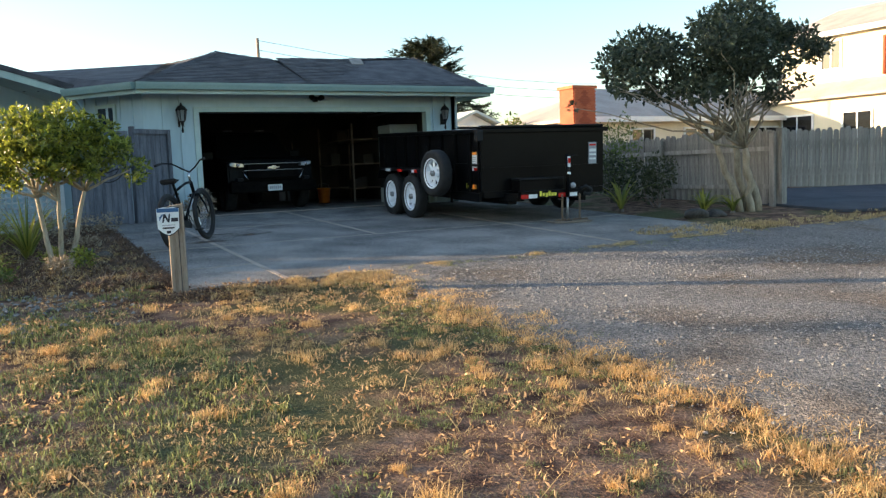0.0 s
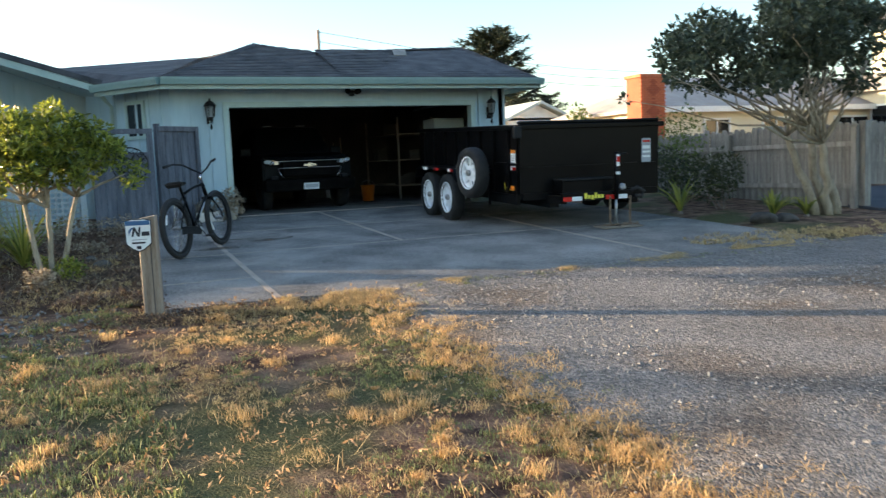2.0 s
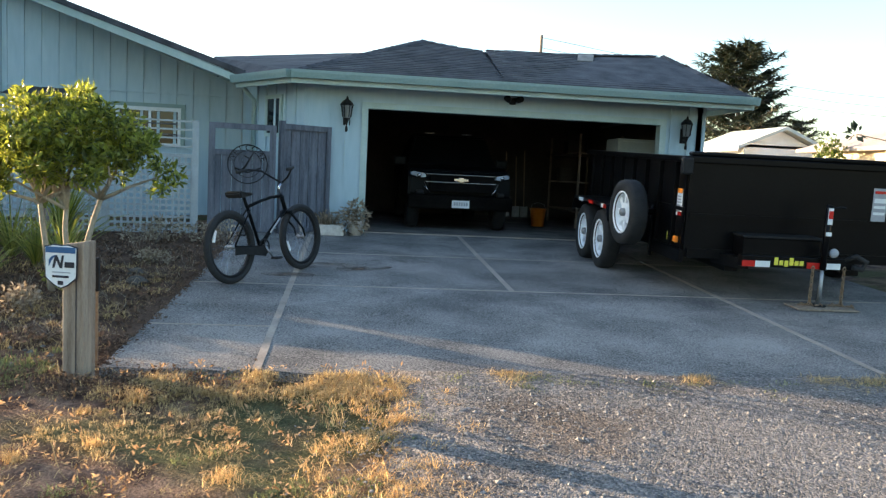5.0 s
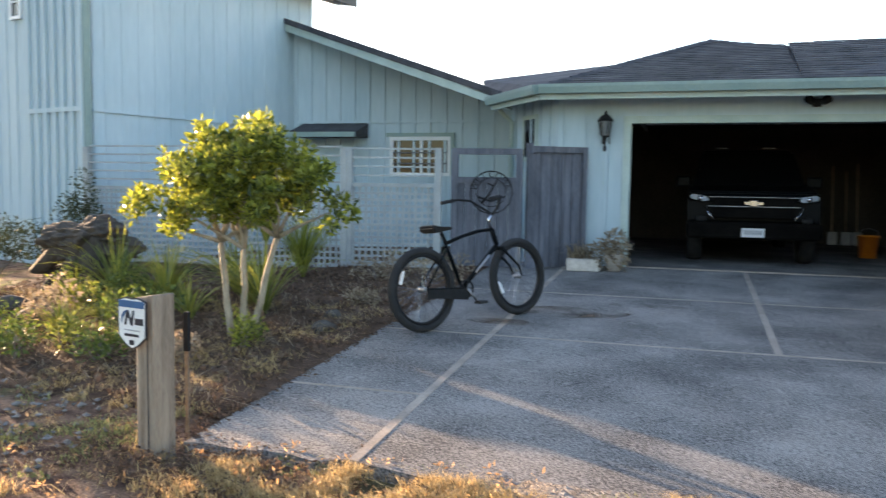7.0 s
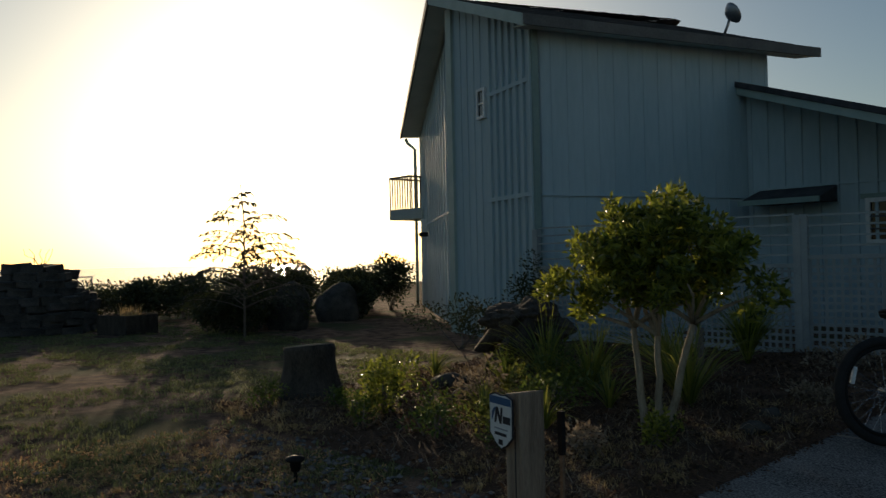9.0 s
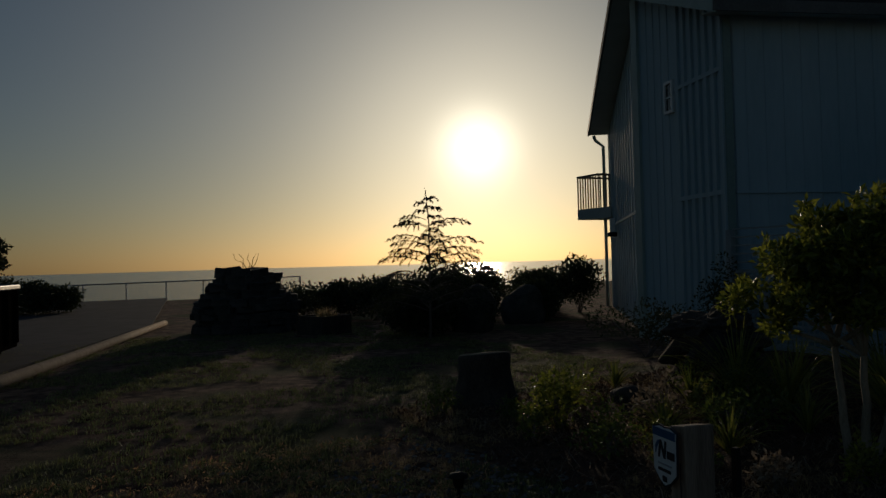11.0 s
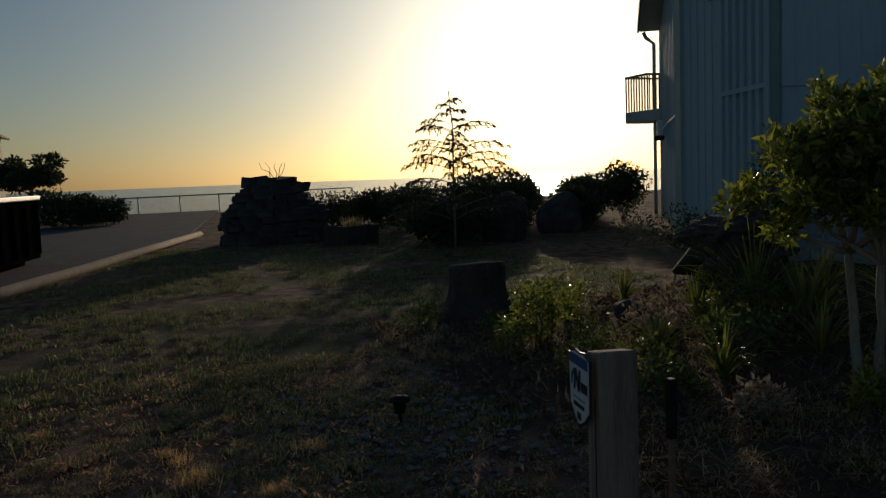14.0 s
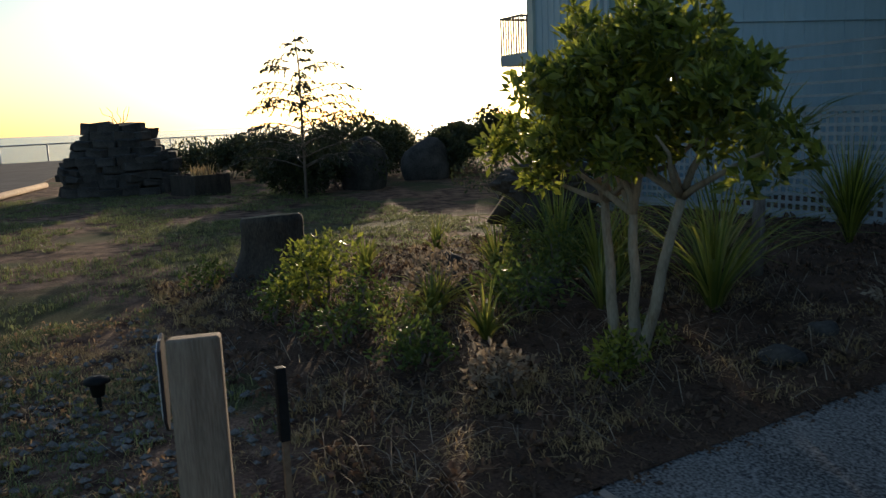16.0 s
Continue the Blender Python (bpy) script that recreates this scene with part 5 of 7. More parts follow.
for x in (1.26, 1.6):
    bm = bmesh.new()
    z = .41
    k = 0
    while z > .045:
        m = pose(x, -.42, z, 90, 0, 90 * (k % 2))
        lathe(bm, [(.022 + .007 * math.cos(a), .007 * math.sin(a)) for a in np.linspace(0, 2 * math.pi, 6)[:-1]], 8, m @ Matrix.Diagonal((.75, 1.25, 1, 1)), closed=True)
        z -= .036
        k += 1
    for j in range(6):
        m = pose(x - .12 + j * .045, -.44 + .03 * math.sin(j), .032, 0, 60 * (j % 2), 0)
        lathe(bm, [(.022 + .007 * math.cos(a), .007 * math.sin(a)) for a in np.linspace(0, 2 * math.pi, 6)[:-1]], 8, m, closed=True)
    part("safety_chain", bm, M_rusty, tl, "rusty hanging safety chain")
part("jack_pad", boxm(1.05, -.62, .002, 1.7, -.3, .016), M_post, tl, "thin weathered board under the jack")
# stickers
st = [(-.006, .1, .9, 0, .3, 1.14, M_white), (-.008, .1, 1.1, -.002, .3, 1.15, M_orange), (-.008, .1, .855, -.002, .2, .895, M_red), (-.008, .2, .855, -.002, .3, .895, M_white)]
for a in st:
    part("sticker", boxm(*a[:6]), a[6], tl, "white safety sticker with an orange head")
for k in range(5):
    part("sticker_bar", boxm(-.01, .13, .93 + k * .032, -.006, .27, .942 + k * .032), M_greydecal, tl)
part("sticker", boxm(2.08, -.006, .86, 2.24, 0, 1.26), M_greydecal, tl, "grey and white warning sticker")
for k, (z, h) in enumerate(((1.2, .03), (1.1, .05), (1.04, .03), (.97, .03))):
    part("sticker_bar", boxm(2.095, -.01, z, 2.225, -.006, z + h), M_white if k else M_red, tl)
part("marker_light", boxm(-.035, .12, .56, -.0, .22, .63, bevel=.012), M_orange, tl, "orange marker light")
lettering("size_mark", "14L.", .13, M_yellow, tl, pose(-.004 - .02, .34, .6, 90, 0, -90))
part("tarp_roller", boxm(.02, -.02, H1, W_ - .02, .1, H1 + .05, bevel=.02), M_black, tl)
part("tarp_motor", boxm(-.09, -.07, H1 - .2, .03, .02, H1 - .02, bevel=.02), M_metalblk, tl)

# ---------------------------------------------------------------- pickup in the garage
car = empty("pickup_truck", pose(1.64, 1.0, 0) @ Matrix.Diagonal((.97, 1, .98, 1)), "black pickup truck parked nose-out in the dark garage", "car")
bm = bmesh.new()
prism(bm, [(.05, .42), (.0, .6), (.02, .95), (.12, 1.06), (.9, 1.14), (1.35, 1.16), (1.35, .4)], -.92, .92, "x")
for v in bm.verts:
    if v.co.y < .15:
        v.co.y += .16 * abs(v.co.x / .92) ** 2
bmesh.ops.bevel(bm, geom=list(bm.edges), offset=.04, segments=2, affect="EDGES")
part("hood", bm, M_carpaint, car)
bm = bmesh.new()
prism(bm, [(1.3, 1.12), (1.95, 1.72), (2.15, 1.76), (3.3, 1.76), (3.9, 1.15), (3.9, .4), (1.3, .4)], -.88, .88, "x")
for v in bm.verts:
    if v.co.z > 1.5:
        v.co.x *= .8
bmesh.ops.bevel(bm, geom=list(bm.edges), offset=.04, segments=2, affect="EDGES")
part("cab", bm, M_carpaint, car)
bm = bmesh.new()
slab_poly(bm, [(-.78, 1.38, 1.17), (.78, 1.38, 1.17), (.64, 1.92, 1.67), (-.64, 1.92, 1.67)], .015, (0, -.6, .8))
part("windshield", bm, M_darkglass, car)
part("cargo_bed", boxm(-.9, 3.9, .4, .9, 5.4, 1.15, bevel=.03), M_carpaint, car)
part("bumper", boxm(-.93, -.06, .38, .93, .14, .62, bevel=.04), M_matblack, car)
for z0, z1 in ((.86, .98), (.68, .84)):
    part("grille", boxm(-.55, -.015, z0, .55, .06, z1, bevel=.01), M_matblack, car)
part("grille_bar", boxm(-.62, -.03, .975, .62, .03, .987, bevel=.004), M_steel, car, "thin chrome grille bar")
part("grille_bar", boxm(-.62, -.025, .84, .62, .03, .853, bevel=.004), M_steel, car, "thin chrome grille bar")
part("badge", boxm(-.13, -.045, .87, .13, -.02, .92, bevel=.008), M_chrome, car, "plain chrome badge bar")
part("badge", boxm(-.05, -.048, .85, .05, -.018, .94, bevel=.008), M_chrome, car)
for s in (-1, 1):
    bm = bmesh.new()
    prism(bm, [(s * .62, .925), (s * .64, .985), (s * .84, 1.02), (s * .89, .99), (s * .87, .95), (s * .72, .915)], .0, .16)
    for v in bm.verts:
        v.co.y += .14 * (abs(v.co.x) - .6) / .3
    part("headlight", bm, M_lens, car, "pale headlight")
    bm = bmesh.new()
    lathe(bm, [(.05, -.01), (.055, .0), (.04, .02), (.002, .02)], 16, pose(s * .74, -.005 + .04, .955, 90) @ Matrix.Diagonal((.7, .7, 1, 1)))
    part("headlight_bulb", bm, M_chrome, car)
    part("fog_lamp", boxm(s * .72 - .07, -.02, .62, s * .72 + .07, .1, .7, bevel=.02), M_metalblk, car)
    bm = bmesh.new()
    tube(bm, [(s * .66, -.01, .84), (s * .6, -.03, .72), (s * .55, -.04, .66)], .012, 6)
    part("trim_blade", bm, M_chrome, car)
    part("door_mirror", boxm(s * 1.0 - .12, 1.5, 1.12, s * 1.0 + .12, 1.62, 1.3, bevel=.03), M_carpaint, car)
    for y in (.75, 4.3):
        bm = bmesh.new()
        lathe(bm, [(.2, -.1), (.36, -.11), (.38, -.06), (.38, .06), (.36, .11), (.2, .1)], 28, pose(s * .8, y, .38, 0, 90, 0), closed=True)
        t = part("tyre", bm, M_rubber, car)
        bm = bmesh.new()
        lathe(bm, [(.2, .09), (.21, .08), (.1, .05), (.01, .06), (.01, -.06), (.21, -.08)], 20, pose(s * .8, y, .38, 0, 90 * s, 0))
        part("rim", bm, M_chrome, t)
part("number_plate", boxm(-.155, -.075, .41, .155, -.06, .54, bevel=.004), M_white, car, "white number plate with plain bars")
for k in range(6):
    part("plate_bar", boxm(-.12 + k * .043, -.079, .45, -.092 + k * .043, -.075, .51), M_greydecal, car)
for x in (-.4, .35):
    part("roof_light", boxm(x - .1, 2.0, 1.765, x + .1, 2.1, 1.79, bevel=.008), M_steel, car)

# ---------------------------------------------------------------- garage clutter
sh = empty("storage_shelf", pose(4.3, 3.2, 0), "dark loaded storage shelf in the garage", "shelf")
for z in (.3, .9, 1.5):
    part("shelf", boxm(0, 0, z, .9, 2.4, z + .03), M_post, sh)
for x, y in ((0, 0), (.86, 0), (0, 2.36), (.86, 2.36)):
    part("upright", boxm(x, y, 0, x + .04, y + .04, 1.9), M_post, sh)
# cartons wear the darkened board colour, so the garage's shade is painted on
for k in range(9):
    o = empty("cardboard_box", pose(4.36 + (k % 3) * .27, 3.3 + (k % 4) * .5, (.33, .93, 1.53)[k // 3]), "cardboard box on the garage shelf, coloured dark for shade", "box", "boxes on the shelf")
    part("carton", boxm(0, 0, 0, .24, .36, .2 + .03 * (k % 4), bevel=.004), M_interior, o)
wh = empty("water_heater", pose(4.75, 1.6, 0), "pale tall cabinet standing in the garage", "cabinet")
part("body", boxm(-.3, -.3, 0, .4, .35, 1.75, bevel=.02), M_soffit, wh)
part("door", boxm(-.27, -.325, .06, .37, -.302, 1.7, bevel=.008), M_soffit, wh)
for k, (x, h) in enumerate(((3.5, 1.6), (3.75, 1.5), (3.95, 1.65))):
    t = empty("garden_tool", pose(x, 6.78, 0), "long-handled garden tool leaning on the garage wall", "tool", "garage tools")
    bm = bmesh.new()
    tube(bm, [(0, -.25, .12), (0, 0, h)], .016)
    part("handle", bm, M_cutwood, t)
    part("blade", boxm(-.09, -.3, 0, .09, -.26, .26, bevel=.01), M_steel, t)
pk = empty("orange_bucket", pose(3.55, 3.3, 0), "orange plastic bucket on the garage floor", "bucket")
bm = bmesh.new()
lathe(bm, [(.13, 0), (.16, .34), (.17, .34), (.17, .36), (.15, .36), (.12, .02)], 20)
part("tub", bm, M_orange, pk)
bm = bmesh.new()
tube(bm, [(-.165, 0, .33), (-.12, 0, .44), (0, 0, .48), (.12, 0, .44), (.165, 0, .33)], .005, 5)
part("bail", bm, M_steel, pk)

# ---------------------------------------------------------------- sign post and stake
PX, PY = -1.88, -7.53
ps = empty("marker_post", pose(PX, PY, slope(PY) - .06, 0, 0, -14), "weathered square timber post at the drive's corner", "post")
bm = boxm(-.07, -.07, 0, .07, .07, .88, bevel=.008)
for v in bm.verts:
    if v.co.z > .8:
        v.co.z += .012 * v.co.x / .07
part("timber", bm, M_post, ps)
part("crack", boxm(.02, -.0725, .05, .026, -.0695, .72), M_ink, ps)
sg = empty("security_sign", pose(PX, PY, slope(PY) - .06, 0, 0, -14) @ pose(-.06, -.095, .745, 0, 0, 2) @ Matrix.Diagonal((.88, 1, .98, 1)), "white shield-shaped security sign with a dark blue head", "sign")


def shield(bm, s, y0, y1):
    prism(bm, [(-.11 * s, -.08 * s), (-.05 * s, -.125 * s), (0, -.145 * s), (.05 * s, -.125 * s), (.11 * s, -.08 * s), (.115 * s, .11 * s), (.05 * s, .125 * s), (0, .12 * s), (-.05 * s, .125 * s), (-.115 * s, .11 * s)], y0, y1)


bm = bmesh.new()
shield(bm, 1.04, -.004, .004)
part("backing", bm, M_ink, sg)
bm = bmesh.new()
shield(bm, .98, -.007, -.004)
part("face", bm, M_white, sg)
part("head_band", boxm(-.108, -.01, .075, .108, -.007, .112), M_blue, sg)
bm = bmesh.new()
prism(bm, [(-.06, -.02), (-.045, -.02), (-.03, .03), (-.005, -.02), (.012, -.02), (.025, .06), (.01, .06), (.0, .01), (-.025, .06), (-.042, .06)], -.01, -.007)
part("emblem", bm, M_ink, sg)
bm = bmesh.new()
prism(bm, [(-.085, .03), (-.06, .055), (-.03, .06), (-.05, .045), (-.07, .02), (-.085, -.01)], -.0102, -.0072)
part("emblem_swoosh", bm, M_blue, sg)
for x0, z0, x1, z1, mt in ((.03, -.015, .1, .02, M_ink), (-.06, -.05, .07, -.043, M_greydecal), (-.06, -.08, .06, -.066, M_ink), (-.02, -.125, .02, -.1, M_ink)):
    part("text_bar", boxm(x0, -.01, z0, x1, -.007, z1), mt, sg)
sk = empty("steel_stake", pose(-1.84, -7.31, slope(-7.31) - .05), "thin rusty steel stake with a square top", "stake")
part("rod", boxm(-.009, -.009, 0, .009, .009, .66), M_rusty, sk)
part("head", boxm(-.015, -.015, .52, .015, .015, .74, bevel=.003), M_metalblk, sk)

# ---------------------------------------------------------------- garden shrub tree by the drive
def tree_thing(name, x, y, z, label, category="tree"):
    return empty(name, pose(x, y, z), label, category)


tr = tree_thing("garden_tree", -2.75, -5.22, slope(-5.22) - .04, "small rounded evergreen tree with several pale stems")
bm = bmesh.new()
cl = [(-.42, -.05, 1.38, .3, .3, .24), (-.1, .1, 1.55, .34, .34, .26), (.3, 0, 1.48, .32, .32, .22), (.62, .05, 1.3, .3, .3, .22), (-.7, -.1, 1.18, .28, .3, .22), (-.15, -.3, 1.3, .32, .28, .22), (.25, .3, 1.35, .34, .3, .22), (-.4, .35, 1.25, .3, .3, .22), (.8, .0, 1.12, .2, .22, .16), (-.55, -.2, 1.0, .24, .24, .16), (.05, -.1, 1.2, .34, .34, .2), (.45, -.25, 1.2, .26, .26, .18), (-.3, -.1, 1.78, .1, .1, .12), (.1, .1, 1.84, .1, .1, .1), (-.6, -.1, 1.5, .12, .12, .12), (0, 0, 1.45, .5, .45, .26), (-.3, .1, 1.5, .4, .4, .26), (.45, .1, 1.42, .42, .4, .24), (.15, -.2, 1.62, .34, .3, .2), (-.15, .3, 1.66, .3, .3, .18)]
for k, (a, bq) in enumerate((((-.08, -.03, 0), (-.2, 0, .85)), ((.0, .03, 0), (.02, .0, .8)), ((.06, -.03, 0), (.3, .05, .9)))):
    limb(bm, a, bq, .034, .022, .015)
    for j in range(k, len(cl), 3):
        limb(bm, bq, cl[j][:3], .02, .006, .08, 6, 4)
part("trunk", bm, M_bark, tr)
sprays = []
for c in cl:
    for _ in range(8):
        d = Vector((rnd.gauss(0, 1), rnd.gauss(0, 1), rnd.gauss(0, 1))).normalized() * rnd.uniform(.5, 1.05)
        s = rnd.uniform(.2, .38)
        sprays.append((c[0] + d.x * c[3], c[1] + d.y * c[4], c[2] + d.z * c[5], c[3] * s, c[4] * s, c[5] * s * 1.2))
leaves("crown", sprays, 8600, .072, M_leaf, tr, .42, .4)

# right-hand tree by the fence
tr = tree_thing("fence_tree", 8.36, -5.2, slope(-5.2) - .05, "spreading grey-green tree with twisted pale trunk by the fence")
bm = bmesh.new()
cl2 = []
for cx, cz, r in ((-2.5, 2.5, .5), (-1.9, 2.75, .55), (-1.2, 2.95, .55), (-.5, 3.1, .5), (-1.6, 2.3, .55), (-.9, 2.45, .55), (-2.3, 2.1, .4), (.2, 2.9, .42), (1.0, 3.05, .42), (1.7, 3.1, .42), (2.2, 3.0, .3), (.6, 2.6, .35), (-.2, 2.4, .45), (.9, 2.1, .3), (1.3, 2.2, .22), (-2.9, 2.25, .22), (-3.3, 2.15, .14), (.4, 1.9, .22), (2.0, 2.6, .2), (-1.9, 1.95, .28), (1.5, 2.7, .25), (-3.6, 2.0, .1)):
    cx, cz = cx * .84, cz * 1.04
    cl2.append((cx, rnd.uniform(-.7, .9), cz + .1, r, r * 1.1, r * .62))
    cl2.append((cx + rnd.uniform(-.3, .3), rnd.uniform(-1.2, 1.4), cz + rnd.uniform(-.2, .2), r * .7, r * .8, r * .5))
st_ = [((-.12, 0, 0), (-.62, .1, 1.3)), ((.12, .05, 0), (-.3, 0, 1.45)), ((.25, -.08, 0), (.12, .1, 1.25)), ((.05, -.1, 0), (-.15, -.15, 1.15))]
for k, (a, bq) in enumerate(st_):
    pts = limb(bm, a, bq, .075, .045, .05, 9, 7)
    for j in range(k, len(cl2), 4):
        limb(bm, bq, cl2[j][:3], .024, .005, .07, 6, 6)
part("trunk", bm, M_bark, tr)
leaves("crown", cl2, 16000, .1, M_leafdark, tr, .5, .1)


# ---------------------------------------------------------------- shrubs, flax, yucca
def shrub(name, x, y, z, r, h, n, material, label, size=.06, cat="shrub", seeds=5):
    t = tree_thing(name, x, y, z, label, cat)
    cl = [(rnd.uniform(-.5, .5) * r, rnd.uniform(-.5, .5) * r, h * rnd.uniform(.35, .7), r * rnd.uniform(.4, .62), r * rnd.uniform(.4, .62), h * rnd.uniform(.25, .38)) for _ in range(seeds)]
    bm = bmesh.new()
    for c in cl:
        limb(bm, (rnd.uniform(-.05, .05), rnd.uniform(-.05, .05), -.05), c[:3], .014, .005, .08, 5, 4)
    part("stem_framework", bm, M_barkdark, t)
    leaves("foliage", cl, n, size, material, t)
    return t


def straps(name, x, y, z, n, length, width, label, material=None, spread=1.0, trunk=0.0):
    """Flax or yucca: long folded strap leaves from one crown."""
    t = tree_thing(name, x, y, z, label, "plant")
    V, F = [], []
    for k in range(n):
        a = rnd.uniform(0, 2 * math.pi)
        L = length * rnd.uniform(.6, 1.1)
        le = rnd.uniform(.1, 1.0) * spread
        o = Vector((math.cos(a), math.sin(a), 0))
        s = Vector((-o.y, o.x, 0))
        b0 = len(V)
        for i in range(5):
            u = i / 4
            p = o * (L * le * u ** 1.4) + Vector((0, 0, trunk + L * (u - .45 * le * u * u * u)))
            wd = width * (1 - u) ** .6 * (.6 + .4 * min(u * 4, 1)) + .001
            V += [tuple(p - s * wd), tuple(p - Vector((0, 0, wd * .5))), tuple(p + s * wd)]
        for i in range(4):
            c = b0 + i * 3
            F += [(c, c + 1, c + 4, c + 3), (c + 1, c + 2, c + 5, c + 4)]
    if trunk:
        bm = bmesh.new()
        tube(bm, [(0, 0, -.05), (0.02, 0, trunk)], .05, 8, .04)
        part("stem", bm, M_barkdark, t)
    else:
        bm = bmesh.new()
        lathe(bm, [(.001, -.04), (.05, -.03), (.045, .03), (.001, .05)], 10)
        part("root_crown", bm, M_barkdark, t)
    quads_mesh("strap_leaves", V, F, material or M_flax, t)
    return t


G = ground_z
straps("cabbage_plant", -3.58, -3.35, G(-3.58, -3.35) - .03, 70, .95, .02, "spiky strap-leaved plant on a short stem", spread=.75, trunk=.6)
straps("flax_plant", -3.47, -3.9, G(-3.47, -3.9) - .03, 90, .75, .009, "arching yellow-green flax clump in the bed", spread=1.2)
straps("flax_plant", -3.07, -4.3, G(-3.07, -4.3) - .03, 70, .95, .012, "tall bright yellow-green flax behind the tree", spread=1.1)
straps("flax_plant", -4.2, -4.25, G(-4.2, -4.25) - .03, 60, .8, .012, "bright yellow-green flax in the bed", spread=1.1)
straps("flax_plant", -4.6, -3.65, G(-4.6, -3.65) - .03, 80, .7, .009, "arching yellow-green flax clump in the bed", spread=1.2)
straps("flax_plant", -4.95, -4.65, G(-4.95, -4.65) - .03, 60, .55, .011, "short spiky flax clump beside the stump", spread=.9)
straps("flax_plant", -5.85, -5.4, G(-5.85, -5.4) - .03, 40, .5, .012, "short spiky flax clump beside the stump", spread=1.0)
straps("yucca", 7.5, -5.05, slope(-5.05) - .03, 38, .55, .028, "broad blue-green yucca by the fence", M_flax, 1.1)
straps("yucca", 8.0, -5.25, slope(-5.25) - .03, 26, .45, .024, "broad blue-green yucca by the fence", M_flax, 1.1)
straps("yucca", 6.76, -3.75, slope(-3.75) - .03, 22, .8, .028, "long-leaved yucca in the shade by the fence", M_flax, 1.1)
shrub("shade_shrub", 7.7, -3.7, slope(-3.7) - .03, .65, 1.05, 1100, M_hedge, "dark loose shrub in the shade by the fence", .08)
shrub("shade_shrub", 7.7, -2.4, slope(-2.4) - .03, .75, 1.3, 1300, M_hedge, "dark loose shrub in the shade by the fence", .08)
shrub("climber", 8.2, -2.0, slope(-2.0) - .03, .6, 1.95, 900, M_shrub, "tall light green climber above the fence", .08)
shrub("garden_shrub", -5.05, -6.05, G(-5.05, -6.05) - .03, .42, .6, 900, M_leaf, "low bright green shrub in front of the stump", .055)
shrub("garden_shrub", -8.6, -2.1, G(-8.6, -2.1) - .03, .8, .85, 1600, M_hedge, "dark rounded shrub against the tall house", .06)
shrub("garden_shrub", -7.55, -1.75, G(-7.55, -1.75) - .03, .4, 1.5, 2000, M_hedge, "dark upright shrub at the house corner", .055)
shrub("garden_shrub", -3.9, -5.12, G(-3.9, -5.12) - .03, .4, .45, 600, M_shrub, "low straggling shrub in the bed", .05)
shrub("garden_shrub", -2.8, -2.0, -.14, .6, .4, 700, M_deadleaf, "dry grey-brown shrub under the lattice", .05)
shrub("garden_shrub", -2.0, -1.9, -.12, .35, .4, 400, M_deadleaf, "dry grey-brown shrub under the lattice", .05)
straps("green_bush", -3.85, -1.95, -.16, 230, .95, .008, "rounded bright green grass-like bush by the lattice", M_leaf, .75)
straps("flax_plant", -4.9, -4.1, G(-4.9, -4.1) - .03, 90, .9, .012, "tall yellow-green flax in the bed", spread=1.1)
straps("flax_plant", -3.95, -3.3, G(-3.95, -3.3) - .03, 80, .95, .01, "arching yellow-green flax clump in the bed", spread=1.3)
shrub("garden_shrub", -4.55, -5.4, G(-4.55, -5.4) - .03, .35, .55, 500, M_deadleaf, "pale seeding plant in the bed", .05)
for x, y, r, h, mt, lb in ((-3.35, -6.15, .26, .3, M_shrub, "small green bed plant among dry grass"), (-2.8, -5.95, .2, .25, M_deadleaf, "small withered bed plant"), (-4.05, -6.3, .3, .34, M_shrub, "low yellow-green bed plant"), (-2.6, -5.5, .2, .3, M_leaf, "fresh green shoots at the foot of the tree"), (-4.45, -4.5, .45, .6, M_shrub, "loose green shrub in the bed"), (-5.45, -4.15, .4, .55, M_leaf, "loose yellow-green shrub in the bed"), (-2.3, -3.5, .3, .22, M_deadleaf, "flattened dry plant in the bed")):
    shrub("bed_plant", x, y, G(x, y) - .03, r, h, 420, mt, lb, .045, "plant", 5)
straps("fern_clump", -4.25, -5.6, G(-4.25, -5.6) - .02, 46, .42, .012, "light green fern-like clump in the bed", M_flax, 1.2)
straps("fern_clump", -3.6, -4.72, G(-3.6, -4.72) - .02, 46, .5, .012, "light green fern-like clump in the bed", M_flax, 1.2)
for k in range(16):
    x, y = rnd.uniform(-6.4, -2.3), rnd.uniform(-6.7, -4.0)
    r = rnd.uniform(.16, .3)
    if k % 3 == 0:
        straps("fern_clump", x, y, G(x, y) - .02, 40, rnd.uniform(.3, .5), .011, "light green fern-like clump in the bed", M_flax, 1.2)
    else:
        shrub("bed_plant", x, y, G(x, y) - .03, r, r * 1.3, 360, (M_leaf, M_shrub, M_flax)[k % 3], "low yellow-green plant in the bed", .042, "plant", 5)
# stump, driftwood root, rocks
sp = empty("tree_stump", pose(-6.6, -5.95, G(-6.6, -5.95) - .05) @ Matrix.Diagonal((1, 1, .9, 1)), "thick sawn tree stump with a pale top", "stump")
bm = bmesh.new()
pr = [(.47, 0), (.4, .06), (.33, .16), (.285, .32), (.27, .45), (.275, .58), (.265, .62)]
lathe(bm, pr, 40)
for v in bm.verts:
    v.co.x *= 1 + .12 * noise.noise((v.co.x * 4, v.co.y * 4, 0)) + .1 * noise.noise((v.co.x * 14, v.co.y * 14, v.co.z * 3))
    v.co.y *= 1 + .12 * noise.noise((v.co.x * 4, v.co.y * 4, 5))
    if v.co.z > .6:
        v.co.z += .04 * v.co.x / .3
part("bark", bm, M_drift, sp)
bm = bmesh.new()
lathe(bm, [(.25, .615), (.25, .632), (.05, .64)], 20)
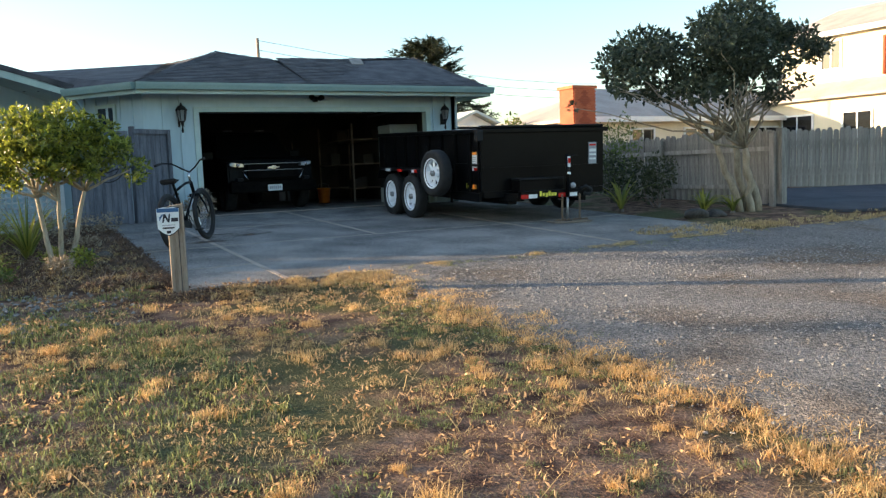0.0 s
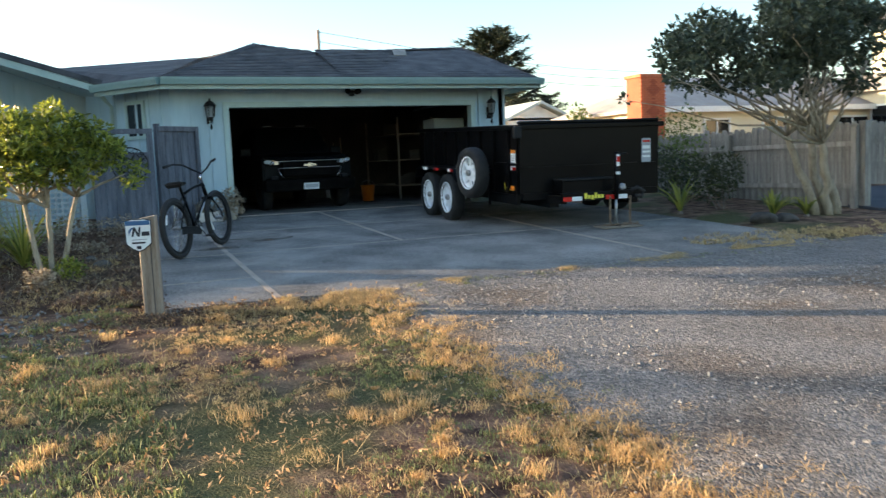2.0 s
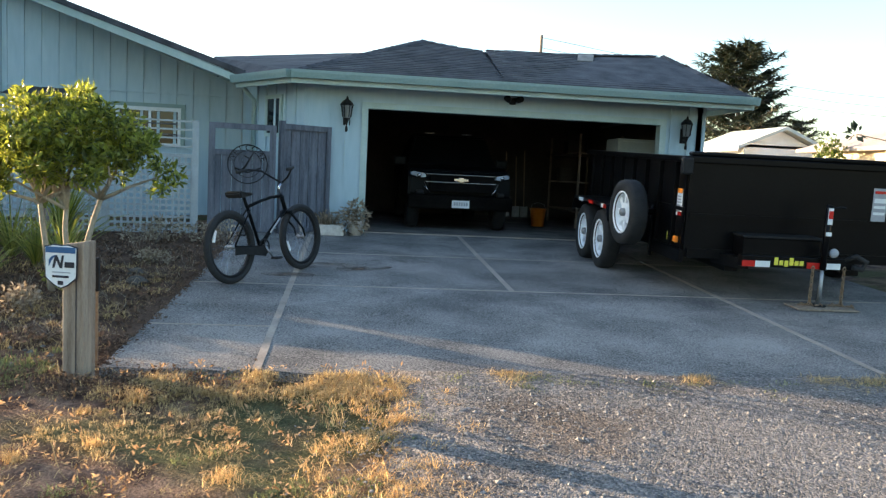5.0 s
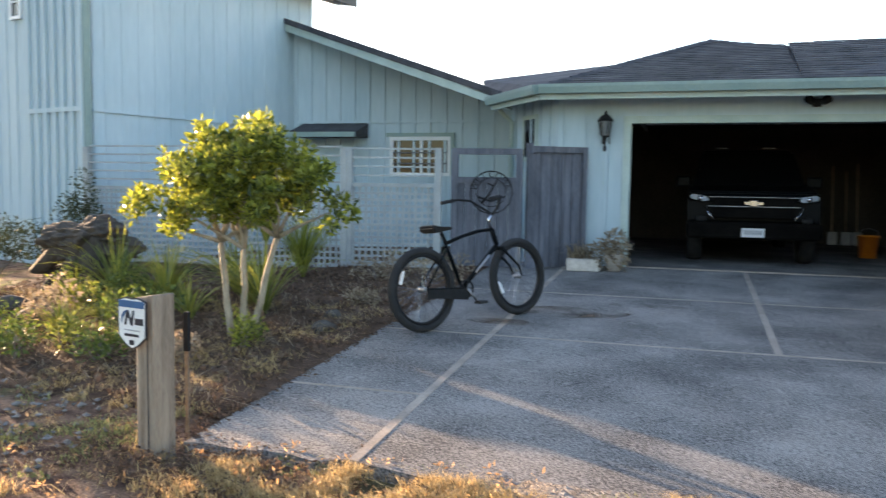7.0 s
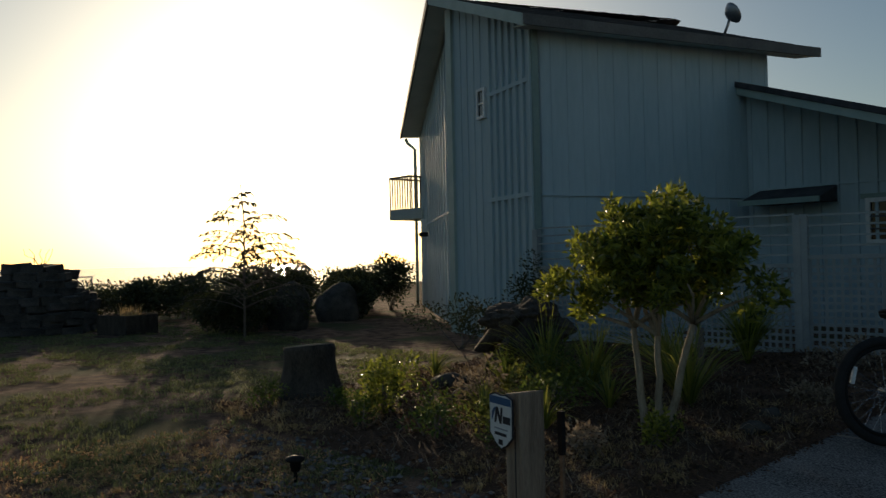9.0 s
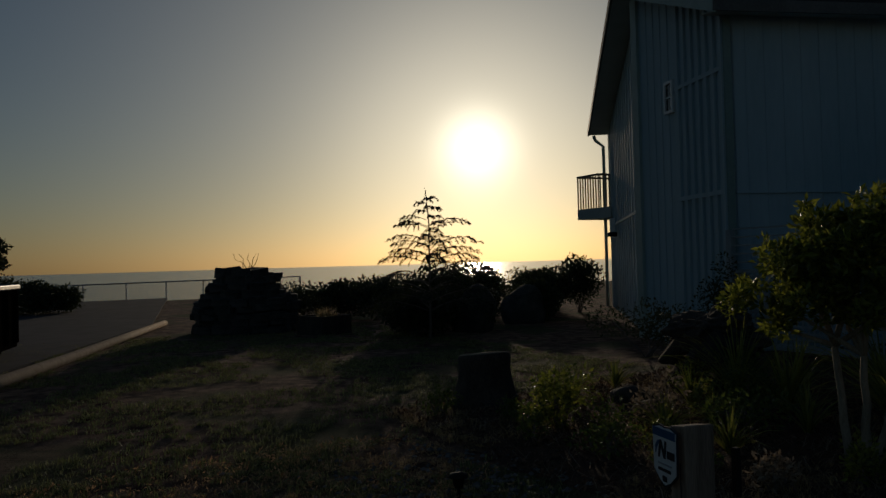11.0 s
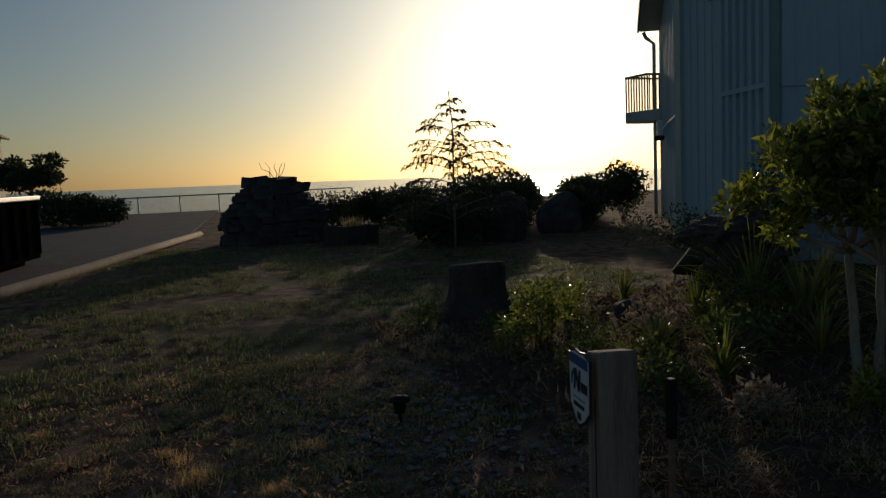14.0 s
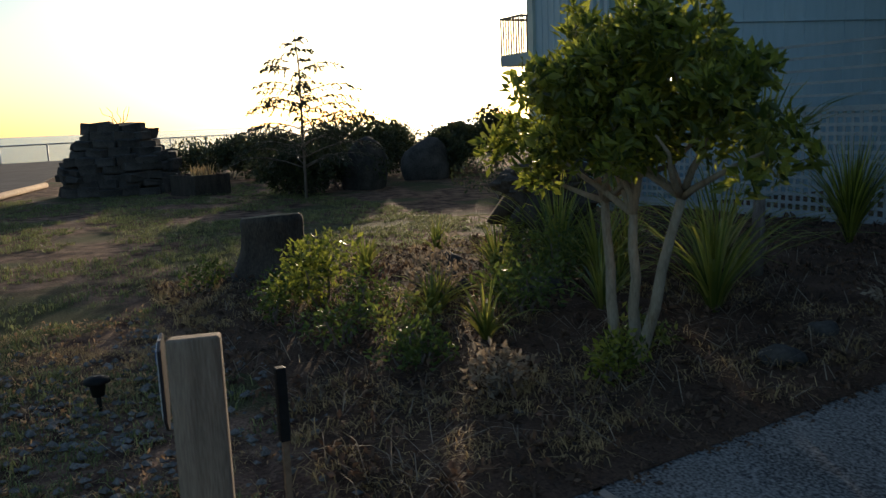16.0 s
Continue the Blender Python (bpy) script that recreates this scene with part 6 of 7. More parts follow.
for v in bm.verts:
    v.co.z += .04 * v.co.x / .3
part("cut_face", bm, M_cutwood, sp, "pale sawn top")
dr = empty("driftwood_root", pose(-5.6, -3.7, G(-5.6, -3.7) - .05) @ Matrix.Diagonal((1.25, 1.25, 1.25, 1)), "dark twisted driftwood root in the bed", "driftwood")
bm = bmesh.new()
bmesh.ops.create_icosphere(bm, subdivisions=5, radius=.24, matrix=Matrix.Translation((0, 0, .52)))
for v in bm.verts:
    d = v.co - Vector((0, 0, .52))
    v.co += d * (.5 * noise.noise(v.co * 4) + .45 * abs(noise.noise(Vector((v.co.x * 12, v.co.y * 12, v.co.z * 5)))) + .2 * noise.noise(v.co * 25))
    v.co.x *= 1.5
    v.co.z = .5 + (v.co.z - .5) * .7
part("burl", bm, M_drift, dr)
for a, l_ in ((.2, .5), (1.5, .32), (2.7, .55), (3.6, .45), (4.6, .34), (5.6, .48)):
    bm = bmesh.new()
    limb(bm, (math.cos(a) * .2, math.sin(a) * .14, .55), (math.cos(a) * l_, math.sin(a) * l_, -.02), .11, .045, .16, 9, 7)
    part("root", bm, M_drift, dr)


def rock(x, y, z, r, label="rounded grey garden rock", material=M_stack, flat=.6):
    bm = bmesh.new()
    bmesh.ops.create_icosphere(bm, subdivisions=3, radius=r)
    s = rnd.uniform(0, 50)
    for v in bm.verts:
        v.co *= 1 + .32 * noise.noise(v.co / r * 1.1 + Vector((s, s, s)))
        v.co.z *= flat
    for f in bm.faces:
        f.smooth = True
    o = part("garden_rock", bm, material)
    o.location = (x, y, z + r * flat * .4)
    return tagged(o, label, "rock", "garden rocks")


for x, y, r in ((6.95, -5.4, .2), (7.3, -5.52, .16), (-2.25, -4.7, .1), (-2.4, -4.2, .09), (-4.3, -4.7, .16), (-4.9, -5.15, .2), (-5.65, -4.8, .2)):
    rock(x, y, G(x, y) if x < 0 else slope(y) - .03, r)
# small lantern lamp in the lawn
gl = empty("path_light", pose(-3.9, -7.66, G(-3.9, -7.66) - .03), "low dark solar path light with a capped head", "path light")
bm = bmesh.new()
tube(bm, [(0, 0, 0), (0, 0, .14)], .012)
part("stem", bm, M_metalblk, gl)
bm = bmesh.new()
lathe(bm, [(.03, .1), (.04, .16), (.065, .17), (.06, .19), (.02, .205)], 14)
part("head", bm, M_metalblk, gl)

# ---------------------------------------------------------------- seaward side
kb = empty("log_kerb", pose(0, 0, 0), "long pale log laid as a kerb beside the lane", "log")
bm = bmesh.new()
tube(bm, [(-8.4, -11.95, -.24), (-11.5, -10.6, -.24), (-14.3, -9.65, -.24), (-17.3, -8.7, -.24), (-21.9, -7.2, -.24)], .1, 10, .08)
part("log", bm, M_cutwood, kb)
# black steel bin
bn = empty("waste_container", pose(-16.2, -10.55, -.27, 0, 0, -11.8), "black steel waste container with ribbed sides", "container")
part("side", boxm(0, -.05, .12, 5.6, 0, 1.18), M_matblack, bn)
part("side", boxm(0, -2.0, .12, 5.6, -1.95, 1.18), M_matblack, bn)
part("end", boxm(0, -1.95, .12, .05, -.05, 1.18), M_matblack, bn)
part("end", boxm(5.55, -1.95, .12, 5.6, -.05, 1.18), M_matblack, bn)
part("bottom", boxm(.05, -1.95, .12, 5.55, -.05, .17), M_matblack, bn)
part("rim", boxm(-.06, -.06, 1.18, 5.66, .06, 1.27, bevel=.02), M_steel, bn, "worn steel rim")
part("rim", boxm(-.06, -2.06, 1.18, 5.66, -1.94, 1.27, bevel=.02), M_steel, bn)
part("rim", boxm(-.06, -1.94, 1.18, .06, -.06, 1.27, bevel=.02), M_steel, bn)
for k in range(9):
    part("rib", boxm(.1 + k * .62, .0, .2, .18 + k * .62, .06, 1.18, bevel=.01), M_matblack, bn)
for y in (-.3, -1.7):
    part("skid", boxm(.2, y - .08, 0, 5.4, y + .08, .12), M_matblack, bn)
ht = empty("concrete_block", pose(-11.0, -11.2, -.27), "pale sloping concrete block beside the lane", "block")
bm = bmesh.new()
prism(bm, [(-.25, 0), (.35, 0), (.2, .42), (-.2, .46)], -.3, .3)
part("block", bm, M_concrete, ht)
# stacked stone pile
pl_ = empty("stone_stack", pose(-18.3, -5.82, -.3) @ Matrix.Diagonal((1.08, 1.08, .93, 1)), "rough stacked stone mound on the lawn", "stone mound")
k = 0
for lay in range(9):
    z = lay * .17
    r = rnd.uniform(.98, 1.2) * (1 - (lay / 11.5) ** 1.6)
    n_ = max(int(2 * math.pi * r / .36), 4)
    for i in range(n_):
        a = i * 2 * math.pi / n_ + lay * .4
        bm = bmesh.new()
        sz = rnd.uniform(.75, 1.3)
        box(bm, -.22 * sz, -.2, 0, .22 * sz, .2, .165 * rnd.uniform(.8, 1.5), bevel=.025)
        for v in bm.verts:
            v.co += Vector((noise.noise(v.co * 5 + Vector((k, 0, 0))), noise.noise(v.co * 5 + Vector((0, k, 0))), noise.noise(v.co * 5 + Vector((0, 0, k))))) * .05
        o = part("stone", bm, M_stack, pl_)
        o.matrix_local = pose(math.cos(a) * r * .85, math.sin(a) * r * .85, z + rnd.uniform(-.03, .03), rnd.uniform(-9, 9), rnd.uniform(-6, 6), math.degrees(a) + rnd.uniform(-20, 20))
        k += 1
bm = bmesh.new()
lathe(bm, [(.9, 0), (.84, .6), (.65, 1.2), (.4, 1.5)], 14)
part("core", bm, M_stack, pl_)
bm = bmesh.new()
for k in range(5):
    limb(bm, (0, .1, 1.45), (rnd.uniform(-.3, .3), rnd.uniform(-.3, .3), 1.95), .012, .004, .1, 5, 4)
part("dead_twig", bm, M_barkdark, pl_)
bx = empty("wooden_planter", pose(-16.2, -4.6, -.3, 0, 0, 20), "low dark wooden planter box on the lawn", "planter")
for a in ((-.45, -.4, 0, .45, -.36, .4), (-.45, .36, 0, .45, .4, .4), (-.45, -.36, 0, -.41, .36, .4), (.41, -.36, 0, .45, .36, .4)):
    part("side_board", boxm(*a), M_drift, bx)
part("soil", boxm(-.41, -.36, 0, .41, .36, .34), M_lawn, bx)
blades("dry_stems", [(rnd.uniform(-.3, .3), rnd.uniform(-.3, .3), .33, 1) for _ in range(12)], 8, .3, .008, M_drygrass, .6, bx)
# hedge of seaside shrubs
for x, y, r, h in ((-20.3, -3.0, .9, .9), (-19.2, -2.1, 1.1, 1.05), (-18.0, -1.3, 1.1, 1.2), (-17.4, -.3, 1.1, 1.2), (-18.6, .9, 1.0, 1.05), (-17.7, 1.9, 1.0, 1.1), (-19.2, 3.0, .9, 1.0), (-17.6, 3.2, .7, 1.2), (-21.9, -3.4, 1.2, .85), (-24.1, -.3, 1.5, .85), (-22.6, 2.5, 1.4, .95), (-15.0, -2.1, .9, .8), (-14.5, -3.3, .8, .7), (-23, 4.8, 1.2, .95), (-15.9, .9, .7, .8)):
    shrub("seaside_shrub", x, y, G(x, y) - .05, r, h * 1.3, 3600, M_hedge, "dark wind-clipped seaside shrub", .1, "shrub", 7)
for x, y, r, h in ((-31.5, -11.2, 1.5, 1.6), (-31, -9.9, 1.1, 1.2)):
    shrub("seaside_shrub", x, y, G(x, y) - .05, r, h, 5000, M_hedge, "large dark clipped shrub by the lane", .13, "shrub", 8)
for x, y, s in ((-15.7, .2, .5), (-14.6, -1.7, .5)):
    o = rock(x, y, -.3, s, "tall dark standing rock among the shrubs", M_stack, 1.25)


def conifer(name, x, y, z, h, r, label, layers, per, lean=.25, droop=.15, material=M_needle, dens=26, nl=.16, taper=.8, thin=1.0):
    t = tree_thing(name, x, y, z, label)
    bm = bmesh.new()
    tube(bm, [(0, 0, -.2), (.02 * h, 0, h * .5), (0, .01 * h, h)], .028 * h * thin, 8, .004)
    V, F = [], []
    for i in range(layers):
        u = i / layers
        zc = h * (.12 + .85 * u)
        R = r * (1 - u) ** taper * rnd.uniform(.75, 1.15) + .05 * r
        for j in range(per):
            a = rnd.uniform(0, 2 * math.pi)
            o = Vector((math.cos(a), math.sin(a), 0))
            L = R * rnd.uniform(.6, 1.15)
            p0 = Vector((0, 0, zc))
            tip = p0 + o * L + Vector((0, 0, L * (lean - droop * rnd.uniform(.5, 1.8))))
            pts = [p0.lerp(tip, q) + Vector((0, 0, -droop * L * math.sin(math.pi * q) * .5)) for q in (0, .35, .7, 1)]
            tube(bm, pts, (.009 * h * (1 - u) + .004) * thin, 5, .003)
            for q in range(dens):
                s = rnd.uniform(.15, 1.02)
                i0 = min(int(s * 3), 2)
                p = pts[i0].lerp(pts[i0 + 1], s * 3 - i0)
                d = (o * .7 + Vector((rnd.uniform(-1, 1), rnd.uniform(-1, 1), rnd.uniform(-.5, .4)))).normalized()
                sd = d.cross(Vector((rnd.uniform(-1, 1), rnd.uniform(-1, 1), 1))).normalized()
                ln = nl * rnd.uniform(.6, 1.3)
                b0 = len(V)
                V += [tuple(p - sd * ln * .1), tuple(p + sd * ln * .1), tuple(p + d * ln)]
                F.append((b0, b0 + 1, b0 + 2))
    part("trunk", bm, M_barkdark, t)
    quads_mesh("foliage", V, F, material, t)
    return t


def young_spruce(x, y, z, h, r, label):
    """Open young spruce: whorls of arching boughs with drooping needled twigs."""
    t = tree_thing("young_spruce", x, y, z, label)
    trunk = bmesh.new()
    tube(trunk, [(0, 0, -.2), (.03, 0, h * .45), (.01, .02, h * .8), (-.03, -.02, h)], .03, 8, .006)
    part("trunk", trunk, M_barkdark, t)
    V, F = [], []

    def needles(a, c, n, ln):
        for q in range(n):
            p = a.lerp(c, rnd.uniform(0, 1.05))
            d = ((c - a).normalized() * .9 + Vector((rnd.uniform(-1, 1), rnd.uniform(-1, 1), rnd.uniform(-.8, .5)))).normalized()
            sd = d.cross(Vector((rnd.uniform(-1, 1), rnd.uniform(-1, 1), 1))).normalized() * ln * .17
            b0 = len(V)
            V.extend([tuple(p - sd), tuple(p + sd), tuple(p + d * ln * rnd.uniform(.6, 1.2))])
            F.append((b0, b0 + 1, b0 + 2))

    for i in range(13):
        u = i / 13
        for j in range(4 if u < .75 else 3):
            a = i * 1.1 + j * 2 * math.pi / (4 if u < .75 else 3) + rnd.uniform(-.45, .45)
            o = Vector((math.cos(a), math.sin(a), 0))
            side = Vector((-o.y, o.x, 0))
            L = r * ((1 - u) ** .85 + .04) * rnd.uniform(.45, 1.15)
            zb = h * (.2 + .78 * u) + rnd.uniform(-.06, .06)
            pts = [Vector((0, 0, zb)) + o * L * q + Vector((0, 0, L * (.42 * q - .36 * q * q * q))) + side * L * .06 * math.sin(q * 5 + i) for q in (0, .25, .5, .75, 1)]
            bough = bmesh.new()
            tube(bough, pts, .006 + .008 * (1 - u), 5, .003)
            n = max(3, int(L / .085))
            for k in range(n):
                q = .22 + .78 * (k + rnd.random()) / n
                i0 = min(int(q * 4), 3)
                p = pts[i0].lerp(pts[i0 + 1], q * 4 - i0)
                tl = (.1 + .3 * L * (1.1 - q)) * rnd.uniform(.6, 1.1)
                d = (o * .75 + side * (.8 if k % 2 else -.8) * rnd.uniform(.5, 1.1)).normalized()
                m = p + d * tl * .55 + Vector((0, 0, tl * .06))
                e = p + d * tl + Vector((0, 0, -tl * rnd.uniform(.2, .55)))
                tube(bough, [p, m, e], .005, 4, .002)
                needles(p, m, 16, .055)
                needles(m, e, 22, .055)
            needles(pts[1], pts[4], 50, .055)
            part("bough", bough, M_barkdark, t)
    needles(Vector((0, 0, h * .8)), Vector((-.03, -.02, h)), 26, .05)
    quads_mesh("needles", V, F, M_needle, t)


young_spruce(-13.4, -3.35, G(-13, -3) - .05, 2.95, 1.75, "thin young spruce with sparse drooping branches")
conifer("cypress", 22.3, 33.6, -.4, 9.9, 3.6, "large dark wind-shaped cypress behind the garage", 24, 12, .55, .1, M_needle, 80, .5, .34)
conifer("cypress", 28.4, 36.8, -.4, 6.2, 2.4, "dark wind-shaped cypress behind the garage", 12, 9, .5, .12, M_needle, 60, .4, .5)


def far_tree(name, x, y, z, h, r, label, n=4800, size=.24, material=M_hedge):
    t = tree_thing(name, x, y, z, label)
    bm = bmesh.new()
    cl = [(rnd.uniform(-.7, .7) * r, rnd.uniform(-.7, .7) * r, h * rnd.uniform(.6, .92), r * rnd.uniform(.3, .5), r * rnd.uniform(.3, .5), h * rnd.uniform(.08, .16)) for _ in range(12)]
    limb(bm, (0, 0, -.3), (0, 0, h * .55), .05 * h, .03 * h, .05)
    for c in cl:
        limb(bm, (0, 0, h * .5), c[:3], .02 * h, .006 * h, .08, 6, 4)
    part("trunk", bm, M_barkdark, t)
    leaves("crown", cl, n, size, material, t)
    return t


far_tree("shore_tree", -44.5, -13.2, -.5, 3.3, 1.7, "flat-topped dark shore tree beyond the lane")
far_tree("round_tree", 34.4, 1.6, -.3, 5.0, 1.9, "clipped round-headed tree beside the neighbour house", 2400, .2, M_shrub)
shrub("neighbour_bush", 18.2, 17.0, -.3, 1.0, 3.6, 1500, M_shrub, "rounded green bush beyond the garage", .18)

# chain-link fence at the cliff edge
cf = empty("chain_link_fence", pose(0, 0, 0), "chain-link fence with round posts along the bluff", "fence")
a, b_ = Vector((-43.6, -12.6, -1)), Vector((-49.9, 4.7, -1.3))
for i in range(9):
    p = a.lerp(b_, i / 8)
    bm = bmesh.new()
    tube(bm, [(p.x, p.y, G(p.x, p.y) - .2), (p.x, p.y, .5)], .04, 8)
    part("post", bm, M_galv, cf)
bm = bmesh.new()
tube(bm, [(a.x, a.y, .48), (b_.x, b_.y, .48)], .035, 8)
part("top_rail", bm, M_galv, cf)
bm = bmesh.new()
n_ = 150
for i in range(n_):
    for s in (-1, 1):
        p = a.lerp(b_, i / n_)
        e = a.lerp(b_, min(max((i + s * 13) / n_, 0), 1))
        tube(bm, [(p.x, p.y, -1.1), (e.x, e.y, .46)], .004, 3, cap=False)
part("mesh_wire", bm, M_galv, cf)


# ---------------------------------------------------------------- neighbours
def house(name, x0, y0, x1, y1, z0, eave, ridge, label, along="x", wallmat=None, roofmat=None, hip=0.0):
    h = empty(name, pose(0, 0, 0), label, "house")
    part("wall", boxm(x0, y0, z0, x1, y1, eave), wallmat or M_cream, h)
    o = .5
    bm = bmesh.new()
    if along == "x":
        ym = (y0 + y1) / 2
        slab_poly(bm, [(x0 - o, y0 - o, eave - .1), (x1 + o, y0 - o, eave - .1), (x1 + o, ym, ridge), (x0 - o + hip, ym, ridge)], .14)
        slab_poly(bm, [(x1 + o, y1 + o, eave - .1), (x0 - o, y1 + o, eave - .1), (x0 - o + hip, ym, ridge), (x1 + o, ym, ridge)], .14)
        if hip:
            slab_poly(bm, [(x0 - o, y1 + o, eave - .1), (x0 - o, y0 - o, eave - .1), (x0 - o + hip, ym, ridge)], .14)
        part("roof", bm, roofmat or M_lightroof, h)
        for x in ((x1 - .1,) if hip else (x0, x1 - .1)):
            bm = bmesh.new()
            prism(bm, [(y0, eave - .12), (y1, eave - .12), (ym, ridge - .16)], x, x + .1, "x")
            part("gable", bm, wallmat or M_cream, h)
        part("fascia", boxm(x0 - o, y0 - o - .04, eave - .32, x1 + o, y0 - o, eave - .08), M_white, h)
    else:
        xm = (x0 + x1) / 2
        slab_poly(bm, [(x0 - o, y1 + o, eave - .1), (x0 - o, y0 - o, eave - .1), (xm, y0 - o, ridge), (xm, y1 + o, ridge)], .14)
        slab_poly(bm, [(x1 + o, y0 - o, eave - .1), (x1 + o, y1 + o, eave - .1), (xm, y1 + o, ridge), (xm, y0 - o, ridge)], .14)
        part("roof", bm, roofmat or M_lightroof, h)
        for y in (y0, y1 - .1):
            bm = bmesh.new()
            prism(bm, [(x0, eave - .12), (x1, eave - .12), (xm, ridge - .16)], y, y + .1, "y")
            part("gable", bm, wallmat or M_cream, h)
        part("fascia", boxm(x0 - o - .04, y0 - o, eave - .32, x0 - o, y1 + o, eave - .08), M_white, h)
    return h


def house_window(h, p, u, w, z0, z1, out, frame=.09):
    """Window in a wall: p its start, u the way along the wall, out the way outwards."""
    p, u, out = Vector(p), Vector(u), Vector(out)
    def q(a, b, z, zz, d0, d1):
        bm = bmesh.new()
        A, B = p + u * a, p + u * b
        slab_poly(bm, [(A.x + out.x * d1, A.y + out.y * d1, z), (B.x + out.x * d1, B.y + out.y * d1, z), (B.x + out.x * d1, B.y + out.y * d1, zz), (A.x + out.x * d1, A.y + out.y * d1, zz)], d1 - d0, -out)
        return bm
    win = part("window", q(0, w, z0, z1, .0, .02), M_darkglass, h)
    part("frame", q(-frame, 0, z0 - frame, z1 + frame, 0, .07), M_white, win)
    part("frame", q(w, w + frame, z0 - frame, z1 + frame, 0, .07), M_white, win)
    part("frame", q(0, w, z1, z1 + frame, 0, .07), M_white, win)
    part("sill", q(0, w, z0 - frame, z0, 0, .1), M_white, win)
    part("mullion", q(w / 2 - .03, w / 2 + .03, z0, z1, 0, .05), M_white, win)


h1 = house("neighbour_bungalow", 19.3, 13.2, 38, 20, -.4, 2.8, 4.35, "cream single-storey neighbour house with a pale shingle roof", hip=4.0)
for x, w_ in ((22.1, 1.3), (25.4, 1.5), (29.8, 2.2), (34.5, 1.4)):
    house_window(h1, (x, 13.2, 0), (1, 0, 0), w_, .9, 2.15, (0, -1, 0))
h2 = house("neighbour_house", 33.3, -6.2, 44, 14.1, -.4, 6.75, 8.65, "cream two-storey neighbour house with a pale roof band", "y")
bm = bmesh.new()
slab_poly(bm, [(33.3, 14.7, 4.25), (33.3, -6.7, 4.25), (31.4, -6.7, 3.45), (31.4, 14.7, 3.45)], .14)
part("pent_roof", bm, M_lightroof, h2)
part("lower_wall", boxm(31.9, -6.2, -.4, 33.3, 14.1, 3.45), M_cream, h2)
for y, w_ in ((11.7, 1.0), (6.0, 1.3), (.8, 1.3)):
    house_window(h2, (33.3, y, 0), (0, -1, 0), w_, 4.9, 6.2, (-1, 0, 0))
for y, w_ in ((12.9, 1.7), (9.5, 1.4), (4.8, 1.6)):
    house_window(h2, (31.9, y, 0), (0, -1, 0), w_, 1.2, 2.6, (-1, 0, 0))
bm = bmesh.new()
tube(bm, [(33.24, 8.4, 4.3), (33.24, 8.4, 6.1)], .08)
part("vent_pipe", bm, M_brickdark, h2)
h3 = house("far_gable_house", 17.3, 22.2, 20.7, 26.6, -.4, 2.9, 3.75, "small pale blue gabled house beyond the garage", "y", M_white, M_soffit)
h4 = house("shore_house", -64.5, -23.6, -53.5, -16.7, -6, 4.95, 5.5, "cream flat-roofed house beyond the lane by the shore", "x")
for y in (-17.7, -19.3, -21.1):
    house_window(h4, (-53.5, y, 0), (0, -1, 0), .7, 1.8, 2.9, (1, 0, 0))
bm = bmesh.new()
tube(bm, [(-55.7, -19.1, 4.9), (-55.7, -19.1, 7.1)], .14)
part("flue", bm, M_metalblk, h4)

# brick chimney with diamond pattern
ch = empty("brick_chimney", pose(16.95, 10.8, -.16) @ Matrix.Diagonal((.84, 1, 1, 1)), "red brick chimney with raised diamond pattern", "chimney")
part("core", boxm(.02, .02, -.4, 1.35, .9, 3.88), M_brickdark, ch)
part("cap", boxm(-.06, -.06, 3.86, 1.43, .98, 3.98, bevel=.01), M_brick, ch)
bm = bmesh.new()
box(bm, -.0, -.0, 0, .185, .06, .06)
me_a = bpy.data.meshes.new("brick")
bm.to_mesh(me_a)
bm.free()
me_a.materials.append(M_brick)
me_b = me_a.copy()
me_b.materials.clear()
me_b.materials.append(M_brickdark)
for r_ in range(26):
    z = 2.05 + r_ * .0695
    for c in range(7):
        x = c * .196 - (.098 if r_ % 2 else 0)
        if -.01 <= x <= 1.2:
            d = abs(x + .09 - .68) / .42 + abs((z - 3.38)) / .36
            d2 = abs(x + .09 - .68) / .42 + abs((z - 2.55)) / .36
            o = new("brick", me_b if d < 1 or d2 < 1 else me_a)
            o.parent = ch
            o.matrix_local = pose(x, -.035 - (.012 if d < 1 or d2 < 1 else 0), z)
# utility pole and wires
up = empty("utility_pole", pose(8.0, 23.5, -.4), "thin wooden utility pole behind the roof", "utility pole")
bm = bmesh.new()
tube(bm, [(0, 0, 0), (0, 0, 7.7)], .1, 10, .07)
part("pole", bm, M_post, up)
for k in range(3):
    cu = empty("overhead_wire", pose(0, 0, 0), "thin dark overhead wire", "wire", "overhead wires")
    bm = bmesh.new()
    tube(bm, [(8.0 + (x * 40), 23.5 + x * 3, 7.2 - k * .45 - 1.6 * math.sin(math.pi * x)) for x in np.linspace(0, 1, 9)], .012, 4)
    part("cable", bm, M_metalblk, cu)

# ---------------------------------------------------------------- grass, stones, litter
def in_lawn(x, y):
    if x < -1.79 and y > -6.95 + .25 * noise.noise((x * 1.7, 3, 0)) and x > -6.95:
        return False
    return (x < lawn_edge(y) + .12) if y < -7.3 else x < -2.0


def scatter(n, x0, x1, y0, y1, test, s0, s1):
    out = []
    while len(out) < n:
        x, y = rnd.uniform(x0, x1), rnd.uniform(y0, y1)
        if test(x, y):
            out.append((x, y, G(x, y) - .025, rnd.uniform(s0, s1)))
    return out


def patch(k, lo):
    return lambda x, y: in_lawn(x, y) and noise.noise((x * .9, y * .9, k)) + .6 * noise.noise((x * 3, y * 3, k)) > lo


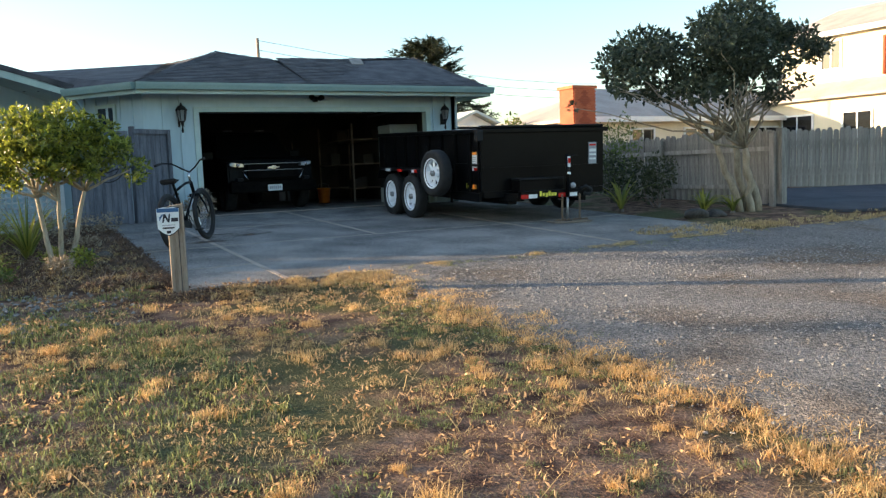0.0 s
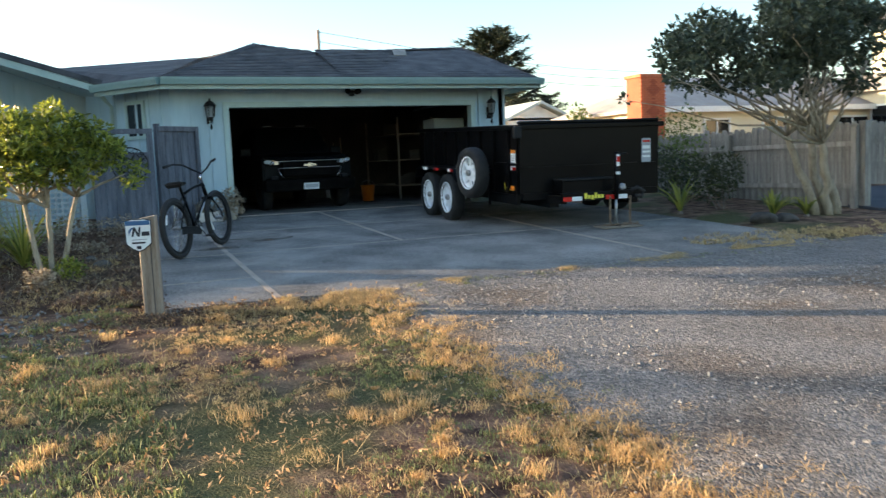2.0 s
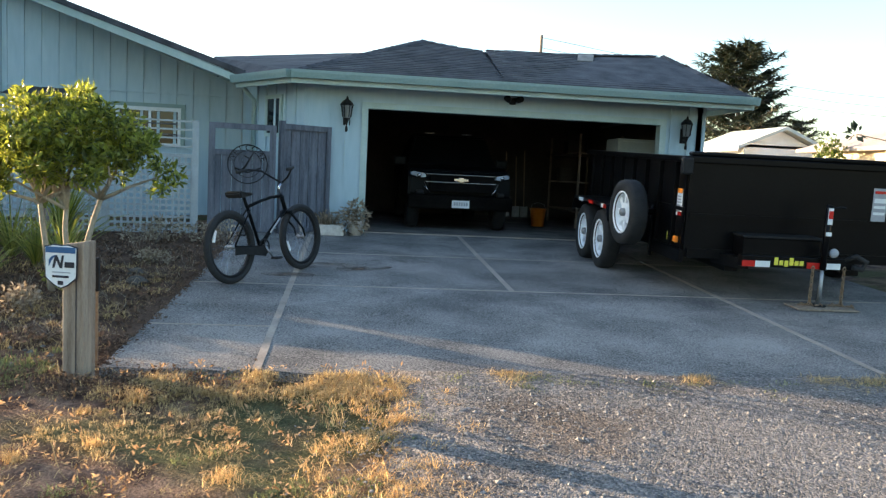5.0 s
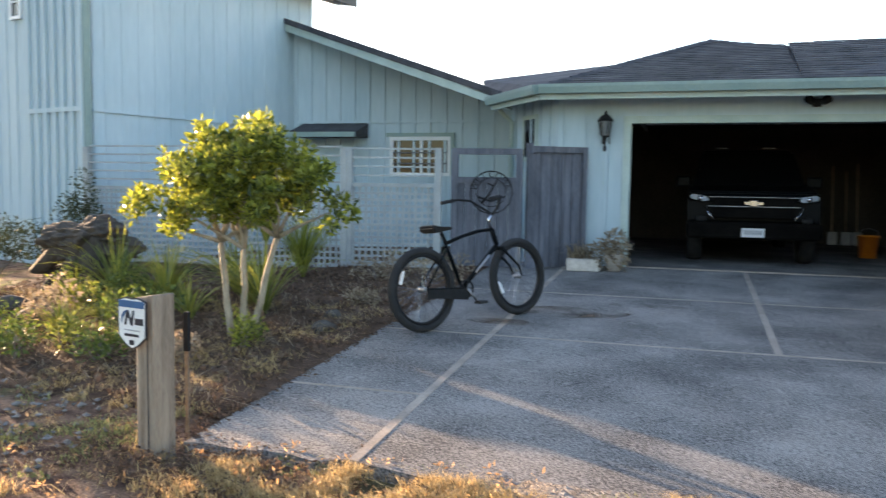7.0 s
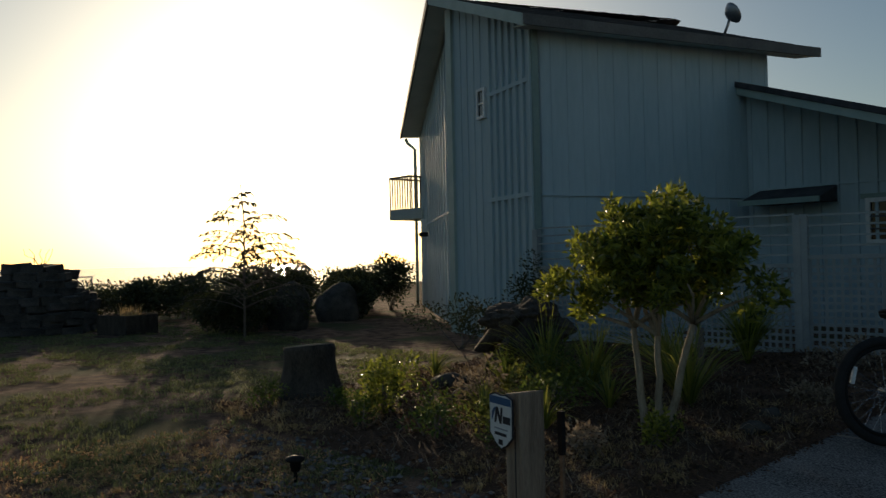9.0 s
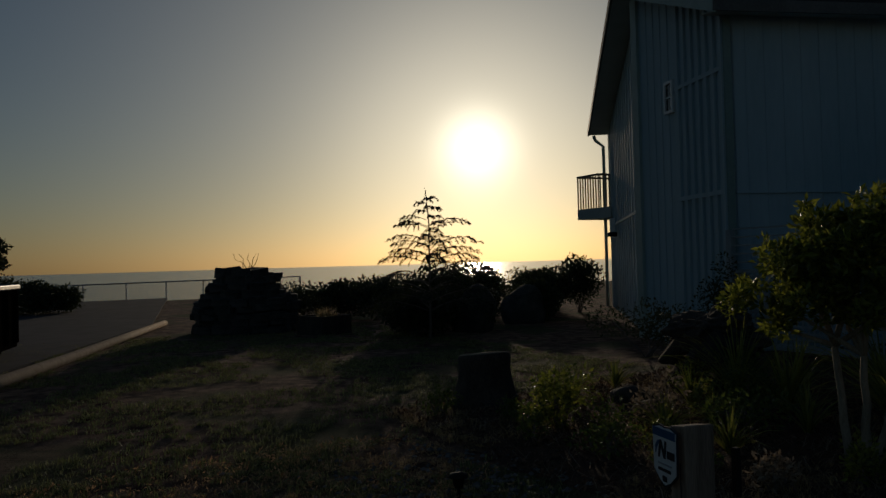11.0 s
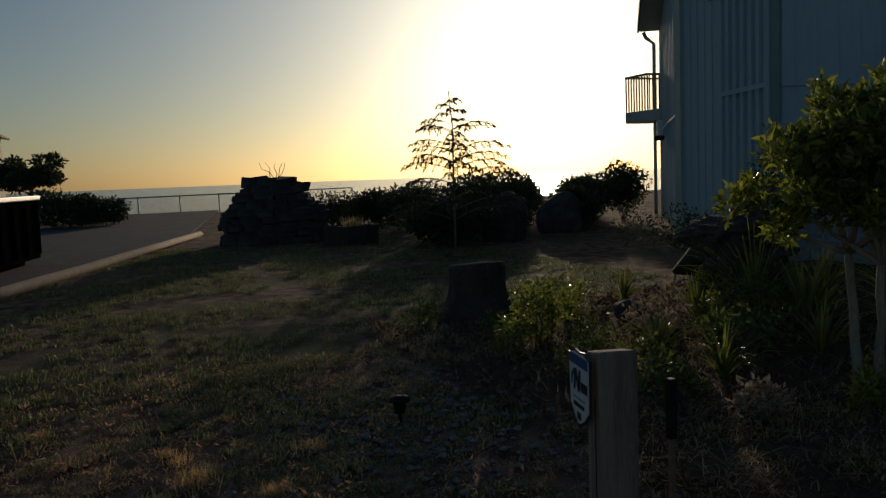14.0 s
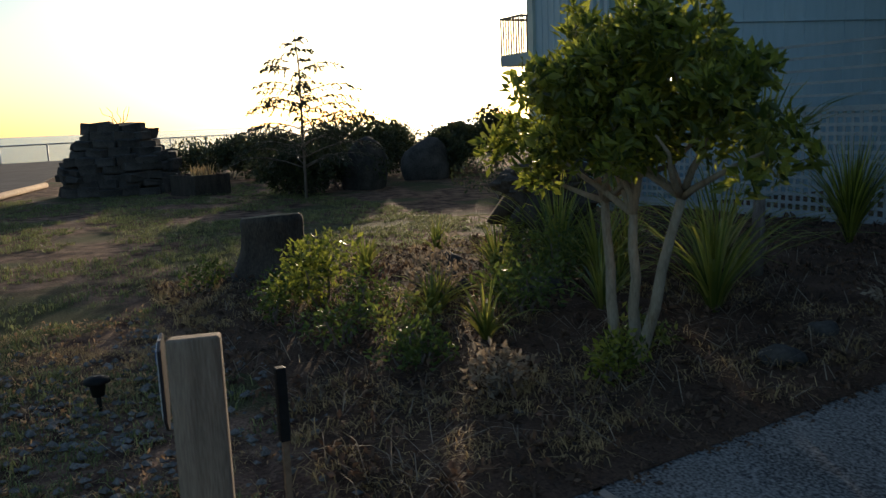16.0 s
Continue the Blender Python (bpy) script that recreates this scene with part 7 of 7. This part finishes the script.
g1 = scatter(3000, -6, .5, -15.2, -7.1, patch(2, .2), .3, .9)
tagged(blades("dry_lawn_grass", g1, 17, .042, .0018, M_drygrass, 1.2), "dry straw-coloured tufts of lawn grass", "grass", kind="stuff")
g2 = scatter(3500, -6, .5, -15.2, -7.1, patch(11, .14), .3, .9)
tagged(blades("green_lawn_grass", g2, 15, .046, .002, M_greengrass, 1.1), "sparse green lawn grass", "grass", kind="stuff")
g3 = scatter(11000, -18, -2, -13.5, -2.8, patch(5, -.15), .6, 1.5)
tagged(blades("green_lawn_grass", g3, 11, .045, .004, M_greengrass, .9), "thin mown lawn grass towards the sea", "grass", kind="stuff")
g4 = scatter(150, -5, .4, -15, -7.9, patch(21, -.05), .35, 1.6)
tagged(blades("straw_tufts", g4, 110, .058, .0018, M_straw, 1.1), "bleached straw tufts standing out of the lawn", "grass", kind="stuff")
strays = []
for k in range(430):
    y = rnd.uniform(-15, -7.4)
    strays.append((lawn_edge(y) + rnd.gauss(.02, .2), y, slope(y) - .012, rnd.uniform(.5, 1.25)))
tagged(blades("edge_straw", strays[:300], 30, .068, .002, M_straw, 1.7), "matted straw where the lawn meets the gravel", "grass", kind="stuff")
tagged(blades("edge_weeds", strays[300:], 22, .045, .0024, M_greengrass, 1.3), "green weeds where the lawn meets the gravel", "grass", kind="stuff")
weeds = []
for k in range(90):
    x = rnd.uniform(.4, 6.2)
    y = -7.45 - abs(rnd.gauss(0, .16)) - .25 * max(0, noise.noise((x * .8, 2, 7)))
    weeds.append((x, y, slope(y) - .01, rnd.uniform(.5, 1.2)))
tagged(blades("slab_edge_weeds", weeds, 24, .05, .0026, M_greengrass, 1.2), "small green weeds along the slab edge", "weeds", kind="stuff")
edge = []
for k in range(1150):
    x = rnd.uniform(-1.75, 5.9) if k < 850 else rnd.uniform(-1.4, .3)
    c = -7.5 if x < 3.7 else -7.3
    wgt = .25 if x < .2 else .12
    if x > .2 and noise.noise((x * 1.3, 0, 4)) < -.05:
        continue
    y = c - abs(rnd.gauss(0, wgt)) + (.1 if x > .3 else 0)
    if noise.noise((x * 2.6, y * 2.6, 6)) < (.1 if x < -.85 else -.12):
        continue
    edge.append((x, y, slope(y) - .02, rnd.uniform(.6, 1.3)))
tagged(blades("edge_grass", edge, 34, .062, .0021, M_drygrass, 1.2), "golden dry grass along the edge of the slab", "grass", kind="stuff")
far = []
for k in range(700):
    x = rnd.uniform(4.5, 16)
    y = -6.9 - (x - 6) * .1 + rnd.gauss(0, .28)
    far.append((x, y, ground_z(x, y), rnd.uniform(.6, 1.5)))
tagged(blades("verge_grass", far, 14, .05, .004, M_drygrass, 1.3), "dry grass verge between gravel and asphalt", "grass", kind="stuff")
th = scatter(3400, -6, .4, -15, -7.1, in_lawn, .6, 1.3)
tagged(blades("lawn_thatch", th, 9, .03, .0016, M_drygrass, 2.6), "flat dead thatch lying between the tufts", "thatch", kind="stuff")
wd = scatter(190, -5, .4, -15, -7.4, in_lawn, .7, 1.3)
tagged(blades("dead_stalks", wd, 3, .14, .0022, M_drygrass, 3.0), "long fallen straw stalks on the lawn", "straw", kind="stuff")

# soil, crumbs and twigs spilling from the bed over the slab's edge
cr = []
for k in range(1500):
    y = rnd.uniform(-7.4, -1.2)
    x = -1.84 + rnd.gauss(0, .05) + .09 * max(0, noise.noise((1, y * 2.3, 4)))
    cr.append((x, y, slope(y) + .002, rnd.uniform(.004, .016)))
tagged(stones("soil_crumbs", cr, M_soil), "dark soil crumbs spilling over the slab edge", "soil", kind="stuff")
tagged(leaves("edge_litter", [(x, y, z + .006, .05, .05, .008) for x, y, z, _ in cr[:260]], 1500, .032, M_mulch, None, .4, 0), "dry leaf litter along the edge of the slab", "litter", kind="stuff")
tw = scatter(420, -6.6, -1.9, -7.0, -2.4, lambda x, y: True, .6, 1.4)
tagged(blades("fallen_twigs", [(x, y, z + .045, q) for x, y, z, q in tw], 3, .12, .003, M_deadleaf, 3.0), "grey fallen twigs strewn over the bed", "twigs", kind="stuff")
# bare strip by the post: dead leaves and straw bits on open soil
bs = [(rnd.gauss(-1.5, .45), rnd.gauss(-7.75, .16), rnd.uniform(.5, 1)) for _ in range(300)]
tagged(leaves("post_litter", [(x, y, G(x, y) + .005, .05, .05, .01) for x, y, _ in bs], 1800, .035, M_mulch, None, .35, 0), "brown dead leaves on bare soil round the post", "litter", kind="stuff")

gp = []
for k in range(24000):
    y = -7.4 - abs(rnd.gauss(0, 3.0))
    x = rnd.uniform(-1.2, 9)
    if y > -16.5 and x > lawn_edge(y) - .1:
        gp.append((x, y, ground_z(0, y) + .012, min(.004 + rnd.expovariate(300), .018)))
for k in range(900):
    y = rnd.uniform(-15, -7.5)
    x = rnd.uniform(-.8, 6.5)
    if x > lawn_edge(y):
        gp.append((x, y, ground_z(0, y) + .012, rnd.uniform(.01, .024)))
tagged(stones("gravel_stones", gp, M_pebble), "loose angular grey gravel stones", "gravel", kind="stuff")
rv = [(rnd.gauss(-3.8, .8), rnd.gauss(-7.5, .6), 0, rnd.uniform(.012, .035)) for _ in range(700)]
tagged(stones("river_stones", [(x, y, G(x, y) - .01, r) for x, y, _, r in rv if x < -2.05], M_pebble), "rounded pale stones strewn round the path light", "stones", kind="stuff")
lt = scatter(5200, -6.9, -1.85, -7.0, -1.0, lambda x, y: True, .5, 1)
tagged(leaves("bark_mulch", [(x, y, z + .055, .04, .04, .014) for x, y, z, s in lt[:2600]], 15000, .045, M_mulch, None, .5, 0), "dark bark mulch and dead leaves in the bed", "mulch", kind="stuff")
gl_ = []
for k in range(900):
    y = rnd.uniform(-15, -7.4)
    gl_.append((lawn_edge(y) + rnd.gauss(-.1, .16), y, slope(y) - .006, min(.004 + rnd.expovariate(260), .018)))
tagged(stones("stray_stones", gl_, M_pebble), "gravel stones strayed into the lawn", "gravel", kind="stuff")
ll = scatter(2000, -6, .4, -15, -7.1, in_lawn, .5, 1)
tagged(leaves("leaf_litter", [(x, y, z + .03, .05, .05, .012) for x, y, z, s in ll], 13000, .032, M_litter, None, .35, 0), "dry leaf litter on the lawn", "litter", kind="stuff")
bd = scatter(900, -6.8, -1.9, -7.0, -3.6, lambda x, y: noise.noise((x, y, 3)) > -.1, .6, 1.5)
tagged(blades("bed_weeds", bd, 22, .075, .003, M_drygrass, 1.4), "dry weeds in the garden bed", "weeds", kind="stuff")
